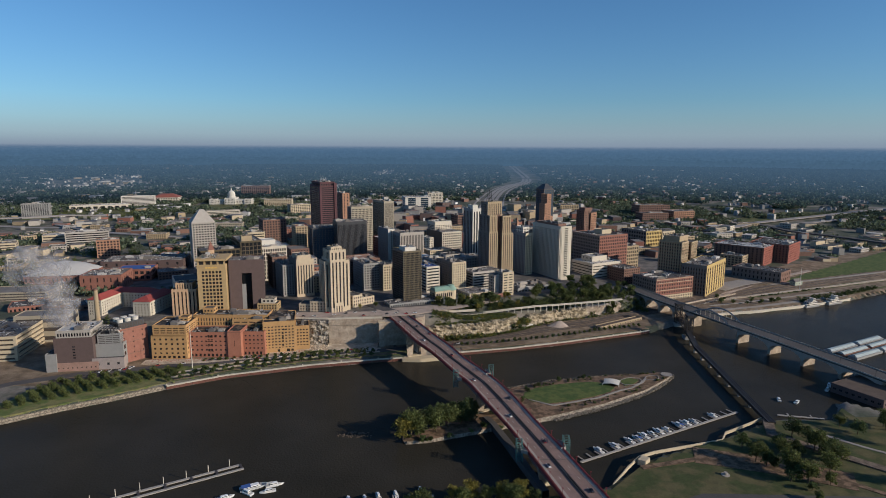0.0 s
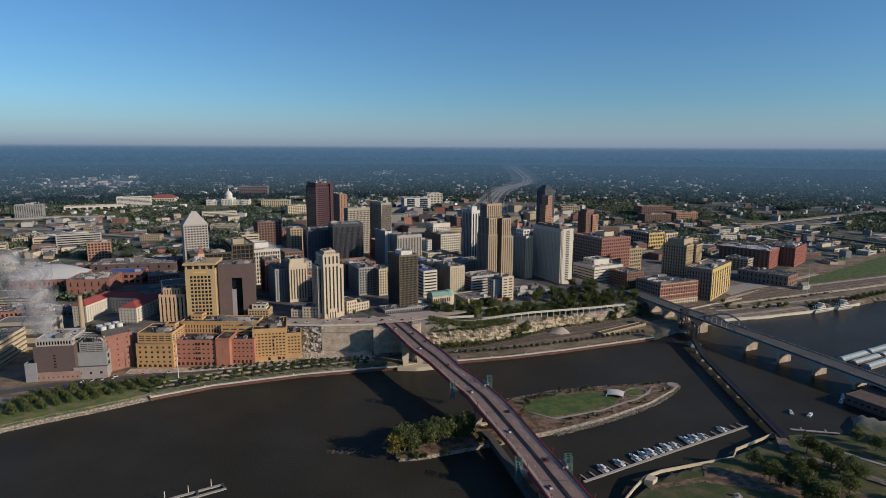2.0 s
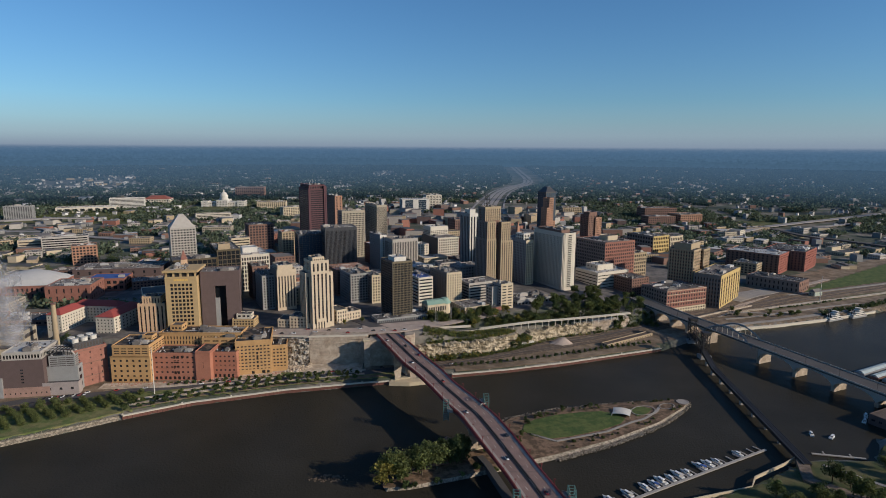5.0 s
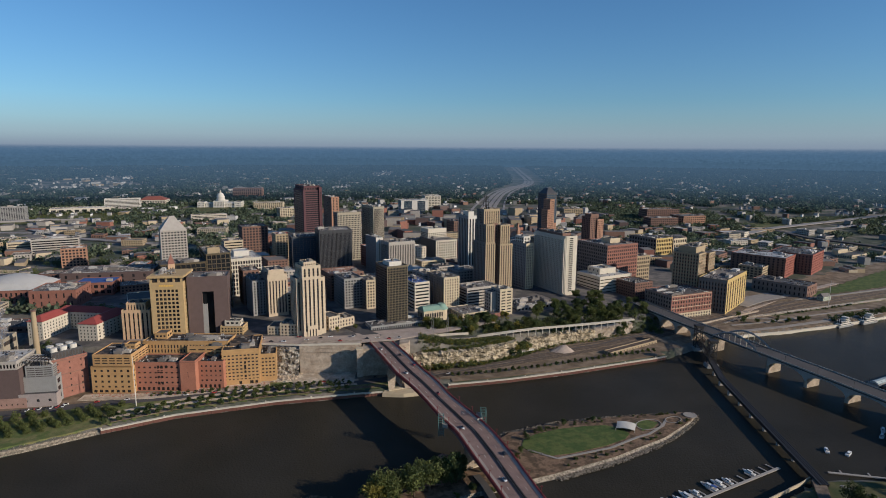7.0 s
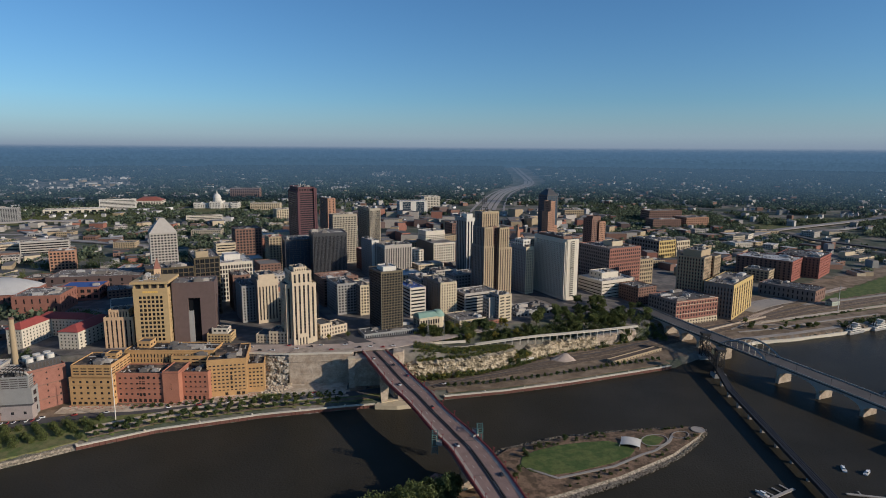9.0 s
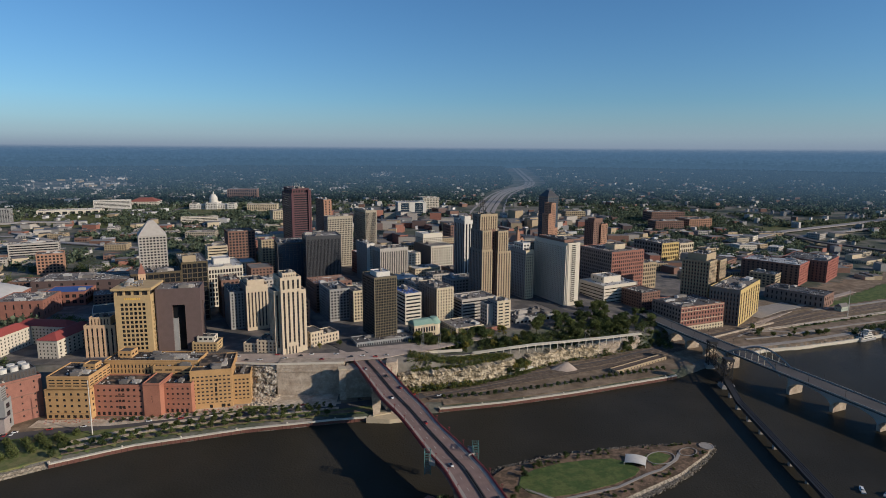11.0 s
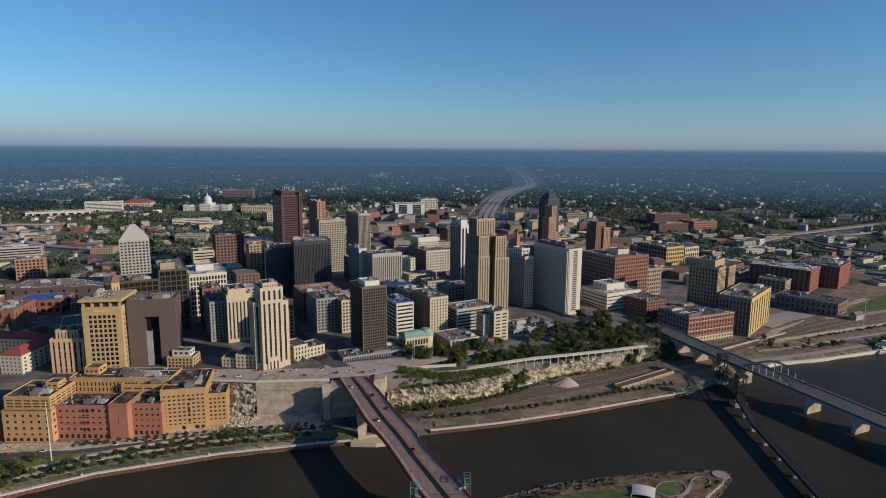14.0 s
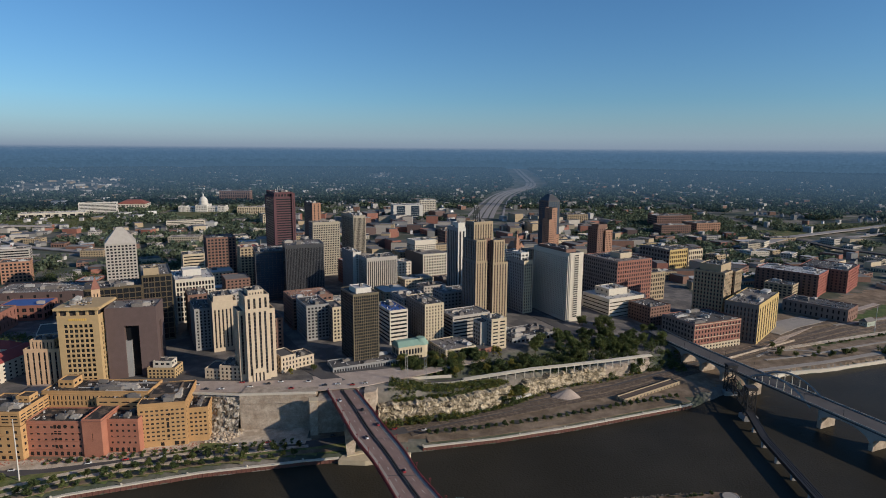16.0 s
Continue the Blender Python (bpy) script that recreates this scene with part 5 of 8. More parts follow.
for t0, t1 in ((0.0, 0.47), (0.53, 1.0)):
    s = Shape()
    s.sheet([across(y, t1) for y in ys], [across(y, t0) for y in ys], 0, 0.7)
    part("deck", s, "deck", bridge, "grey-pink worn concrete deck")
    s = Shape()
    for k in (0.18, 0.82):
        t = t0 + (t1 - t0) * k
        row = [across(y, t) for y in ys]
        deep = [3.0 + 3.0 * max(0.0, 1 - min(abs(p[1] - c) for c in (628, 490, 380)) / 60) ** 2 for p in row]
        n = len(row)
        s.add([(x - 2.2, y, z - 0.7) for x, y, z in row] + [(x + 2.2, y, z - 0.7) for x, y, z in row] + [(x + 1.6, y, z - d) for (x, y, z), d in zip(row, deep)] + [(x - 1.6, y, z - d) for (x, y, z), d in zip(row, deep)],
              [f for i in range(n - 1) for f in ((n + i, n + i + 1, 2 * n + i + 1, 2 * n + i), (2 * n + i, 2 * n + i + 1, 3 * n + i + 1, 3 * n + i), (3 * n + i, 3 * n + i + 1, i + 1, i))])
    part("girder", s, "deck", bridge)
for t in (0.0, 0.47, 0.53, 1.0):
    outer = t in (0.0, 1.0)
    s = Shape()
    for a, b in zip(ys[:-1], ys[1:]):
        p, q = across(a, t), across(b, t)
        s.bar((p[0], p[1], p[2] - 0.6), (q[0], q[1], q[2] - 0.6), 0.8, 2.4)
        if outer:
            for up in (0.55, 1.0, 1.45):
                s.bar((p[0], p[1], p[2] + up), (q[0], q[1], q[2] + up), 0.2, 0.24)
            s.bar((p[0], p[1], p[2]), (p[0], p[1], p[2] + 1.5), 0.2, 0.2)
    part("edge_rail" if outer else "median_edge", s, "steel_red" if outer else "steel_dark", bridge, "dark red steel rail" if outer else "dark steel median edge")
for t in (0.27, 0.73):
    s = Shape()
    for y in range(250, 660, 12):
        p, q = across(y, t), across(y + 3, t)
        s.bar((p[0], p[1], p[2] + 0.02), (q[0], q[1], q[2] + 0.02), 0.18, 0.03)
    tagged(part("lane_marking", s, "lane", bridge), kind="stuff")
for t in (0.07, 0.93):
    s = Shape()
    s.sheet([across(y, t + 0.05) for y in ys], [across(y, t - 0.05) for y in ys], 0, 0.0)
    me = s.mesh("sidewalk", ["pave"])
    part("sidewalk", me, None, bridge, "paler concrete sidewalk", at=pose(0, 0, 0.16))
for i, y in enumerate(range(270, 660, 46)):   # pale blocks in the gap between the decks
    a, b = across(y, 0.5), across(y + 9, 0.5)
    s = Shape()
    s.bar((a[0], a[1], a[2] - 0.2), (b[0], b[1], b[2] - 0.2), 1.5, 1.0)
    part("median_block", s, "pave", bridge)
# expansion joints and patches across the deck
for y in (262, 300, 338, 380, 425, 470, 512, 556, 600, 640):
    s = Shape()
    for t0, t1 in ((0.12, 0.46), (0.54, 0.88)):
        a, b = across(y, t0), across(y, t1)
        s.bar((a[0], a[1], a[2] + 0.02), (b[0], b[1], b[2] + 0.02), 0.5, 0.04)
    part("joint", s, "asphalt", bridge)
# lamp posts along both rails
for i, y in enumerate(range(256, 664, 17)):
    for t in (0.0, 1.0):
        x, yy, z = across(y, t)
        s = Shape()
        s.tube([(x, yy, z), (x, yy, z + 5.6)], 0.2, r2=0.14)
        s.tube([(x - 0.5, yy, z + 5.2), (x, yy, z + 5.6), (x + 0.5, yy, z + 5.2)], 0.07)
        s.box(x - 0.7, yy - 0.2, z + 4.8, x - 0.35, yy + 0.2, z + 5.25)
        s.box(x + 0.35, yy - 0.2, z + 4.8, x + 0.7, yy + 0.2, z + 5.25)
        part("lamp_post", s, "steel_red", bridge)
# overlooks with green stair frames
for y, t, sgn in ((512, 0.0, -1), (522, 1.0, 1), (394, 0.0, -1), (398, 1.0, 1)):
    x, yy, z = across(y, t)
    s = Shape()
    s.prism([(x, yy - 6), (x + sgn * 4, yy - 4), (x + sgn * 4, yy + 4), (x, yy + 6)][::sgn], z - 1.4, z + 0.1)
    for a, b in (((0, -6), (4, -4)), ((4, -4), (4, 4)), ((4, 4), (0, 6))):
        s.bar((x + sgn * a[0], yy + a[1], z + 0.7), (x + sgn * b[0], yy + b[1], z + 0.7), 0.3, 1.2)
    overlook = part("overlook", s, "pave", bridge, "pale concrete overlook")
    s = Shape()
    for a in (3.0, 7.0):
        for b in (-3.0, 0.0, 3.0):
            s.tube([(x + sgn * a, yy + b, z - 9), (x + sgn * a, yy + b, z + (6.5 if b else 7.6))], 0.24)
    for zz in (z + 6.2, z + 2.2, z - 3, z - 8):
        for b in (-3.0, 0.0, 3.0):
            s.bar((x + sgn * 3, yy + b, zz), (x + sgn * 7, yy + b, zz), 0.22, 0.3)
        for a in (3.0, 7.0):
            s.bar((x + sgn * a, yy - 3, zz), (x + sgn * a, yy + 3, zz), 0.25, 0.3)
    for k in range(14):
        s.box(x + sgn * 5 - 1.6, yy - 2.8 + 0.4 * k, z - 8 + 0.55 * k, x + sgn * 5 + 1.6, yy - 2.4 + 0.4 * k, z - 7.85 + 0.55 * k)
    part("stair_frame", s, "steel_green", overlook, "green steel stair frame")
# piers
for y in (628, 490, 380, 300):
    x, yy, z = across(y, 0.5)
    s = Shape()
    s.prism([(x - 10, yy - 6.5), (x + 10, yy + 2.5), (x + 10, yy + 6.5), (x - 10, yy - 2.5)], -4, 4.5 if y > 600 else 4)
    part("pier_base", s, "cream", bridge, "pale concrete pier base")
    for sgn in (-1, 1):
        s = Shape()
        cx, cy = x + sgn * 7.4, yy + sgn * 2.6
        foot = [(cx - 2.6, cy - 2.6), (cx + 2.6, cy - 0.6), (cx + 2.6, cy + 2.6), (cx - 2.6, cy + 0.6)]
        head = [(cx - 4.6, cy - 3.2), (cx + 4.6, cy + 0.2), (cx + 4.6, cy + 3.2), (cx - 4.6, cy - 0.2)]
        s.prism(foot, 3, z - 3.2, 0, top=head)
        part("pier_leg", s, "weathered", bridge)
s = Shape()
s.prism([(-32, 617), (-12, 616), (20, 624), (21, 629), (-30, 625)], -4, 3.8)
tagged(part("pier_platform", s, "cream"), "pale concrete platform in the river", "platform")
# unseen wall added under the deck to block sun from the ground beyond
s = Shape()
a, b = across(632, 0.62), across(664, 0.62)
s.bar((a[0], a[1], 17), (b[0], b[1], 17), 1.6, 26)
part("support_wall", s, "weathered", bridge)
# abutment
s = Shape()
s.prism([(-56, 656), (-22, 662), (-18, 690), (-56, 690)], 3, 32.5)
tagged(part("abutment", s, "weathered"), "pale stone bridge abutment", "abutment")
h = thing("wing_wall", "cracked pale concrete bridgehead wing wall", "wall")
q = Shape()
q.prism([(-19, 668), (-10, 672), (-9, 680), (-20, 684)], 12, 34.5)
part("wall_face", q, "weathered", h)
h = thing("gabled_store", "small tan brick store with a gable under the bridgehead", "store", pose(-43, 669, 0, 0, 0, 12))
block(h, 0, 0, 17, 10, 4, 13, "west_tan", (5, 1), (2, 1), fx=0.4, fz=0.45, lo=3, hi=2, keep=5, lid=False)
q = Shape()
q.add([(-0.3, -0.3, 12.9), (17.3, -0.3, 12.9), (8.5, -0.3, 20), (-0.3, 10.3, 12.9), (17.3, 10.3, 12.9), (8.5, 10.3, 20)], [(0, 1, 2), (5, 4, 3), (1, 4, 5, 2), (3, 0, 2, 5)])
part("gable", q, "west_tan", h, "tan brick gable")
q = Shape()
q.sheet([(-0.9, -0.8, 12.6), (-0.9, 10.8, 12.6)], [(8.5, -0.8, 20.3), (8.5, 10.8, 20.3)], 0, 0.25)
q.sheet([(8.5, -0.8, 20.3), (8.5, 10.8, 20.3)], [(17.9, -0.8, 12.6), (17.9, 10.8, 12.6)], 0, 0.25)
part("roof", q, "roof_dark", h)
h = thing("stair_tower", "square concrete stair tower beside the bridge", "tower")
q = Shape()
q.prism([(-60, 652), (-54, 653), (-55, 659), (-61, 658)], 4, 33.5)
part("shaft", q, "weathered", h)
q = Shape()
q.prism([(-60.5, 651.5), (-53.5, 652.5), (-54.5, 659.5), (-61.5, 658.5)], 33.45, 34.6)
part("cap", q, "cream", h)

# ---- the arched bridge ----
def arch_at(s_along, side):
    """Along the arched bridge, metres from its north end; side is metres to the east."""
    n = math.hypot(424 - 308, 560 - 835)
    dx, dy = (424 - 308) / n, (560 - 835) / n
    return (300 + dx * s_along - dy * side, 853 + dy * s_along + dx * side)


def arch_z(s_along):
    return lerp(s_along, [-20, 0, 60, 130, 220, 320, 420], [26, 24, 21.5, 20, 18, 15, 11])


arch = thing("arched_bridge", "concrete arched road bridge with a raised rainbow arch span", "bridge")
st = list(range(-20, 421, 8))
s = Shape()
s.sheet([(*arch_at(k, -11), arch_z(k)) for k in st], [(*arch_at(k, 11), arch_z(k)) for k in st], 0, 1.6)
part("deck", s, "asphalt", arch, "dark asphalt deck")
for side in (-11, 11):
    s = Wall()
    s.sheet([(*arch_at(k, side - 0.2), arch_z(k) + 1.1) for k in st], [(*arch_at(k, side + 0.2), arch_z(k) + 1.1) for k in st], 0, 1.2)
    part("parapet", s, "concrete", arch)
PIERS = (4, 30, 56, 82, 112, 184, 226, 266, 306, 346)
for k in PIERS:
    s = Shape()
    zt = arch_z(k) - 1.5
    a, b, c, e = arch_at(k - 1.7, -9.0), arch_at(k - 1.7, 9.0), arch_at(k + 1.7, 9.0), arch_at(k + 1.7, -9.0)
    s.prism([e, c, b, a], -5, zt)
    part("pier", s, "weathered", arch, "warm weathered concrete pier")
for k0, k1 in zip(PIERS[:-1], PIERS[1:]):
    if (k0, k1) == (112, 184):
        continue
    for side in (0.0,):
        s = Shape()
        n = 12
        up, lo = [], []
        for i in range(n + 1):
            k = k0 + (k1 - k0) * i / n
            t = abs(2 * i / n - 1)
            depth = 1.6 + (min(10, 4 + (k1 - k0) * 0.14)) * (1 - math.sqrt(max(0.0, 1 - t * t * 0.97)))
            up.append((k, arch_z(k) - 1.4))
            lo.append((k, arch_z(k) - 1.6 - depth))
        v = [(*arch_at(k, side + d), z) for d in (-10.2, 10.2) for row in (up, lo) for k, z in row]
        m = n + 1
        f = []
        for i in range(n):
            f += [(i, i + 1, m + i + 1, m + i), (2 * m + i + 1, 2 * m + i, 3 * m + i, 3 * m + i + 1), (m + i, m + i + 1, 3 * m + i + 1, 3 * m + i)]
        s.add(v, f)
        part("arch_barrel", s, "concrete", arch)
for side in (-10.2, 10.2):
    s = Shape()
    pts = []
    for i in range(19):
        t = i / 18
        k = 110 + 66 * t
        pts.append((*arch_at(k, side), arch_z(k) - 4 + 14.0 * math.sin(math.pi * t) ** 0.85))
    s.tube(pts, 0.95, sides=4)
    part("rainbow_arch", s, "grey", arch, "weathered concrete arch rib")
    for i in range(3, 16, 2):
        k = 110 + 66 * i / 18
        s = Shape()
        s.bar((*arch_at(k, side), arch_z(k) - 1), (*arch_at(k, side), pts[i][2]), 0.5, 0.5)
        part("hanger", s, "white", arch)
for i, k in enumerate(range(0, 400, 34)):
    for side in (-10.8, 10.8):
        x, y = arch_at(k, side)
        s = Shape()
        s.tube([(x, y, arch_z(k)), (x, y, arch_z(k) + 6.5)], 0.13)
        s.box(x - 0.3, y - 0.3, arch_z(k) + 6.3, x + 0.3, y + 0.3, arch_z(k) + 7)
        part("lamp_post", s, "steel_dark", arch)

# ---- the railway lift bridge ----
lift = thing("rail_lift_bridge", "dark steel railway bridge with a lift span and low piers", "bridge")
A, B = Vector((321, 748, 9.5)), Vector((312, 700, 9.5))
C, D = Vector((300.5, 648, 6.6)), Vector((281, 459, 5.8))
s = Shape()
for off in (-2.8, 2.8):
    s.bar(C + Vector((off, 0, -0.9)), D + Vector((off, 0, -0.9)), 0.6, 3.0)
s.bar(C + Vector((0, 0, 0.2)), D + Vector((0, 0, 0.2)), 6.4, 0.35)
part("girder", s, "steel_dark", lift)
s = Shape()
for off in (-2.8, 2.8):
    s.bar(B + Vector((off, 0, -1.2)), C + Vector((off, 0, -0.9)), 0.6, 3.0)
s.bar(B + Vector((0, 0, -0.1)), C + Vector((0, 0, 0.2)), 6.4, 0.35)
part("girder", s, "steel_dark", lift)
s = Shape()
for off in (-0.75, 0.75):
    s.bar(C + Vector((off, 0, 0.5)), D + Vector((off, 0, 0.5)), 0.12, 0.2)
part("track", s, "rail", lift)
for i, (x, y) in enumerate(((306, 672), (300, 646), (297.4, 622), (295.9, 599), (293.2, 574), (291.1, 549), (289.3, 525), (287, 501))):
    s = Shape()
    s.prism([(x - 3.2, y - 0.6), (x - 2.6, y - 0.9), (x + 2.6, y - 0.9), (x + 2.6, y + 0.9), (x - 3.2, y + 0.9)], -5, 4.4)
    part("pier", s, "concrete", lift)
s = Shape()
n = 8
for off in (-3.2, 3.2):
    for i in range(n):
        p, q = A.lerp(B, i / n) + Vector((off, 0, 0)), A.lerp(B, (i + 1) / n) + Vector((off, 0, 0))
        up = Vector((0, 0, 8.5))
        s.bar(p, q, 0.5, 0.6)
        s.bar(p + up, q + up, 0.5, 0.6)
        s.bar(p, p + up, 0.35, 0.35)
        s.bar(p if i % 2 else p + up, q + up if i % 2 else q, 0.4, 0.4)
for i in range(n + 1):
    p = A.lerp(B, i / n)
    for up in (0, 8.5):
        s.bar(p + Vector((-3.2, 0, up)), p + Vector((3.2, 0, up)), 0.35, 0.35)
part("lift_span", s, "steel_dark", lift, "dark truss lift span")
for end, (dx, dy) in ((A, (0.19, 0.98)), (B, (-0.19, -0.98))):
    s = Shape()
    legs = []
    for a in (-3.6, 3.6):
        for b in (0.5, 6.5):
            x, y = end.x + a, end.y + dy * b
            legs.append((x, y))
            s.bar((x, y, -3), (x, y, 28), 0.7, 0.7)
    for z in range(4, 29, 6):
        for i, j in ((0, 1), (2, 3), (0, 2), (1, 3)):
            s.bar((*legs[i], z), (*legs[j], z), 0.4, 0.4)
            if z < 27:
                s.bar((*legs[i], z), (*legs[j], min(28, z + 6)), 0.3, 0.3)
                s.bar((*legs[j], z), (*legs[i], min(28, z + 6)), 0.3, 0.3)
    s.prism([(end.x - 4.4, end.y + dy * 3.5 - 4), (end.x + 4.4, end.y + dy * 3.5 - 4), (end.x + 4.4, end.y + dy * 3.5 + 4), (end.x - 4.4, end.y + dy * 3.5 + 4)], 27.5, 30)
    part("lift_tower", s, "steel_dark", lift, "dark braced steel lift tower")
    s = Shape()
    s.prism([(end.x - 6, end.y + dy * 3.5 - 5), (end.x + 6, end.y + dy * 3.5 - 5), (end.x + 6, end.y + dy * 3.5 + 5), (end.x - 6, end.y + dy * 3.5 + 5)], -5, 4)
    part("tower_base", s, "grey", lift)
strip("rail_embankment", [(281, 466, 5.0), (270, 440, 5), (330, 380, 4.5), (420, 300, 4)], 8, "ballast", "railway track curving through the park", "railway", 0.6, thick=3)

# ---- the island and the south shore ----
def island_line(k, t):
    """Outline points of the island: along k in 0..1 from the west end to the tip, t in -1..1 across."""
    cx, cy = lerp(k, [0, 0.2, 0.42, 0.6, 0.8, 1], [-22, 30, 90, 140, 192, 243]), lerp(k, [0, 0.2, 0.42, 0.6, 0.8, 1], [436, 463, 510, 532, 553, 577])
    half = lerp(k, [0, 0.06, 0.2, 0.42, 0.6, 0.8, 0.95, 1], [2, 9, 15, 40, 38, 26, 11, 2])
    return (cx - 0.42 * half * t, cy + 0.91 * half * t)


isle = thing("island", "low river island with lawn, paths and stony shore", "island", kind="structure")
n = 40
ring = [island_line(i / n, -1) for i in range(n + 1)] + [island_line(i / n, 1) for i in range(n, -1, -1)]
inner = [island_line(0.01 + 0.98 * i / n, -0.82) for i in range(n + 1)] + [island_line(0.01 + 0.98 * i / n, 0.82) for i in range(n, -1, -1)]
s = Shape()
m = len(ring)
s.add([(x, y, -3) for x, y in ring] + [(x, y, 2.6) for x, y in inner], [(i, (i + 1) % m, m + (i + 1) % m, m + i) for i in range(m)], 0)
part("shore", s, "riprap", isle, "stony shore")
s = Shape()
s.add([(*island_line(i / n, t * 0.83), 2.6 + 0.5 * (1 - t * t)) for i in range(n + 1) for t in (-1, -0.5, 0, 0.5, 1)], [(i * 5 + j, (i + 1) * 5 + j, (i + 1) * 5 + j + 1, i * 5 + j + 1) for i in range(n) for j in range(4)])
part("top", s, "planting", isle, "sandy paths and planting")
s = Shape()
lawn = [(84, 517), (90, 508), (102, 503), (120, 507), (150, 519), (168, 530), (174, 538), (170, 547), (158, 553), (140, 551), (118, 546), (98, 537), (87, 528)]
s.prism(lawn, 2.5, 3.35)
part("lawn", s, "mown", isle, "mown oval lawn")
s = Shape()
s.prism([(186, 543), (197, 549), (204, 558), (196, 563), (184, 558)], 2.5, 3.3)
part("lawn", s, "mown", isle)
s = Shape()
loop = [(88 + 0, 512), (108, 499), (152, 515), (178, 532), (190, 538), (206, 552), (212, 562)]
for a, b in zip(loop[:-1], loop[1:]):
    s.bar((*a, 3.2), (*b, 3.2), 2.2, 0.3)
part("path", s, "pave", isle, "pale gravel path")
s = Shape()
s.prism([(237 + 5 * math.cos(i * math.pi / 8), 572 + 5 * math.sin(i * math.pi / 8)) for i in range(16)], 2.5, 3.4)
part("round_terrace", s, "pave", isle)
for cx, cy, rx, ry, ang in ((195, 554, 12, 8, 30), (219, 563, 8, 5, 30), (237, 572, 5.2, 5.2, 0)):
    c_, s_ = math.cos(radians(ang)), math.sin(radians(ang))
    row = [(cx + rx * math.cos(a) * c_ - ry * math.sin(a) * s_, cy + rx * math.cos(a) * s_ + ry * math.sin(a) * c_, 3.5) for a in (2 * math.pi * k / 32 for k in range(33))]
    s = Shape()
    for a, b in zip(row[:-1], row[1:]):
        s.bar(a, b, 0.7, 0.25)
    part("ring_path", s, "pave", isle, "pale curving kerbed path")
stones("island_stones", [island_line(k / 12, -0.93) for k in range(5, 13)], 2.6, 2200, 0.5, "pale boulders along the island shore", 0.8, 31)
stones("island_stones", [island_line(k / 12, 0.95) for k in range(4, 13)], 1.8, 700, 0.5, "pale boulders along the island shore", 0.8, 32)
stones("driftwood", [(-72, 452), (-52, 450)], 5, 70, 1.2, "tangle of pale driftwood in the water", 0.0, 33, "bark", 0.4)
shell = thing("bandshell", "white saddle-shaped open bandshell on the island", "bandshell")
q = Shape()
rows = []
for j in range(9):
    v = j / 4 - 1
    rows.append([(174 + 7 * u + 2.4 * v, 548 + 6 * v - 2.4 * u, 3.9 + 1.0 * (1 - u * u) + 1.2 * v * v) for u in (i / 5 - 1 for i in range(11))])
for a, b in zip(rows[:-1], rows[1:]):
    q.sheet(a, b, 0, 0.35)
part("canopy", q, "white_clean", shell)
for u, v in ((-1, -1), (1, -1), (-1, 1), (1, 1)):
    q = Shape()
    x, y = 174 + 7 * u + 2.4 * v, 548 + 6 * v - 2.4 * u
    q.tube([(x, y, 2.5), (x, y, 5.1)], 0.25)
    part("support", q, "white_clean", shell)
for i, (x, y, w, d, ang) in enumerate(((18, 492, 15, 9, -55), (10, 462, 14, 9, 10))):
    h = thing("boathouse", "low red-brown boathouse under the bridge", "boathouse", pose(x, y, 0, 0, 0, ang), "island boathouses")
    q = Shape()
    q.prism([(0, 0), (w, 0), (w, d), (0, d)], 1.5, 7)
    part("wall", q, "brick_brown", h)
    q = Shape()
    q.prism([(-0.6, -0.6), (w + 0.6, -0.6), (w + 0.6, d + 0.6), (-0.6, d + 0.6)], 6.95, 10, top=[(1, d / 2 - 0.3), (w - 1, d / 2 - 0.3), (w - 1, d / 2 + 0.3), (1, d / 2 + 0.3)])
    part("roof", q, "brick", h, "rust red pitched roof")

strip("causeway", [(46, 474, 4.5), (50.8, 462.7, 4.6), (60, 428, 4.8), (68.5, 392, 5), (76, 362, 5)], 5, "asphalt", "dark walkway from the shore to the island", "causeway", 0.2, thick=6)
# park walls by the marina
h = thing("terrace_wall", "pale stepped terrace wall above the marina", "wall", kind="structure")
pts = [(124, 373, 4), (140, 392, 6), (152, 404, 7.5), (166, 412, 7), (190, 421, 6), (228, 434, 5), (236, 446, 5), (268, 464, 5.5), (285, 476, 5)]
q = Shape()
for a, b in zip(pts[:-1], pts[1:]):
    q.bar((a[0], a[1], a[2] - 2), (b[0], b[1], b[2] - 2), 0.7, 2.4)
part("wall_face", q, "cream", h)
q = Shape()
q.prism([(149, 398), (154, 396), (159, 401), (154, 405)], 3, 7.0)
part("lookout", q, "cream", h)
h = thing("park_monument", "small round stone monument in the lawn", "monument")
q = Shape()
q.prism([(205 + 3 * math.cos(i), 382 + 3 * math.sin(i)) for i in (k * math.pi / 6 for k in range(12))], 3.8, 4.6)
q.prism([(205 + 1.2 * math.cos(i), 382 + 1.2 * math.sin(i)) for i in (k * math.pi / 6 for k in range(12))], 4.55, 6.4)
part("stone", q, "pave", h)

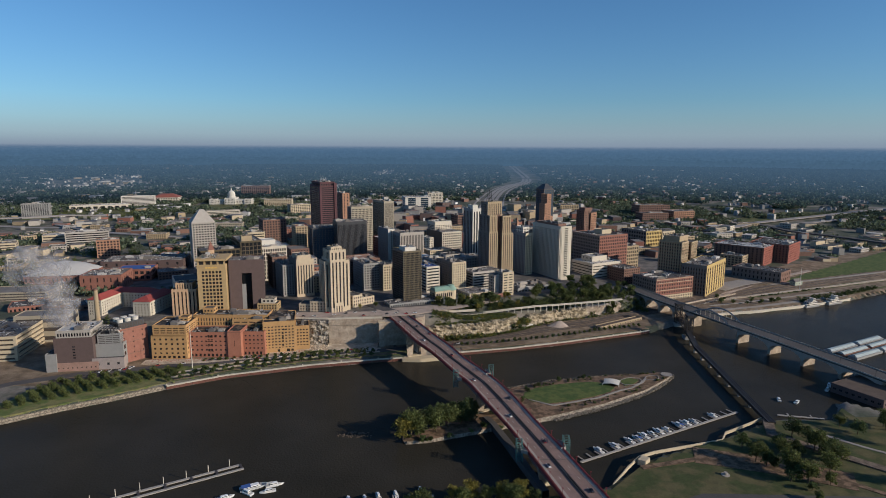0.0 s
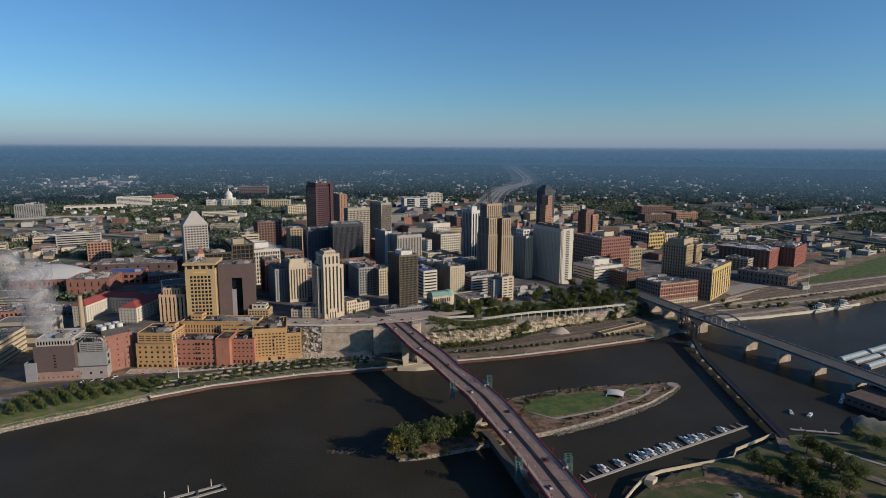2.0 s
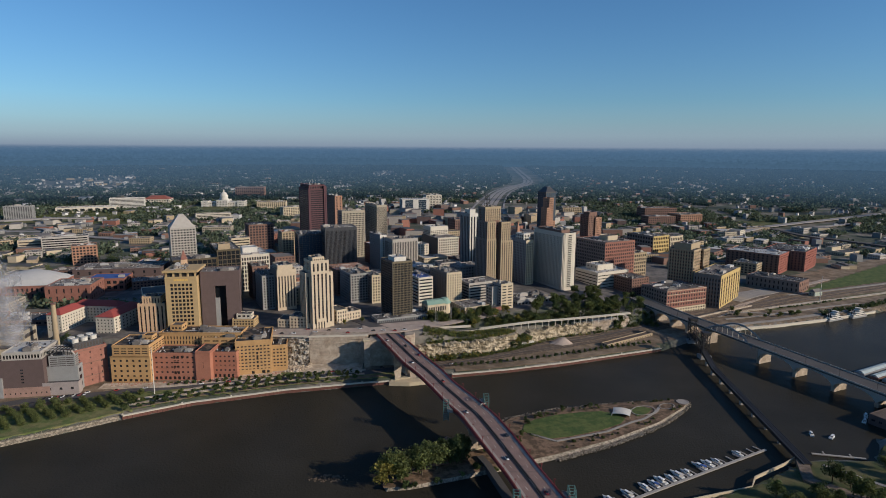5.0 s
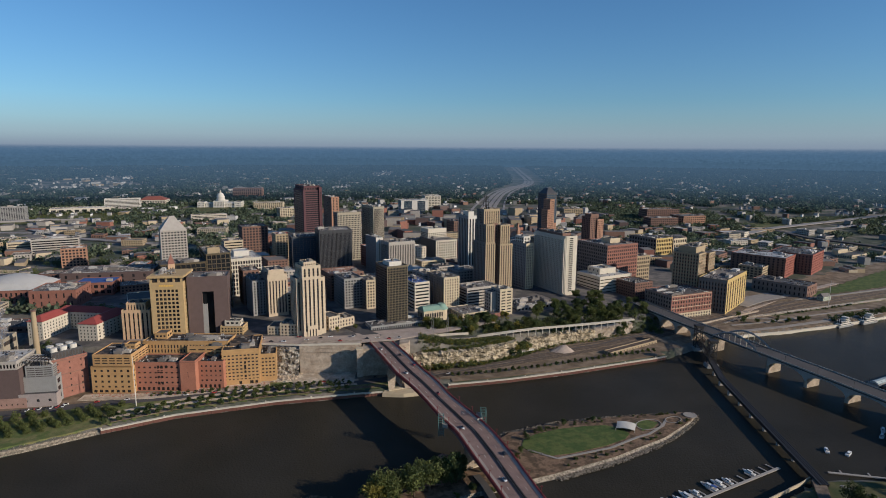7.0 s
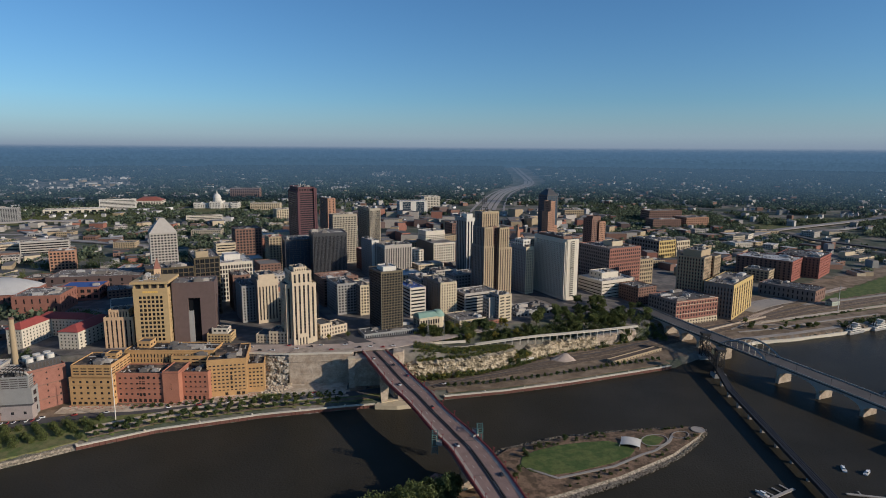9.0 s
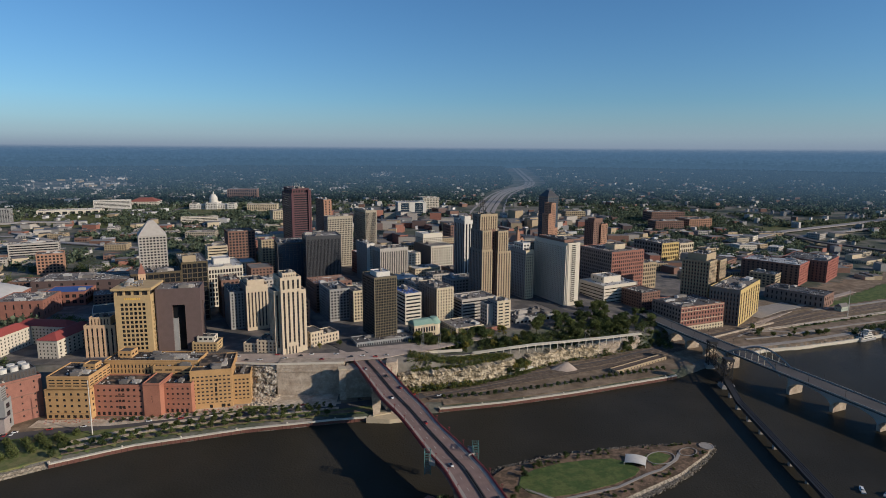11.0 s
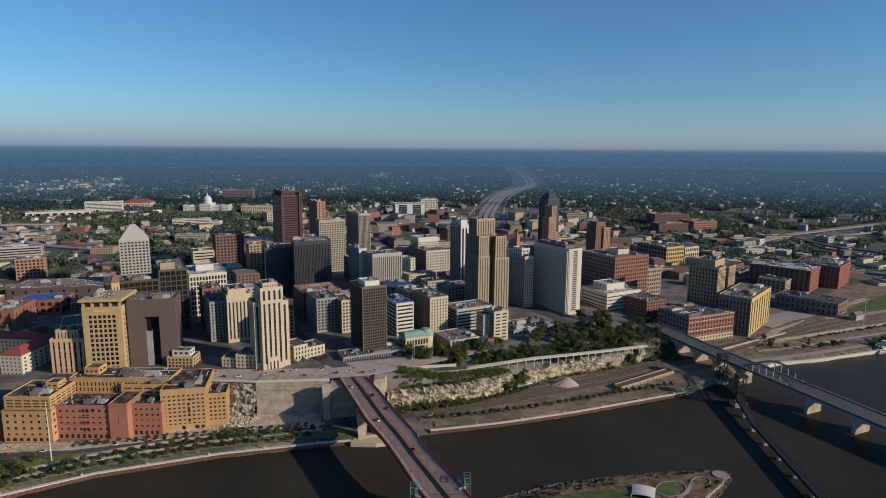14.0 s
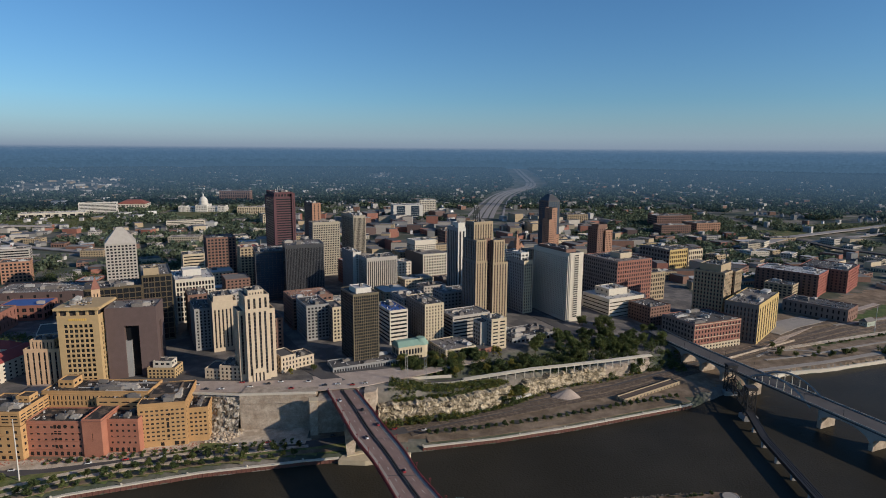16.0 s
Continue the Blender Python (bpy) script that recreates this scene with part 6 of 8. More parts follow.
# docks
def dock(name, a, b, width, label, fingers=0, reach=7.0, posts=0, z=0.7):
    d = thing(name, label, "dock")
    A, B = Vector((*a, z)), Vector((*b, z))
    q = Shape()
    q.bar(A, B, width, 0.6)
    part("walkway", q, "dock", d)
    u = (B - A).normalized()
    side = Vector((-u.y, u.x, 0))
    for i in range(fingers):
        p = A.lerp(B, (i + 0.5) / fingers)
        q = Shape()
        q.bar(p, p + side * reach, 0.9, 0.5)
        part("finger", q, "dock", d)
    for i in range(posts):
        p = A.lerp(B, (i + 0.5) / posts)
        q = Shape()
        q.tube([p + side * width * 0.6 + Vector((0, 0, -3)), p + side * width * 0.6 + Vector((0, 0, 5.5))], 0.28)
        part("post", q, "white", d)
    return d


dock("marina_dock", (110, 406), (268, 490), 2.2, "long floating marina dock with finger piers", 22, 8)
dock("barge_dock", (-225, 352), (-138, 404), 2.2, "long pale floating dock with mooring posts", 0, 0, 7)
dock("barge_dock", (-222, 346), (-134, 399), 2.2, "long pale floating dock with mooring posts", 0, 0, 0)
q = Shape()
for i in range(7):
    p = Vector((-222, 350, 0.8)).lerp(Vector((-137, 402, 0.8)), i / 6)
    q.bar(p + Vector((-1.6, 2.8, 0)), p + Vector((1.6, -2.8, 0)), 1.6, 0.7)
tagged(part("dock_cross_beams", q, "spandrel"), "dark cross beams of the floating dock", "dock", kind="stuff")
dock("boat_dock", (-60, 352), (2, 364), 1.6, "small floating dock beside the trees", 6, 6)
dock("slip_dock", (300, 484), (336, 476), 2.0, "small pale landing dock", 2, 5)


def boat(x, y, ang, length, kind=0, label="white motor boat moored at the dock", group="moored boats"):
    """A motor boat: hull, deck, cabin, windscreen and canopy."""
    b = thing("boat", label, "boat", pose(x, y, 0.1, 0, 0, ang), group)
    w = length * 0.30
    out = [(0, -w / 2), (length * 0.62, -w / 2), (length * 0.86, -w * 0.27), (length, 0), (length * 0.86, w * 0.27), (length * 0.62, w / 2), (0, w / 2)]
    low = [(a * 0.94 + 0.02 * length, c * 0.78) for a, c in out]
    q = Shape()
    q.prism(low, -0.4, 1.0, 0, top=out)
    part("hull", q, "boat", b)
    q = Shape()
    q.prism([(a * 0.9 + 0.04 * length, c * 0.8) for a, c in out], 0.98, 1.12)
    part("deck", q, "dock" if kind % 2 else "white_clean", b)
    q = Shape()
    base = [(length * 0.25, -w * 0.33), (length * 0.68, -w * 0.30), (length * 0.68, w * 0.30), (length * 0.25, w * 0.33)]
    q.prism(base, 1.1, 2.2 + 0.3 * (kind % 3), 0, top=[(a - (0.06 * length if a > length / 2 else 0), c * 0.85) for a, c in base])
    cabin = part("cabin", q, "boat", b)
    q = Shape()
    q.prism([(length * 0.64, -w * 0.26), (length * 0.66, -w * 0.26), (length * 0.66, w * 0.26), (length * 0.64, w * 0.26)], 1.5, 2.0)
    q.prism([(length * 0.24, -w * 0.335), (length * 0.6, -w * 0.335), (length * 0.6, w * 0.335), (length * 0.24, w * 0.335)], 1.55, 1.95)
    part("windscreen", q, "glass", cabin)
    if kind % 3 == 1:
        q = Shape()
        q.box(length * 0.05, -w * 0.36, 2.5, length * 0.36, w * 0.36, 2.62)
        for c in (-w * 0.33, w * 0.33):
            q.bar((length * 0.08, c, 1), (length * 0.08, c, 2.55), 0.08, 0.08)
        part("canopy", q, "blue_roof" if kind % 2 else "white_clean", b)
    return b


rnd = random.Random(11)
ux, uy = (268 - 110) / 179.0, (490 - 406) / 179.0
for i in range(20):
    if i in (0, 1, 3, 5, 12, 16, 17, 19):
        continue
    t = (i + 0.95) / 22 * 179
    boat(110 + ux * t - uy * 2, 406 + uy * t + ux * 2, 118 + rnd.uniform(-4, 4), rnd.uniform(9.5, 13.0), i)
for x, y, a, l, k in ((-140, 360, 30, 12, 0), (-128, 371, 28, 20, 1), (-118, 366, 150, 12, 2), (-112, 376, 20, 12, 4), (-104, 372, 200, 11, 0), (-52, 356, 110, 9, 1), (-42, 358, 108, 8, 3), (-33, 360, 112, 9, 5), (-22, 362, 105, 9, 0), (-6, 366, 100, 9, 2)):
    boat(x, y, a, l, k, "white cabin boat moored off the floating dock", "river boats")
for x, y in ((318, 512), (330, 508), (377, 536), (386, 546)):
    boat(x, y, 30 + x % 40, 10, int(x), "small white boat by the landing", "landing boats")


def towboat(x, y, ang, l):
    b = thing("towboat", "white river towboat with stacked decks", "boat", pose(x, y, 0, 0, 0, ang), "towboats")
    w = l * 0.28
    q = Shape()
    q.prism([(0, -w / 2), (l * 0.9, -w / 2), (l, -w * 0.35), (l, w * 0.35), (l * 0.9, w / 2), (0, w / 2)], -0.5, 2.0)
    part("hull", q, "grey", b)
    for i, (a, c, z) in enumerate(((0.08, 0.82, 2.0), (0.22, 0.74, 4.8), (0.42, 0.66, 7.4), (0.50, 0.62, 9.8))):
        q = Shape()
        q.prism([(l * a, -w * 0.4), (l * c, -w * 0.4), (l * c, w * 0.4), (l * a, w * 0.4)], z, z + 2.6)
        q.prism([(l * a - 0.4, -w * 0.45), (l * c + 0.4, -w * 0.45), (l * c + 0.4, w * 0.45), (l * a - 0.4, w * 0.45)], z + 2.55, z + 2.8)
        part("deck_house", q, "white_clean", b)
        q = Shape()
        q.prism([(l * a + 0.3, -w * 0.41), (l * c - 0.3, -w * 0.41), (l * c - 0.3, w * 0.41), (l * a + 0.3, w * 0.41)], z + 1.1, z + 1.9)
        part("window_band", q, "glass", b)
    for c in (-1.5, 1.5):
        q = Shape()
        q.tube([(l * 0.2, c, 4), (l * 0.2, c, 11)], 0.5)
        part("funnel", q, "steel_dark", b)


towboat(543, 842, 24, 32)
towboat(586, 858, 24, 34)
for i in range(3):
    for j in range(2):
        x, y = 452 + i * 7.0 + j * 50, 641 - i * 10.5 + j * 26
        b = thing("barge", "long covered river barge with pale lids", "barge", pose(x, y, 0, 0, 0, 27.5), "moored barges")
        q = Shape()
        q.prism([(0, 0), (52, 0), (54, 5), (52, 10), (0, 10)], -1, 2.6)
        part("hull", q, "brick_brown" if i == 1 else "grey", b)
        for k in range(6):
            q = Shape()
            q.prism([(1.5 + k * 8.2, 1), (9.3 + k * 8.2, 1), (9.3 + k * 8.2, 9), (1.5 + k * 8.2, 9)], 2.6, 4.4, 0, top=[(1.5 + k * 8.2, 3.5), (9.3 + k * 8.2, 3.5), (9.3 + k * 8.2, 6.5), (1.5 + k * 8.2, 6.5)])
            part("lid", q, "barge", b)
h = thing("river_warehouse", "flat dark-roofed warehouse on the south shore", "warehouse", pose(401, 495, 0, 0, 0, 26))
place(401, 495, 26, 84, 46)
block(h, 0, 0, 84, 46, -4, 9, "brown", (14, 1), (8, 1), fx=0.5, fz=0.35, lo=5.5, hi=2, roof_mat="brown_felt", keep=14, units=0, parapet=0.4)
tower("loading_dock", "long low tan loading dock beside the rail tracks", 210, 718, 32.9, 80, 9, 8.6, "buff", (16, 1), (2, 1), fx=0.4, fz=0.5, lo=1.5, hi=0.8, keep=16, units=0, z0=3, roof_mat="brown_felt", category="loading dock", glass_mat="spandrel")
h = thing("track_hut", "small pale green gabled hut beside the tracks", "hut", pose(598, 955, 0, 0, 0, 25))
place(598, 955, 25, 18, 10)
block(h, 0, 0, 18, 10, 4, 13, "hut_paint", (4, 1), (2, 1), fx=0.3, fz=0.35, lo=4, hi=2, keep=4, lid=False)
q = Shape()
q.prism([(-0.6, -0.6), (18.6, -0.6), (18.6, 10.6), (-0.6, 10.6)], 12.9, 17, top=[(0.5, 4.9), (17.5, 4.9), (17.5, 5.1), (0.5, 5.1)])
part("gable_roof", q, "roof_grey", h)
h = thing("truck", "white articulated lorry parked in the yard", "truck", pose(106, 716, 5.2, 0, 0, 32))
q = Shape()
q.box(6, -1.3, 1.1, 24, 1.3, 4.0)
part("trailer", q, "white_clean", h)
q = Shape()
q.prism([(0, -1.25), (4.6, -1.25), (4.6, 1.25), (0, 1.25)], 0.6, 3.2, 0, top=[(1.2, -1.2), (4.6, -1.2), (4.6, 1.2), (1.2, 1.2)])
part("cab", q, "white_clean", h)
for x in (1.5, 4.5, 8, 19.5, 21.5):
    q = Shape()
    q.tube([(x, -1.35, 0.5), (x, 1.35, 0.5)], 0.5, sides=10)
    part("wheel", q, "steel_dark", h)
for x, y, top in ((-244, 585, 50), (590, 930, 44)):
    h = thing("tall_mast", "slim pale steel mast", "mast")
    q = Shape()
    q.tube([(x, y, 3), (x, y, top)], 0.5, r2=0.25, sides=8)
    part("pole", q, "white_clean", h)
for x, y, top in ((14, 694, 62), (30, 702, 58)):
    h = thing("lattice_mast", "thin grey lattice mast on the bluff", "mast")
    q = Shape()
    z0 = ground(x, y) - 1
    for a, b in ((-1.5, -1.5), (1.5, -1.5), (1.5, 1.5), (-1.5, 1.5)):
        q.bar((x + a, y + b, z0), (x + a * 0.3, y + b * 0.3, top), 0.16, 0.16)
    for k in range(9):
        t = k / 9
        z, r = z0 + (top - z0) * t, 1.5 * (1 - 0.7 * t)
        q.bar((x - r, y - r, z), (x + r, y - r, z + 2.5), 0.1, 0.1)
        q.bar((x + r, y - r, z), (x - r, y - r, z + 2.5), 0.1, 0.1)
    part("lattice", q, "grey", h)

# ---- vehicles ----
def car_model(color, name="car", label="small parked car"):
    m = mat("car_paint_" + name, color, rough=0.3, spec=0.6, spread=0.03, bump=0)
    c = thing("car", label, "car", pose(0, 0, -40), "cars")
    q = Shape()
    q.prism([(-2.2, -0.9), (2.2, -0.9), (2.2, 0.9), (-2.2, 0.9)], 0.35, 0.95, 0, top=[(-2.1, -0.85), (2.1, -0.85), (2.1, 0.85), (-2.1, 0.85)])
    part("body", q, m, c)
    q = Shape()
    q.prism([(-1.6, -0.8), (1.1, -0.8), (1.1, 0.8), (-1.6, 0.8)], 0.95, 1.5, 0, top=[(-1.1, -0.68), (0.5, -0.68), (0.5, 0.68), (-1.1, 0.68)])
    part("cabin", q, "glass", c)
    for x in (-1.35, 1.35):
        q = Shape()
        q.tube([(x, -0.92, 0.33), (x, 0.92, 0.33)], 0.33, sides=8)
        part("wheel_pair", q, "steel_dark", c)
    return c


models = [car_model((0.6, 0.6, 0.6), "silver", "silver car on the roadway"), car_model((0.03, 0.03, 0.035), "black", "black car on the roadway"), car_model((0.75, 0.75, 0.73), "white", "white car on the roadway"), car_model((0.35, 0.03, 0.03), "red", "red car on the roadway")]
spots = []
for y, t in ((655, 0.2), (640, 0.7), (600, 0.3), (560, 0.62), (505, 0.25), (470, 0.8), (440, 0.33), (402, 0.66), (372, 0.22), (345, 0.75), (330, 0.35), (618, 0.85)):
    p, q = across(y, t), across(y - 5, t)
    spots.append((p, math.degrees(math.atan2(q[1] - p[1], q[0] - p[0]))))
for i in range(22):
    x = -250 + 11.5 * i + rnd.uniform(-3, 3)
    if x > -10:
        break
    y = lerp(x, [-300, -160, -62, -30], [676, 680, 682, 690]) + rnd.choice([-7, -3, 3, 7])
    spots.append(((x, y, max(ground(x, y), ground(x, y + 6)) + 0.9), rnd.choice([2, 182])))
for i in range(16):
    x = -330 + 24 * i
    spots.append(((x, lerp(x, [-390, -330, -200, -60, 20], [560, 584, 612, 644, 664]) + rnd.choice([-2.5, 2.5]), 5.6), 14))
for i in range(14):   # parked beside the power house and on the works lot
    x, y = (-336 + i * 4.2, 573 + i * 1.5) if i < 8 else (-180 + (i - 8) * 5.5, 640 + (i - 8) * 0.8)
    spots.append(((x, y, ground(x, y) + 0.35), 100 + rnd.uniform(-6, 6)))
for i, (p, a) in enumerate(spots):
    if i < 4:
        models[i].matrix_basis = pose(p[0], p[1], p[2] + 0.05, 0, 0, a)
    else:
        copy_thing(models[i % 4], pose(p[0], p[1], p[2] + 0.05, 0, 0, a))

# ---- trees ----
def cards(name, centres, spread, count, size, mats, flat=0.6, seed=2):
    """Many small leaf cards gathered round centres, as one mesh; spread: (x, y, z) reach of each."""
    rng = np.random.default_rng(seed)
    n = len(centres) * count
    c = np.repeat(np.asarray(centres, float), count, 0)
    sp = np.repeat(np.asarray(spread, float), count, 0)
    d = rng.normal(size=(n, 3))
    d /= np.linalg.norm(d, axis=1)[:, None]
    c = c + d * sp * (rng.random((n, 1)) ** 0.45)
    u = rng.normal(size=(n, 3))
    u /= np.linalg.norm(u, axis=1)[:, None]
    v = np.cross(u, rng.normal(size=(n, 3)))
    v /= np.linalg.norm(v, axis=1)[:, None]
    sz = (np.repeat(np.asarray(size, float), count) if np.ndim(size) else size) * rng.uniform(0.6, 1.3, n)
    u, v = u * sz[:, None], v * (sz * flat)[:, None]
    verts = np.stack([c - u, c + v, c + u, c - v], 1).reshape(-1, 3)
    me = bpy.data.meshes.new(name)
    me.vertices.add(4 * n)
    me.vertices.foreach_set("co", verts.ravel())
    me.loops.add(4 * n)
    me.loops.foreach_set("vertex_index", np.arange(4 * n))
    me.polygons.add(n)
    me.polygons.foreach_set("loop_start", np.arange(n) * 4)
    me.materials.append(M[mats])
    me.update()
    me.validate()
    return me


def tree_model(kind, height, wide, leaf, seed, clumps=13, label="leafy green tree", leaves=34, card=0.75):
    rnd = random.Random(seed)
    t = thing(kind, label, "tree" if kind == "tree" else "shrub", pose(0, 0, -60), "trees" if kind == "tree" else "shrubs")
    q = Shape()
    q.tube([(0, 0, -0.6), (0.1, 0, height * 0.3), (0.2, 0.1, height * 0.75)], height * 0.03, r2=height * 0.008, sides=7)
    centres, spread = [], []
    for i in range(clumps):
        a, r, z = rnd.uniform(0, 6.28), wide * 0.5 * rnd.uniform(0.15, 0.8), height * rnd.uniform(0.34, 0.9)
        r *= 1.15 - abs(z / height - 0.5)
        p = (r * math.cos(a), r * math.sin(a), z)
        centres.append(p)
        k = wide * rnd.uniform(0.16, 0.26)
        spread.append((k, k, k * 0.8))
        if i < 7:
            q.tube([(0.1, 0, height * rnd.uniform(0.2, 0.4)), (p[0] * 0.5, p[1] * 0.5, z * 0.75), p], height * 0.012, r2=height * 0.004, sides=5)
    part("trunk", q, "bark", t)
    part("crown", cards("crown", centres, spread, leaves, card, leaf, seed=seed), None, t)
    return t


T_BIG = [tree_model("tree", 18, 17, "leaf", 1, 22, "tall spreading green cottonwood", 70, 0.75), tree_model("tree", 16, 14, "leaf_dark", 2, 20, "tall dense dark green tree", 64, 0.75), tree_model("tree", 17, 15, "leaf_yellow", 3, 20, "tall tree with yellowing leaves", 64, 0.75)]
T_MID = [tree_model("tree", 10, 9, "leaf", 4, 18, "round leafy green tree", 80, 0.48), tree_model("tree", 9, 8.5, "leaf_dark", 5, 18, "dense dark green tree", 80, 0.48), tree_model("tree", 9, 7, "leaf_yellow", 6, 12, "small tree turning yellow", 40, 0.6)]
T_SMALL = [tree_model("tree", 5.5, 5.0, "leaf", 7, 12, "young planted green tree", 80, 0.34), tree_model("tree", 5.0, 5.0, "leaf_dark", 8, 12, "young dark planted tree", 80, 0.34)]
T_BUSH = [tree_model("shrub", 3.2, 4.6, "leaf_dark", 9, 9, "low dense dark shrub", 70, 0.32), tree_model("shrub", 3.0, 4.2, "leaf", 10, 9, "low leafy green shrub", 70, 0.32)]
USED = set()


def plant(model, x, y, scale=1.0, z=None):
    z = max(0.0, ground(x, y)) if z is None else z
    m = pose(x, y, z, 0, 0, rnd.uniform(0, 360)) @ Matrix.Diagonal((scale, scale, scale * rnd.uniform(0.88, 1.12), 1))
    if model.name not in USED:
        USED.add(model.name)
        model.matrix_basis = m
        return model
    t = copy_thing(model, pose(0, 0, 0))
    t.matrix_basis = m
    return t


def scatter(models, count, x0, x1, y0, y1, scale=(0.8, 1.2), test=None, z=None):
    made = 0
    for _ in range(count * 8):
        if made >= count:
            break
        x, y = rnd.uniform(x0, x1), rnd.uniform(y0, y1)
        if test and not test(x, y):
            continue
        plant(rnd.choice(models), x, y, rnd.uniform(*scale), z)
        made += 1


# cottonwoods on the island's west end
for x, y, k in ((-22, 440, 2), (-16, 446, 0), (-7, 452, 0), (1, 458, 0), (9, 464, 0), (18, 470, 1), (27, 474, 1), (36, 480, 1), (4, 450, 0), (14, 458, 0), (24, 463, 1), (33, 469, 1), (-10, 441, 0), (20, 478, 1)):
    plant(T_BIG[k], x, y, rnd.uniform(1.0, 1.25), 1.8)
for i in range(26):
    x, y = island_line(rnd.uniform(0.02, 0.36), rnd.choice([-0.9, -0.75, -0.5, 0.6, 0.8]))
    plant(rnd.choice(T_BUSH), x, y, rnd.uniform(0.9, 1.6), 1.4)
for x, y in ((52, 480), (60, 486), (78, 498), (82, 508), (90, 528), (102, 540), (124, 553), (150, 560)):
    plant(rnd.choice(T_MID[:2]), x, y, 0.6, 2.6)
for i in range(60):
    x, y = island_line(rnd.uniform(0.45, 0.95), rnd.choice([-0.72, -0.6, 0.62, 0.7, 0.78]))
    plant(rnd.choice(T_BUSH), x, y, rnd.uniform(0.35, 0.8), 2.6)
# south shore by the bridge
for x, y, k in ((14, 352, 2), (26, 356, 2), (36, 352, 0), (46, 356, 2), (58, 352, 2), (20, 344, 0), (52, 346, 0), (66, 348, 1), (-14, 346, 2), (-4, 340, 0)):
    plant(T_BIG[k], x, y, rnd.uniform(0.7, 0.95))
# park trees
scatter(T_BIG[:2], 16, 225, 300, 360, 440, (0.7, 1.0), lambda x, y: y < south(x) - 14)
scatter(T_BIG[:2], 22, 320, 470, 330, 480, (0.6, 0.95), lambda x, y: y < south(x) - 10 and free(x, y, 6))
scatter(T_MID[:2], 14, 210, 460, 300, 420, (0.7, 1.1))
# planted rows on the north bank
for row, step, models, k in ((7, 9.0, T_SMALL, 1.1), (17, 9.0, T_SMALL, 1.3)):
    x = -254.0
    while x < -62:
        plant(rnd.choice(models), x + rnd.uniform(-1, 1), north(x) + row + rnd.uniform(-1, 1), k * rnd.uniform(0.8, 1.2))
        x += step
bank = []
for row in range(7):
    x = -372.0 + row * 3
    while x < -252:
        k = rnd.uniform(5.6, 8.2)
        y = north(x) + 26 + row * 8.6 + rnd.uniform(-1.4, 1.4)
        if rnd.random() < 0.93 and y < lerp(x, [-398, -352, -305, -262], [545, 568, 581, 594]) - 9:
            bank.append((x + rnd.uniform(-1.2, 1.2), y, k))
        x += 8.4
me = cards("bank_thicket", [(x, y, ground(x, y) + k * 0.45) for x, y, k in bank], [(k * 0.52, k * 0.52, k * 0.46) for x, y, k in bank], 260, 0.62, "leaf", seed=12)
tagged(new("bank_thicket", me), "rows of dense green bushes on the river bank", "shrubs", kind="stuff")
x = -240.0
while x < -70:
    for k in (0, 4):
        plant(rnd.choice(T_BUSH), x + rnd.uniform(-1, 1), lerp(x, [-240, -70], [606, 640]) + k, rnd.uniform(0.7, 1.0))
    x += 7
for i in range(34):
    x = 34 + i * 6.9
    plant(rnd.choice(T_SMALL), x, north(x) + 15, rnd.uniform(0.8, 1.1))
# bluff top and foot
VIA_X, VIA_Y = [60, 103, 130, 163, 212, 256], [716, 727, 738, 750, 768, 786]
over_via = lambda x, y: free(x, y, 3) and not (56 < x < 258 and abs(y - lerp(x, VIA_X, VIA_Y)) < 6)
CLIFF_X, CLIFF_Y = [2, 53, 108, 132, 166, 205, 252], [674, 688, 718, 738, 760, 774, 796]
scatter(T_MID[:2] + T_MID, 30, 2, 62, 720, 744, (0.8, 1.25), over_via)
scatter(T_MID[:2] + T_MID, 24, 62, 140, 734, 768, (0.9, 1.4), over_via)
scatter(T_MID[:2], 38, 132, 250, 782, 836, (1.1, 1.6), over_via)
scatter(T_BIG[1:2], 9, 150, 240, 800, 840, (0.55, 0.7), over_via)
scatter(T_MID[:2], 18, 205, 300, 836, 900, (1.0, 1.5), over_via)
for x, y, k, f in ((106, 715, 2, 1.2), (112, 720, 0, 1.3), (118, 722, 2, 1.0), (121, 728, 0, 1.1), (100, 710, 1, 0.9), (108, 708, 1, 0.8)):
    plant(T_MID[k], x, y, f, 7)
slope = []
for i in range(1500):   # brush on the terrace above the cliff
    x = rnd.uniform(0, 250)
    lo, hi = lerp(x, CLIFF_X, CLIFF_Y) + 4, lerp(x, [0, 60] + VIA_X[1:], [700, 712] + [v - 3 for v in VIA_Y[1:]])
    if hi > lo:
        y = rnd.uniform(lo, hi)
        slope.append((x, y, max(ground(x, y), 21.5 if x < 104 else 14), rnd.uniform(1.6, 3.8)))
for i in range(480):   # brush at its foot
    x = rnd.uniform(-6, 130) if i < 400 else rnd.uniform(130, 250)
    y = lerp(x, CLIFF_X, CLIFF_Y) - rnd.uniform(2.0, 9.5)
    slope.append((x, y, max(5, ground(x, y)) + (rnd.uniform(0, 5) if x < 60 else rnd.uniform(0, 1.5)), rnd.uniform(1.5, 3.4)))
for mats, k in (("leaf", 0), ("leaf_dark", 1), ("leaf_yellow", 2)):
    some = [p for i, p in enumerate(slope) if (i * 7 % 10 < 5, 5 <= i * 7 % 10 < 8, i * 7 % 10 >= 8)[k]]
    me = cards("bluff_brush", [(x, y, z + h * 0.4) for x, y, z, h in some], [(h * 0.75, h * 0.75, h * 0.6) for x, y, z, h in some], 42, 0.5, mats, seed=40 + k)
    tagged(new("bluff_brush", me), "mixed green and yellow brush along the bluff", "shrubs", kind="stuff")
plant(T_MID[2], -88, 706, 0.8)
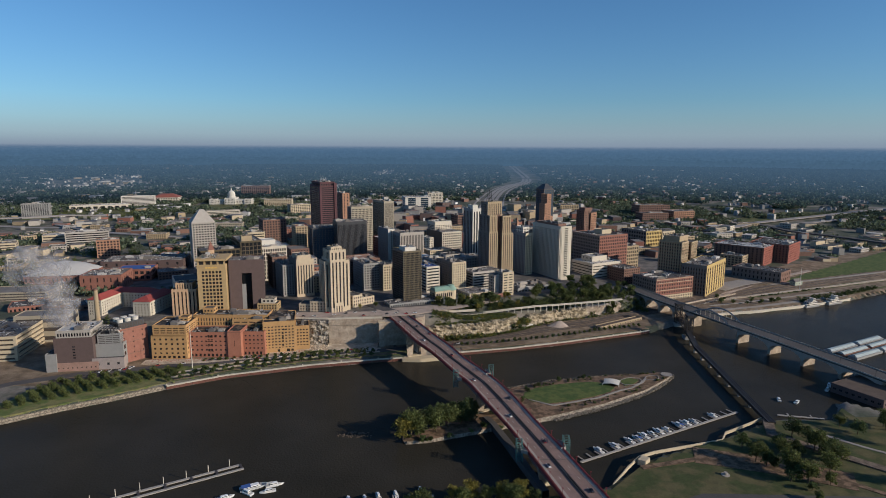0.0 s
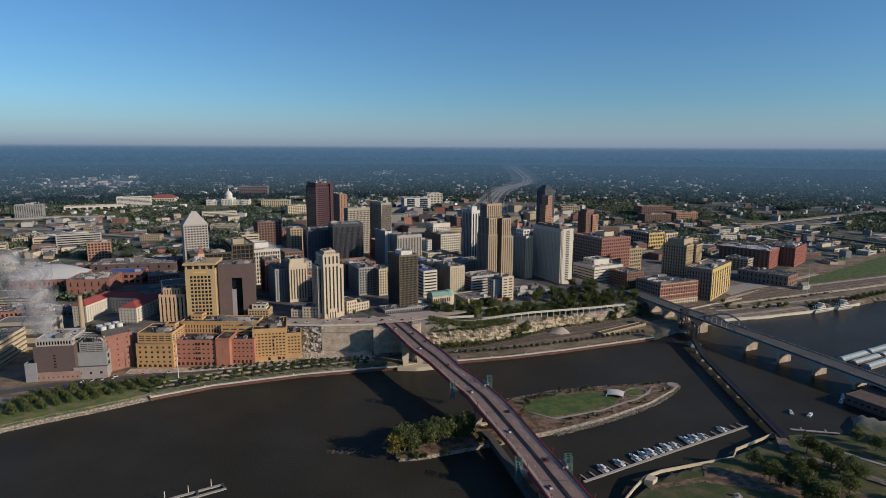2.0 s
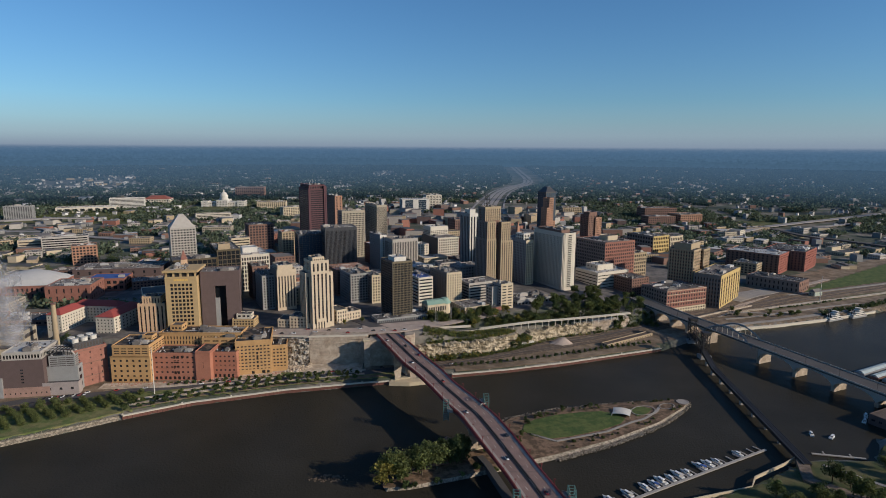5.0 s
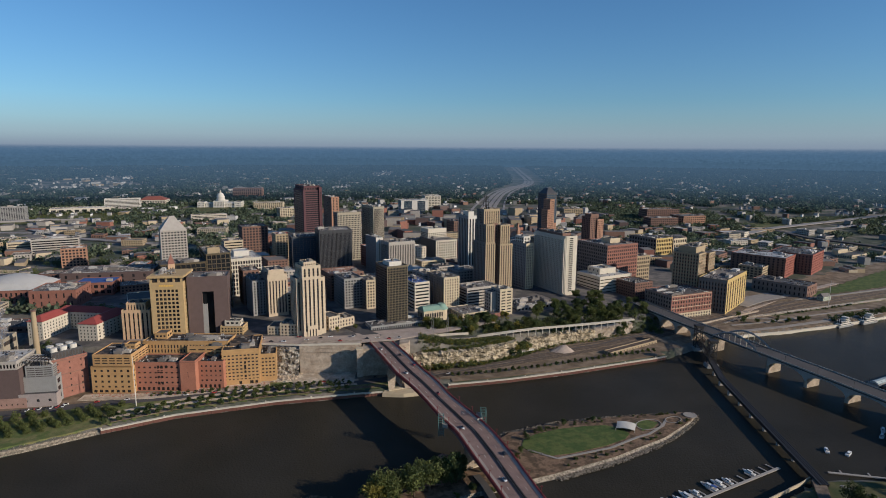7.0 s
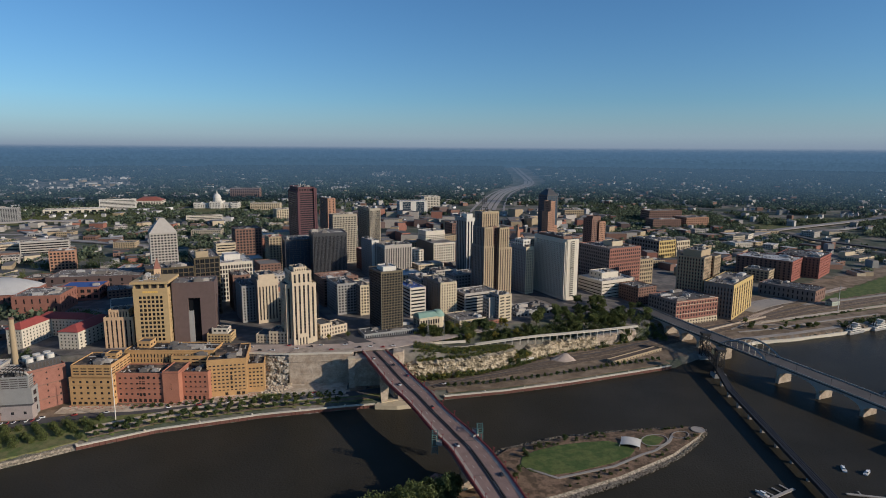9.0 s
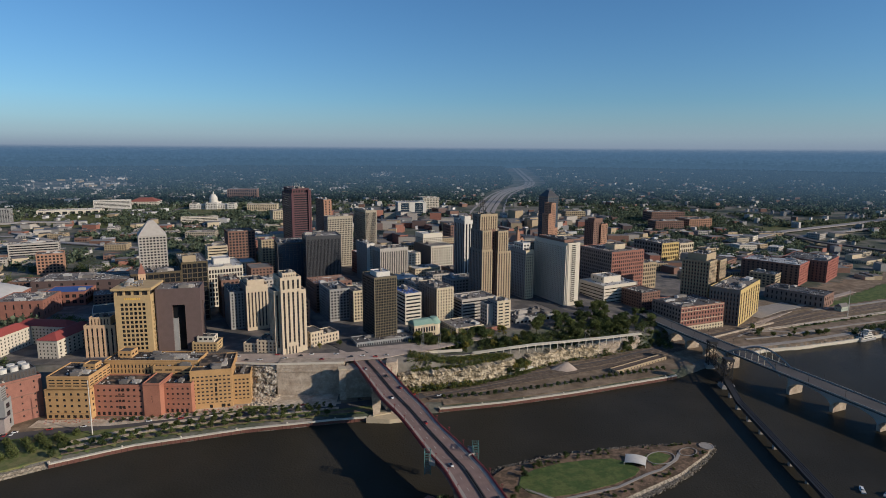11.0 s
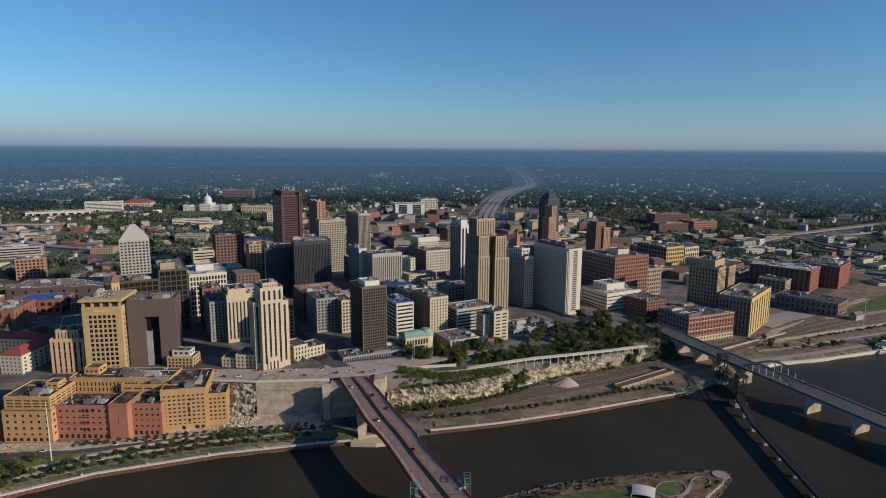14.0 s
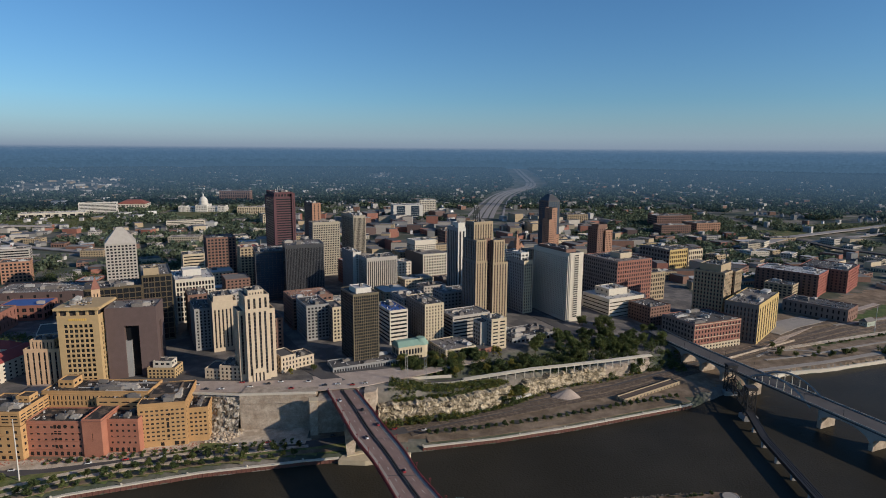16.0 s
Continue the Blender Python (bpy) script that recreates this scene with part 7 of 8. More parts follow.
plant(T_MID[0], -70, 716, 0.7)
scatter(T_MID[:2], 16, 420, 520, 800, 870, (0.5, 0.8), lambda x, y: y > north(x) + 16)

for i in range(26):
    x = rnd.uniform(480, 640)
    plant(rnd.choice(T_BUSH), x, 878 + (x - 480) * 0.40 + rnd.uniform(-2, 3), rnd.uniform(0.6, 1.0))


def thicket(name, places, small, large, mats, label, seed):
    """Crowded crowns as one mass of leaves."""
    rs = random.Random(seed)
    them = [(x, y, rs.uniform(small, large)) for x, y in places]
    me = cards(name, [(x, y, ground(x, y) + k * 0.5) for x, y, k in them], [(k * 0.5, k * 0.5, k * 0.5) for x, y, k in them], 60, 0.8, mats, seed=seed)
    return tagged(new(name, me), label, "trees", kind="stuff")


rs = random.Random(41)
crown = [(x, lerp(x, VIA_X, VIA_Y) + rs.uniform(8, lerp(x, [70, 140, 250, 300], [24, 34, 60, 60]))) for x in (rs.uniform(72, 300) for _ in range(520))]
crown = [(x, y) for x, y in crown if free(x, y, 5)]
thicket("bluff_wood", crown[::2], 4, 9, "leaf_dark", "dark scrubby wood along the bluff top", 51)
thicket("bluff_wood", crown[1::3], 4, 8, "leaf", "olive green scrub along the bluff top", 52)
thicket("bluff_wood", [(x, y) for x, y in ((rs.uniform(0, 64), rs.uniform(720, 742)) for _ in range(70)) if free(x, y, 4)], 4, 7, "leaf", "olive green scrub below the pavilion", 53)
thicket("quay_scrub", [(x, north(x) + rs.uniform(10, 24)) for x in (rs.uniform(545, 720) for _ in range(90))], 3, 7, "leaf_dark", "dark scrub on the bank behind the towboats", 42)
thicket("tree_belt", [(rs.uniform(-650, -480), rs.uniform(1090, 1150)) for _ in range(110)], 8, 14, "leaf_dark", "dark belt of street trees behind the theatre", 43)
thicket("tree_belt", [(rs.uniform(-760, -600), rs.uniform(985, 1060)) for _ in range(70)], 6, 11, "leaf", "green belt of trees beside the arena", 44)
thicket("tree_belt", [(rs.uniform(-1100, -760), rs.uniform(1640, 1860)) for _ in range(160)], 7, 13, "leaf", "green trees on the freeway's grassy bank", 45)
thicket("yard_trees", [(rs.uniform(-425, -365), rs.uniform(655, 688)) for _ in range(26)], 5, 9, "leaf_dark", "dark trees in the yard of the red-roofed hall", 46)
thicket("yard_trees", [(rs.uniform(-420, -320), rs.uniform(752, 830)) for _ in range(70)], 6, 11, "leaf_dark", "dark shaded trees between the halls", 47)

# ---- the wider city ----
M["freeway"] = mat("freeway_concrete", (0.27, 0.25, 0.235), rough=0.9, size=30, spread=0.2, bump=0)
rnd = random.Random(23)
WALLS = ["brick", "brick_brown", "buff", "cream", "grey", "concrete", "white", "buff", "brick_brown", "greige", "greige"]
ROOFS = ["roof_dark", "roof_grey", "roof_grey", "roof_dark", "roof_dark", "roof_white"]
FREEWAY = [(150, 1750), (187, 2054), (234, 2370), (295, 2696), (367, 2924), (437, 3060), (489, 3189), (517, 3342), (534, 3548), (545, 3800), (556, 4006), (590, 4500), (606, 4720)]


def off_road(x, y, gap=40):
    if abs(x - lerp(y, [p[1] for p in FREEWAY], [p[0] for p in FREEWAY])) < gap * lerp(y, [2300, 3200], [1.3, 2.2]) and y > 1650:
        return False
    if 800 < x < 1600 and abs(y - (1575 + (x - 806) * 0.56)) < 34:
        return False
    if 860 < x < 1100 and abs(x - lerp(y, [1180, 1306, 1417, 1497, 1641], [1100, 1014, 961, 912, 902])) < 26:
        return False
    return not (-720 < x < -640 and 1900 < y < 2050) and not (560 < x < 1000 and 930 + (x - 560) * 0.62 - 60 < y < 1020 + (x - 560) * 0.62)


made = 0
c, s_ = math.cos(radians(G)), math.sin(radians(G))
for i in range(-22, 26):
    for j in range(-6, 26):
        u, v = i * 58 + rnd.uniform(-6, 6), 780 + j * 52 + rnd.uniform(-5, 5)
        x, y = u * c - (v - 780) * s_, 780 + u * s_ + (v - 780) * c
        if not (-960 < x < 1050 and 700 < y < 1650) or abs(x) > 0.80 * y:
            continue
        core_town = -330 < x < 330 and y < 1280
        if rnd.random() > (0.95 if core_town else 0.27 if x < 0 else 0.42) or (200 < x < 345 and y < 930) or (345 <= x < 720 and y < 1090) or y < bluff(x) + 60 or y < north(x) + 130 or not off_road(x, y):
            continue
        w, d = rnd.uniform(24, 44), rnd.uniform(20, 38)
        if not free(x, y, 19):
            continue
        z = ground(x, y)
        hgt = rnd.uniform(12, 40) if core_town else rnd.choice([6, 7, 8, 9, 12, 14])
        if not core_town and rnd.random() < 0.3:
            w *= 1.6
        floors = max(1, int(hgt / 3.8))
        wall = rnd.choice(WALLS)
        if -250 < x < -130 and y < 790:   # the dark street behind the brown tower
            continue
        names = {"brick": "red brick", "brick_brown": "brown brick", "buff": "buff brick", "cream": "cream stone", "grey": "grey concrete", "concrete": "pale concrete", "white": "white concrete", "tan": "ochre stone", "greige": "beige panel", "brick_orange": "orange brick"}
        tower("low_building", "low %s city building with a flat roof" % names[wall], x - w * c / 2 + d * s_ / 2, y - w * s_ / 2 - d * c / 2, G + (0 if core_town else rnd.choice([0, 0, 17, -20])), w, d, z + hgt, wall,
              (max(2, int(w / 4.5)), floors), (max(2, int(d / 4.5)), floors), z0=z - 3, keep=0, units=rnd.choice([0, 1, 2, 3]), lo=1.5, hi=1.2, fx=0.5, fz=0.5, roof_mat=rnd.choice(ROOFS), category="building", group="low city buildings")
        made += 1



def rounded(pts, n=6):
    """A smooth curve through a row of points."""
    out = []
    for i in range(len(pts) - 1):
        p0, p1, p2, p3 = (np.array(pts[min(max(k, 0), len(pts) - 1)], float) for k in (i - 1, i, i + 1, i + 2))
        for k in range(n):
            t = k / n
            out.append(tuple(0.5 * (2 * p1 + (p2 - p0) * t + (2 * p0 - 5 * p1 + 4 * p2 - p3) * t * t + (3 * p1 - p0 - 3 * p2 + p3) * t ** 3)))
    return out + [pts[-1]]


curve = rounded(FREEWAY)
for off, wide in ((-36, 8), (-20, 15), (0, 15), (19, 13), (36, 7)):
    if abs(off) < 25:
        near = [(x + off, y) for x, y in curve if 1900 < y < 3400]
    else:
        near = [(x + off * lerp(y, [1900, 2900, 3200], [1.5, 1.1, 0.6]), y) for x, y in curve if 1900 < y < 3220]
    strip("freeway", near, wide, "freeway", "pale freeway carriageway in a broad curve", "freeway", 1.2)
for off in (-14, 14):
    strip("freeway", [(x + off, y) for x, y in curve if y > 3380], 18, "freeway", "pale freeway narrowing to the horizon", "freeway", 1.2)
strip("freeway", [(508, 2600), (568, 2653), (655, 2775), (744, 2878), (832, 2958)], 12, "freeway", "pale freeway ramp", "freeway", 2.0)
strip("freeway", [(700, 1515), (806, 1575), (885, 1639), (1160, 1772), (1494, 1948), (2100, 2200)], 20, "freeway", "pale raised freeway", "freeway", 5, thick=2)
strip("freeway", [(760, 1500), (980, 1620), (1240, 1730), (1700, 1850)], 14, "freeway", "pale raised freeway ramp", "freeway", 4, thick=2)
strip("rail_viaduct", [(820, 1700, 24), (902, 1641, 24), (912, 1497, 24), (961, 1417, 24), (1014, 1306, 24), (1110, 1180, 22), (1250, 1020, 20)], 16, "asphalt", "dark raised road viaduct", "viaduct", 0.5, thick=3)
for i in range(12):
    y = 1190 + i * 40
    x = lerp(y, [1180, 1306, 1417, 1497, 1641], [1110, 1014, 961, 912, 902])
    q = Shape()
    q.prism([(x - 5, y - 2), (x + 5, y - 2), (x + 5, y + 2), (x - 5, y + 2)], 5, 21.5, 0, top=[(x - 7, y - 2), (x + 7, y - 2), (x + 7, y + 2), (x - 7, y + 2)])
    tagged(part("viaduct_pier", q, "cream"), "pale flared concrete viaduct pier", "pier", "viaduct piers")
strip("freeway", [(-1500, 1850), (-1208, 1786), (-1024, 1650), (-954, 1524), (-780, 1400), (-560, 1330)], 16, "freeway", "pale curving freeway ramp", "freeway", 3, thick=2)
strip("freeway", [(-1300, 1560), (-1000, 1480), (-700, 1480), (-420, 1560), (-100, 1640), (160, 1720)], 18, "freeway", "pale sunken freeway", "freeway", 1.0)
strip("freeway", [(-900, 1330), (-820, 1290), (-720, 1330)], 12, "freeway", "pale looping ramp", "freeway", 2, thick=2)

strip("freeway", [(-1200, 1500, 46), (-1060, 1570, 46), (-985, 1620, 46), (-900, 1650, 42)], 14, "freeway", "pale raised freeway bridge", "freeway", 0.5, thick=3)
tower("stepped_deck", "cream concrete parking deck with open storeys", -790, 1206, G, 44, 40, 50, "cream", (1, 4), (1, 4), fx=0.95, fz=0.45, lo=2, keep=0, glass_mat="spandrel", roof_mat="roof_white", category="parking deck", group="parking decks")
tower("stepped_deck", "low cream concrete parking deck", -850, 1130, G, 50, 34, 44, "cream", (1, 3), (1, 3), fx=0.95, fz=0.45, lo=2, keep=0, glass_mat="spandrel", roof_mat="roof_grey", category="parking deck", group="parking decks")

# domed capitol
h = thing("capitol", "white stone domed state capitol", "capitol", pose(-770, 2062, 0, 0, 0, 5) @ Matrix.Diagonal((0.93, 0.93, 0.93, 1)))
place(-800, 1960, 5, 200, 160)
block(h, 0, 4, 150, 36, 30, 53, "white_clean", (26, 3), (6, 3), fx=0.4, fz=0.6, lo=3, hi=3, keep=0, roof_mat="roof_white")
block(h, 0, 0, 24, 44, 30, 56, "white_clean", (5, 3), (8, 3), fx=0.4, fz=0.6, lo=3, hi=3, keep=0)
block(h, 126, 0, 24, 44, 30, 56, "white_clean", (5, 3), (8, 3), fx=0.4, fz=0.6, lo=3, hi=3, keep=0)
block(h, 56, -6, 38, 60, 30, 60, "white_clean", (7, 3), (8, 3), fx=0.4, fz=0.6, lo=3, hi=3, keep=0)
for name, z0, z1, r0, r1 in (("drum_base", 59, 64, 16, 16), ("drum", 64, 72, 13.5, 13.5), ("cornice", 72, 73.5, 15, 14.5), ("dome", 73.5, 78, 13.5, 12.4), ("dome", 78, 82.5, 12.4, 9.6), ("dome", 82.5, 85.5, 9.6, 5.8), ("lantern_base", 85.5, 87, 5.8, 3), ("lantern", 87, 92, 2.6, 2.4), ("spire", 92, 97, 2.4, 0.3)):
    q = Shape()
    q.prism([(75 + r0 * math.cos(k * math.pi / 10), 24 + r0 * math.sin(k * math.pi / 10)) for k in range(20)], z0, z1, 0, top=[(75 + r1 * math.cos(k * math.pi / 10), 24 + r1 * math.sin(k * math.pi / 10)) for k in range(20)])
    part(name, q, "white_clean", h)
tower("white_office_block", "long white office block with strip windows", -1012, 1950, 20, 100, 24, 70, "white_clean", (1, 8), (1, 8), fx=0.97, fz=0.45, keep=0, roof_mat="roof_white")
h = tower("red_roofed_block", "white block with a dull red hipped roof", -990, 2120, 10, 84, 60, 52, "white", (10, 3), (6, 3), keep=0, roof_mat="roof_red", units=0)
q = Shape()
q.prism([(-1, -1), (85, -1), (85, 61), (-1, 61)], 52.02, 64, top=[(22, 26), (62, 26), (62, 34), (22, 34)])
part("hipped_roof", q, "brick_bright", h)
tower("low_civic_block", "long low pale civic building", -640, 1690, 20, 90, 26, 50, "white", (1, 4), (1, 4), fx=0.97, fz=0.45, keep=0)
tower("hospital_block", "white hospital block with a dark blue glass core", -90, 1900, 12, 84, 60, 74, "white_clean", (2, 6), (8, 6), glass_mat="glass_blue", fx=0.6, fz=0.9, keep=0, roof_mat="roof_white", units=5)
tower("hospital_wing", "pale concrete hospital wing building", -18, 1960, 12, 50, 50, 84, "white", (10, 9), (8, 9), keep=0, units=4)
tower("state_office", "pale stone government office", -560, 1980, 8, 90, 40, 58, "cream", (14, 5), (8, 5), keep=0)
tower("state_office", "broad orange-brown government office", -780, 2440, 8, 110, 50, 74, "brick_orange", (14, 6), (8, 6), keep=0)
tower("state_office", "cream stone government office", -420, 1760, G, 60, 40, 62, "cream", (9, 6), (8, 6), keep=0)
tower("brick_mill", "long red brick mill building", 618, 1780, 10, 100, 50, 62, "brick_brown", (16, 5), (8, 5), keep=0)
tower("brick_mill", "red brick warehouse beyond the yards", 690, 1700, 15, 70, 60, 52, "brick_orange", (10, 4), (8, 4), keep=0)
tower("brick_mill", "long dark brick mill with towers", 590, 1670, 10, 80, 40, 50, "brick_brown", (14, 4), (8, 4), keep=0)
tower("brick_mill", "broad tan brick rail depot", 395, 1850, 10, 60, 50, 56, "buff", (10, 4), (8, 4), keep=0)
tower("grey_flats", "grey apartment slabs on the hill", -1130, 1650, 20, 66, 26, 72, "grey", (12, 12), (6, 12), keep=0)
tower("long_pale_store", "long pale flat store roof", -1120, 1850, 24, 160, 50, 48, "white", (8, 1), (6, 1), keep=0, roof_mat="roof_white")
h = thing("stone_church", "brown stone church with twin gables", "church", pose(190, 1330, 0, 0, 0, G))
block(h, 0, 0, 18, 34, 28, 46, "brick_orange", (3, 1), (6, 1), fx=0.3, fz=0.7, keep=0, lid=False)
q = Shape()
q.prism([(0, 0), (18, 0), (18, 34), (0, 34)], 45.9, 56, top=[(8.8, 0), (9.2, 0), (9.2, 34), (8.8, 34)])
q.prism([(-4, -2), (3, -2), (3, 5), (-4, 5)], 27, 60)
q.prism([(-4, -2), (3, -2), (3, 5), (-4, 5)], 59.9, 74, top=[(-0.8, 1.2), (-0.2, 1.2), (-0.2, 1.8), (-0.8, 1.8)])
part("gable_roof", q, "brick_orange", h)

# far woods, houses and sheds
rng = np.random.default_rng(7)


def far_places(count, r0, r1, power=1.0, keep=None, gap=40):
    out = []
    while len(out) < count:
        r = r0 + (r1 - r0) * rng.random() ** power
        a = rng.uniform(-0.80, 0.80)
        x, y = r * math.sin(a), r * math.cos(a)
        if y < 800 or not off_road(x, y, gap) or y < north(x) + 60 or not free(x, y, 8):
            continue
        if keep and not keep(x, y):
            continue
        out.append((x, y))
    return out


def wooded(x, y):
    town = -360 < x < 520 and y < 1900
    k = noise.noise((x * 0.0021, y * 0.0016, 3.0)) + 0.6 * noise.noise((x * 0.008, y * 0.007, 9.0))
    lim = 0.30 if town else -0.10 if y < 1600 and x < 0 else -0.08 if x > 250 and y < 2050 else 0.0 if y < 1900 else -0.25 if y < 2250 else -0.35 if x < -250 else -0.8
    return k > lim


def far_canopy(name, places, small, large, count, leaf_size, mats, seed):
    """Tree crowns as loose heaps of leaf clumps on the land."""
    hs = rng.uniform(small, large, len(places))
    cen = [(x, y, ground(x, y) + k * 0.5) for (x, y), k in zip(places, hs)]
    me = cards(name, cen, [(k * 0.62, k * 0.62, k * 0.5) for k in hs], count, hs * leaf_size, mats, 0.75, seed)
    return tagged(new(name, me), "dense suburban tree canopy reaching the horizon", "trees", kind="stuff")


far_canopy("near_woods", far_places(17000, 820, 2350, 0.75, wooded), 6, 13, 12, 0.27, "suburb_leaf", 4)
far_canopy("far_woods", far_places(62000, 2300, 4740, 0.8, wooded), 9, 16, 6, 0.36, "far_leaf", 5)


def far_houses(name, places, wmin, wmax, hmin, hmax, mats, roofs, label, pitched, seed):
    r2 = random.Random(seed)
    s = Shape()
    for x, y in places:
        w, d, k = r2.uniform(wmin, wmax), r2.uniform(wmin, wmax) * 0.7, r2.uniform(hmin, hmax)
        a, z = radians(G + r2.choice([0, 90, -28, 62, 10])), ground(x, y)
        co, si = math.cos(a), math.sin(a)
        base = [(x + u * co - v * si, y + u * si + v * co) for u, v in ((-w / 2, -d / 2), (w / 2, -d / 2), (w / 2, d / 2), (-w / 2, d / 2))]
        mi = r2.randrange(len(mats))
        ri = len(mats) + r2.randrange(len(roofs))
        s.prism(base, z - 4, z + k, mi)
        if pitched:
            top = [(x + u * co - v * si, y + u * si + v * co) for u, v in ((-w / 2, -0.2), (w / 2, -0.2), (w / 2, 0.2), (-w / 2, 0.2))]
            s.prism(base, z + k, z + k + d * 0.4, ri, top=top)
        else:
            s.prism([(x + (p - x) * 0.97, y + (q - y) * 0.97) for p, q in base], z + k, z + k + 0.4, ri)
    return tagged(part(name, s, mats + roofs), label, "houses", kind="stuff")


far_houses("far_houses", far_places(3600, 1250, 4600, 0.62, lambda x, y: x < -250 or rng.random() < 0.55), 7, 12, 5.5, 8.5, ["far_wall", "far_pale", "far_white"], ["far_roof"], "rows of small far houses among trees", True, 3)
far_houses("far_sheds", far_places(330, 1500, 4600, 0.6, lambda x, y: x < -350 and y < 3300 or noise.noise((x * 0.002, y * 0.0012, 1)) > 0.28), 18, 50, 6, 12, ["far_wall", "far_pale", "far_white", "buff"], ["far_pale", "far_pale", "far_roof", "roof_grey"], "far flat-roofed sheds and stores", False, 5)
far_houses("far_blocks", far_places(420, 1500, 3700, 0.7, lambda x, y: x > -250), 9, 26, 10, 16, ["far_wall", "far_pale", "brick_brown"], ["far_pale", "far_roof", "roof_grey"], "small far flat-roofed blocks among trees", False, 11)
far_houses("near_sheds", far_places(170, 1050, 1900, 1.0, lambda x, y: (x < -420 or x > 420) and not (380 < x < 800 and y < 1150)), 18, 46, 5, 12, ["cream", "buff", "concrete", "brick_brown", "brick"], ["roof_grey", "roof_grey", "roof_dark", "far_pale"], "flat-roofed stores and workshops", False, 6)

far_houses("midtown_blocks", far_places(150, 1250, 1960, 1.0, lambda x, y: -360 < x < 520 and y > 1260), 20, 48, 8, 24, ["brick", "buff", "brick_brown", "grey", "brown", "concrete", "greige"], ["roof_grey", "roof_dark", "roof_grey"], "flat-roofed brick and concrete blocks beyond downtown", False, 8)


# steam from the power house
def steam_material():
    m = bpy.data.materials.new("thin_steam")
    m.use_nodes = True
    n, ln = m.node_tree.nodes, m.node_tree.links
    n.remove(n["Principled BSDF"])
    body = n.new("ShaderNodeBsdfDiffuse")
    body.inputs[0].default_value = (0.40, 0.39, 0.40, 1)
    clear = n.new("ShaderNodeBsdfTransparent")
    mix = n.new("ShaderNodeMixShader")
    geo = n.new("ShaderNodeNewGeometry")
    wisp = n.new("ShaderNodeTexNoise")
    wisp.inputs["Scale"].default_value = 0.07
    wisp.inputs["Detail"].default_value = 4
    ln.new(geo.outputs["Position"], wisp.inputs["Vector"])
    thin = n.new("ShaderNodeMapRange")
    thin.interpolation_type = "SMOOTHSTEP"
    thin.inputs["From Min"].default_value, thin.inputs["From Max"].default_value = 0.32, 0.68
    thin.inputs["To Min"].default_value, thin.inputs["To Max"].default_value = 0.02, 0.33
    ln.new(wisp.outputs["Fac"], thin.inputs["Value"])
    ln.new(thin.outputs[0], mix.inputs[0])
    ln.new(clear.outputs[0], mix.inputs[1])
    ln.new(body.outputs[0], mix.inputs[2])
    ln.new(mix.outputs[0], n["Material Output"].inputs[0])
    return m


M["steam"] = steam_material()
s = Shape()
turns, steps = 28, 34
for shell in (1.0, 0.72, 0.44):
    rows = []
    for i in range(steps + 1):
        t = i / steps
        x, y, z = lerp(t, [0, 0.3, 0.6, 1], [-376, -386, -404, -436]), 600 + 26 * t, lerp(t, [0, 0.3, 0.6, 1], [44, 66, 92, 124])
        r = lerp(t, [0, 0.08, 0.3, 0.7, 0.9, 1], [4, 12, 18, 25, 20, 2]) * shell
        row = []
        for k in range(turns):
            a = 2 * math.pi * k / turns
            d = Vector((math.cos(a), 0.75 * math.sin(a), 0.45 * math.cos(a)))
            p = Vector((x, y, z)) + d * r
            lump = 1 + 0.42 * noise.noise(p * 0.06) + 0.30 * noise.noise(p * 0.15) + 0.14 * noise.noise(p * 0.4)
            row.append(tuple(Vector((x, y, z)) + d * r * lump))
        rows.append(row)
    s.add([p for row in rows for p in row], [(i * turns + k, i * turns + (k + 1) % turns, (i + 1) * turns + (k + 1) % turns, (i + 1) * turns + k) for i in range(steps) for k in range(turns)])
me = s.mesh("steam", ["steam"])
me.polygons.foreach_set("use_smooth", [True] * len(me.polygons))
tagged(new("steam", me), "soft grey-white steam drifting from the power house", "steam", kind="stuff")

# ---- the hazy distance ----
def ramp_node(n, stops):
    """A colour ramp through (place, colour) stops."""
    ramp = n.new("ShaderNodeValToRGB")
    e = ramp.color_ramp.elements
    for k, (at, shade) in enumerate(stops):
        el = e[k] if k < 2 else e.new(at)
        el.position, el.color = at, (*shade, 1)
    return ramp


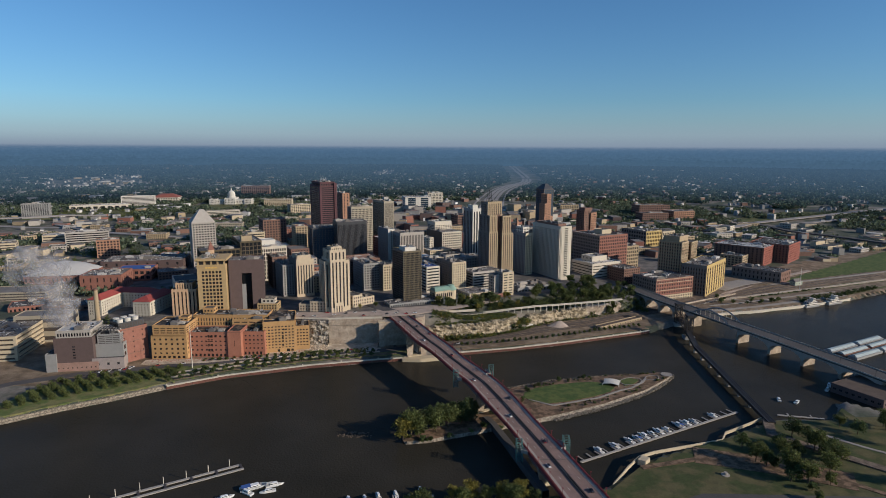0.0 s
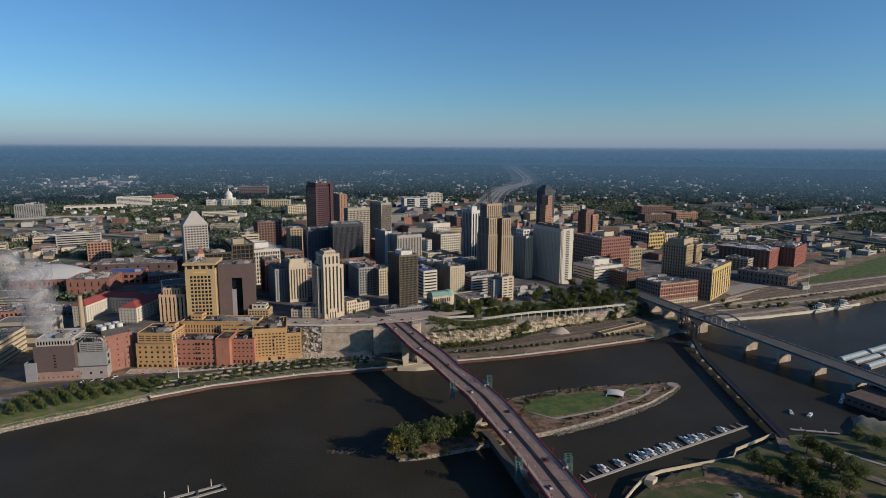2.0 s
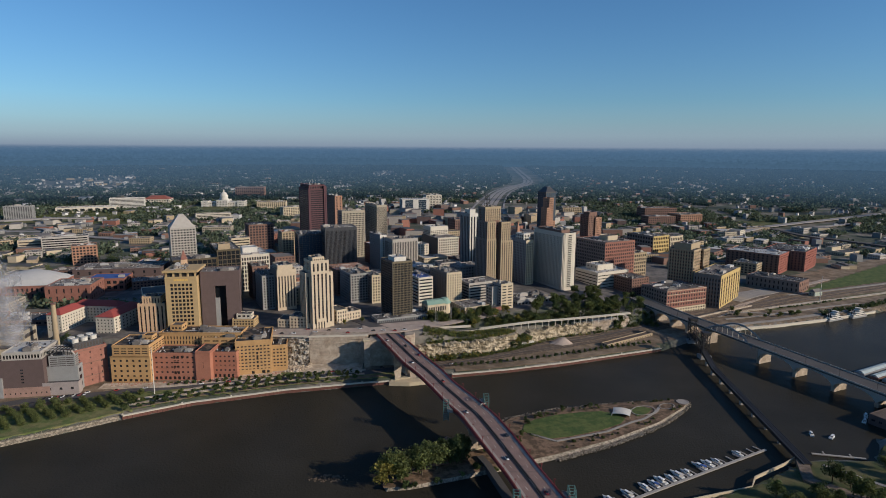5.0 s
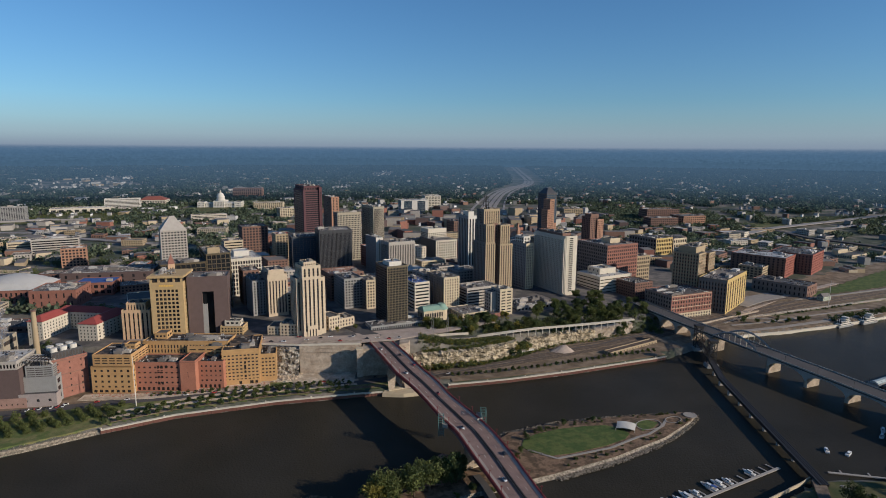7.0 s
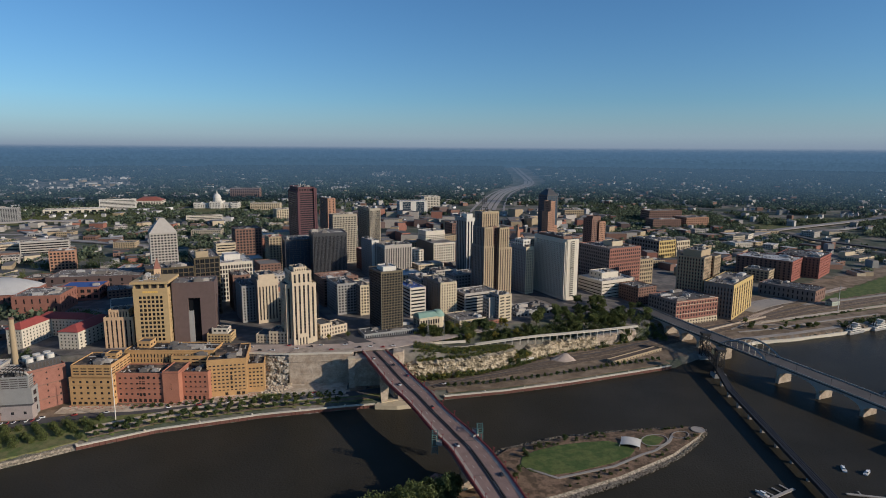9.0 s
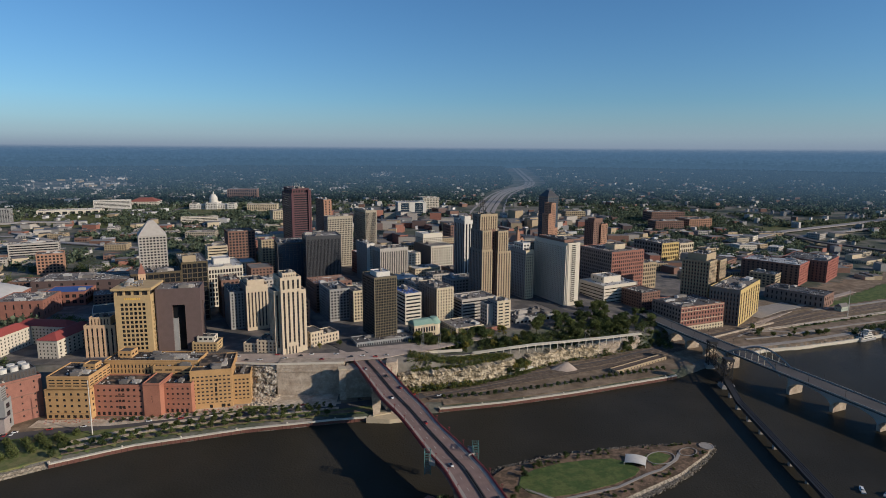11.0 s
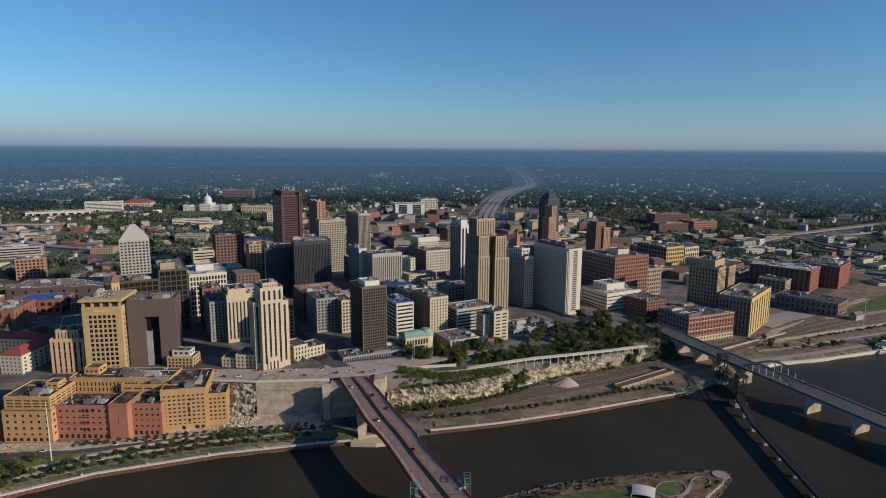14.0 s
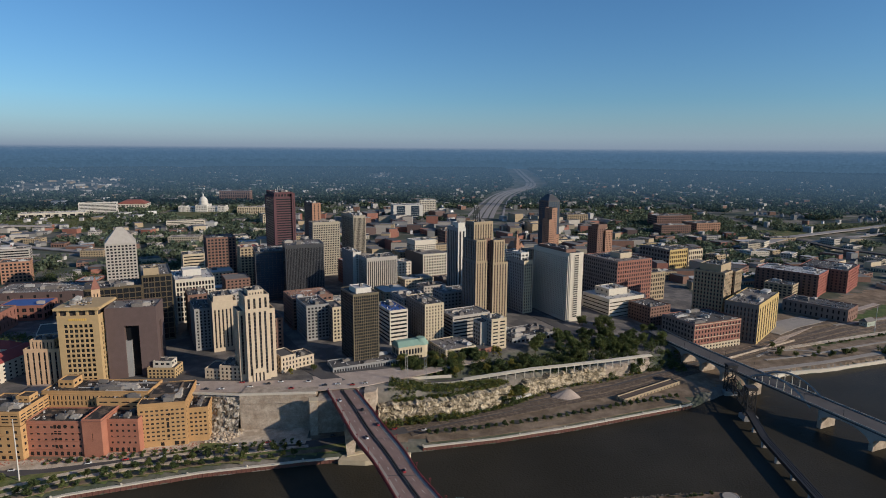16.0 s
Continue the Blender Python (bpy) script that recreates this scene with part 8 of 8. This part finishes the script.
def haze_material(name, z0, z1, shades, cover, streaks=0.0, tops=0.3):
    """A self-lit sheet with distance haze painted in: colour and cover both change with height between z0 and z1."""
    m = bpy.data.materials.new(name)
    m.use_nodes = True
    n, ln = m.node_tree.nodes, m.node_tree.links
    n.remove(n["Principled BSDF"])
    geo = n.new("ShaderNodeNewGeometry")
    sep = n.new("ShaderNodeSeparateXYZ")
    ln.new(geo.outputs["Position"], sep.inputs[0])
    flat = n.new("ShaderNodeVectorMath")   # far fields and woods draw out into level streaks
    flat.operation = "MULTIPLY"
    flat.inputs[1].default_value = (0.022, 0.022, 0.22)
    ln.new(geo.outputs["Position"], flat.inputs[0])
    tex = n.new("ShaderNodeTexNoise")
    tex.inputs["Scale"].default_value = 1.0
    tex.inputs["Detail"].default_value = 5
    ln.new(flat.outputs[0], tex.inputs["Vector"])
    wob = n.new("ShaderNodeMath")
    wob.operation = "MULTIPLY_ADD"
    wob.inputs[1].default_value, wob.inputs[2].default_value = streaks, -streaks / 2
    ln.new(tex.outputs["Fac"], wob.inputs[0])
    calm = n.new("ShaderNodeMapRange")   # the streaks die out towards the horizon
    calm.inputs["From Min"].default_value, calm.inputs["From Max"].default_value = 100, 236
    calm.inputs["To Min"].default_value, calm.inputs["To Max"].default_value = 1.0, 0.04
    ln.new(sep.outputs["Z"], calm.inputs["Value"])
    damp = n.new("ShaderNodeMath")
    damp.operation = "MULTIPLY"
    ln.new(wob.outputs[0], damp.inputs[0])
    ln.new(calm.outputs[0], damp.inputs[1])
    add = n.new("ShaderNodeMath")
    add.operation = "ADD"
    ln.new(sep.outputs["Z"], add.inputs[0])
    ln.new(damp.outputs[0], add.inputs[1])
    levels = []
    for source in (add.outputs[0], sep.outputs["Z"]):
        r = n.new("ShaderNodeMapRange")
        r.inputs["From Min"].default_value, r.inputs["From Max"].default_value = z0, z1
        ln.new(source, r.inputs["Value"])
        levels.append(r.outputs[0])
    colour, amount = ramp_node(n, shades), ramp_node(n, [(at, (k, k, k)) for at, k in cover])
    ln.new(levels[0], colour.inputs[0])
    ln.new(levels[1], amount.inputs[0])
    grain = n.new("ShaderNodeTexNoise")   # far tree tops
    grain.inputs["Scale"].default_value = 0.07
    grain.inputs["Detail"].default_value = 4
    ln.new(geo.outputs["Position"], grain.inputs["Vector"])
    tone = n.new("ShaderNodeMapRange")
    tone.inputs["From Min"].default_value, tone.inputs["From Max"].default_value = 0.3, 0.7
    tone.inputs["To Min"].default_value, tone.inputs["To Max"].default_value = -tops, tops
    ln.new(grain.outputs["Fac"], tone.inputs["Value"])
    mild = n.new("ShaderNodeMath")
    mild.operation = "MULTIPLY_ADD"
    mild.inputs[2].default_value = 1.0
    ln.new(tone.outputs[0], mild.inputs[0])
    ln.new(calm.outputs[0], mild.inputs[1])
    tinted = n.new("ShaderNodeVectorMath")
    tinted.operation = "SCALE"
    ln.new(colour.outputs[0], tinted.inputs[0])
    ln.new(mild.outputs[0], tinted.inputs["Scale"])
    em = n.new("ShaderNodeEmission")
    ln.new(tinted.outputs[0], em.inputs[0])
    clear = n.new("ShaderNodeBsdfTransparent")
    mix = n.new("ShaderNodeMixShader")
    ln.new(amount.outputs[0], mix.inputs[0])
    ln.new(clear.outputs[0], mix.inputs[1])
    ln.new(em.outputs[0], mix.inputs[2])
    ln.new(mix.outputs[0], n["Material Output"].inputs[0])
    return m


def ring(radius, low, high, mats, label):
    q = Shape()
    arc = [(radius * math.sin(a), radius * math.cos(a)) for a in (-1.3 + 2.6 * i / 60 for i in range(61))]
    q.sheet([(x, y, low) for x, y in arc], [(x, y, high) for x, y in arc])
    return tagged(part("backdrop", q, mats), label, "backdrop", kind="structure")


# self-lit veil: aerial haze put into its colour, laid over the far woods
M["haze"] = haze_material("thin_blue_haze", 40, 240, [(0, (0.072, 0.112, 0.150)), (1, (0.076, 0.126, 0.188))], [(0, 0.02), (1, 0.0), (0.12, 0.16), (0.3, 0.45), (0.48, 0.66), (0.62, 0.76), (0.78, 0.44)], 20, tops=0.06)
# far plain and horizon haze, painted on a self-lit ring
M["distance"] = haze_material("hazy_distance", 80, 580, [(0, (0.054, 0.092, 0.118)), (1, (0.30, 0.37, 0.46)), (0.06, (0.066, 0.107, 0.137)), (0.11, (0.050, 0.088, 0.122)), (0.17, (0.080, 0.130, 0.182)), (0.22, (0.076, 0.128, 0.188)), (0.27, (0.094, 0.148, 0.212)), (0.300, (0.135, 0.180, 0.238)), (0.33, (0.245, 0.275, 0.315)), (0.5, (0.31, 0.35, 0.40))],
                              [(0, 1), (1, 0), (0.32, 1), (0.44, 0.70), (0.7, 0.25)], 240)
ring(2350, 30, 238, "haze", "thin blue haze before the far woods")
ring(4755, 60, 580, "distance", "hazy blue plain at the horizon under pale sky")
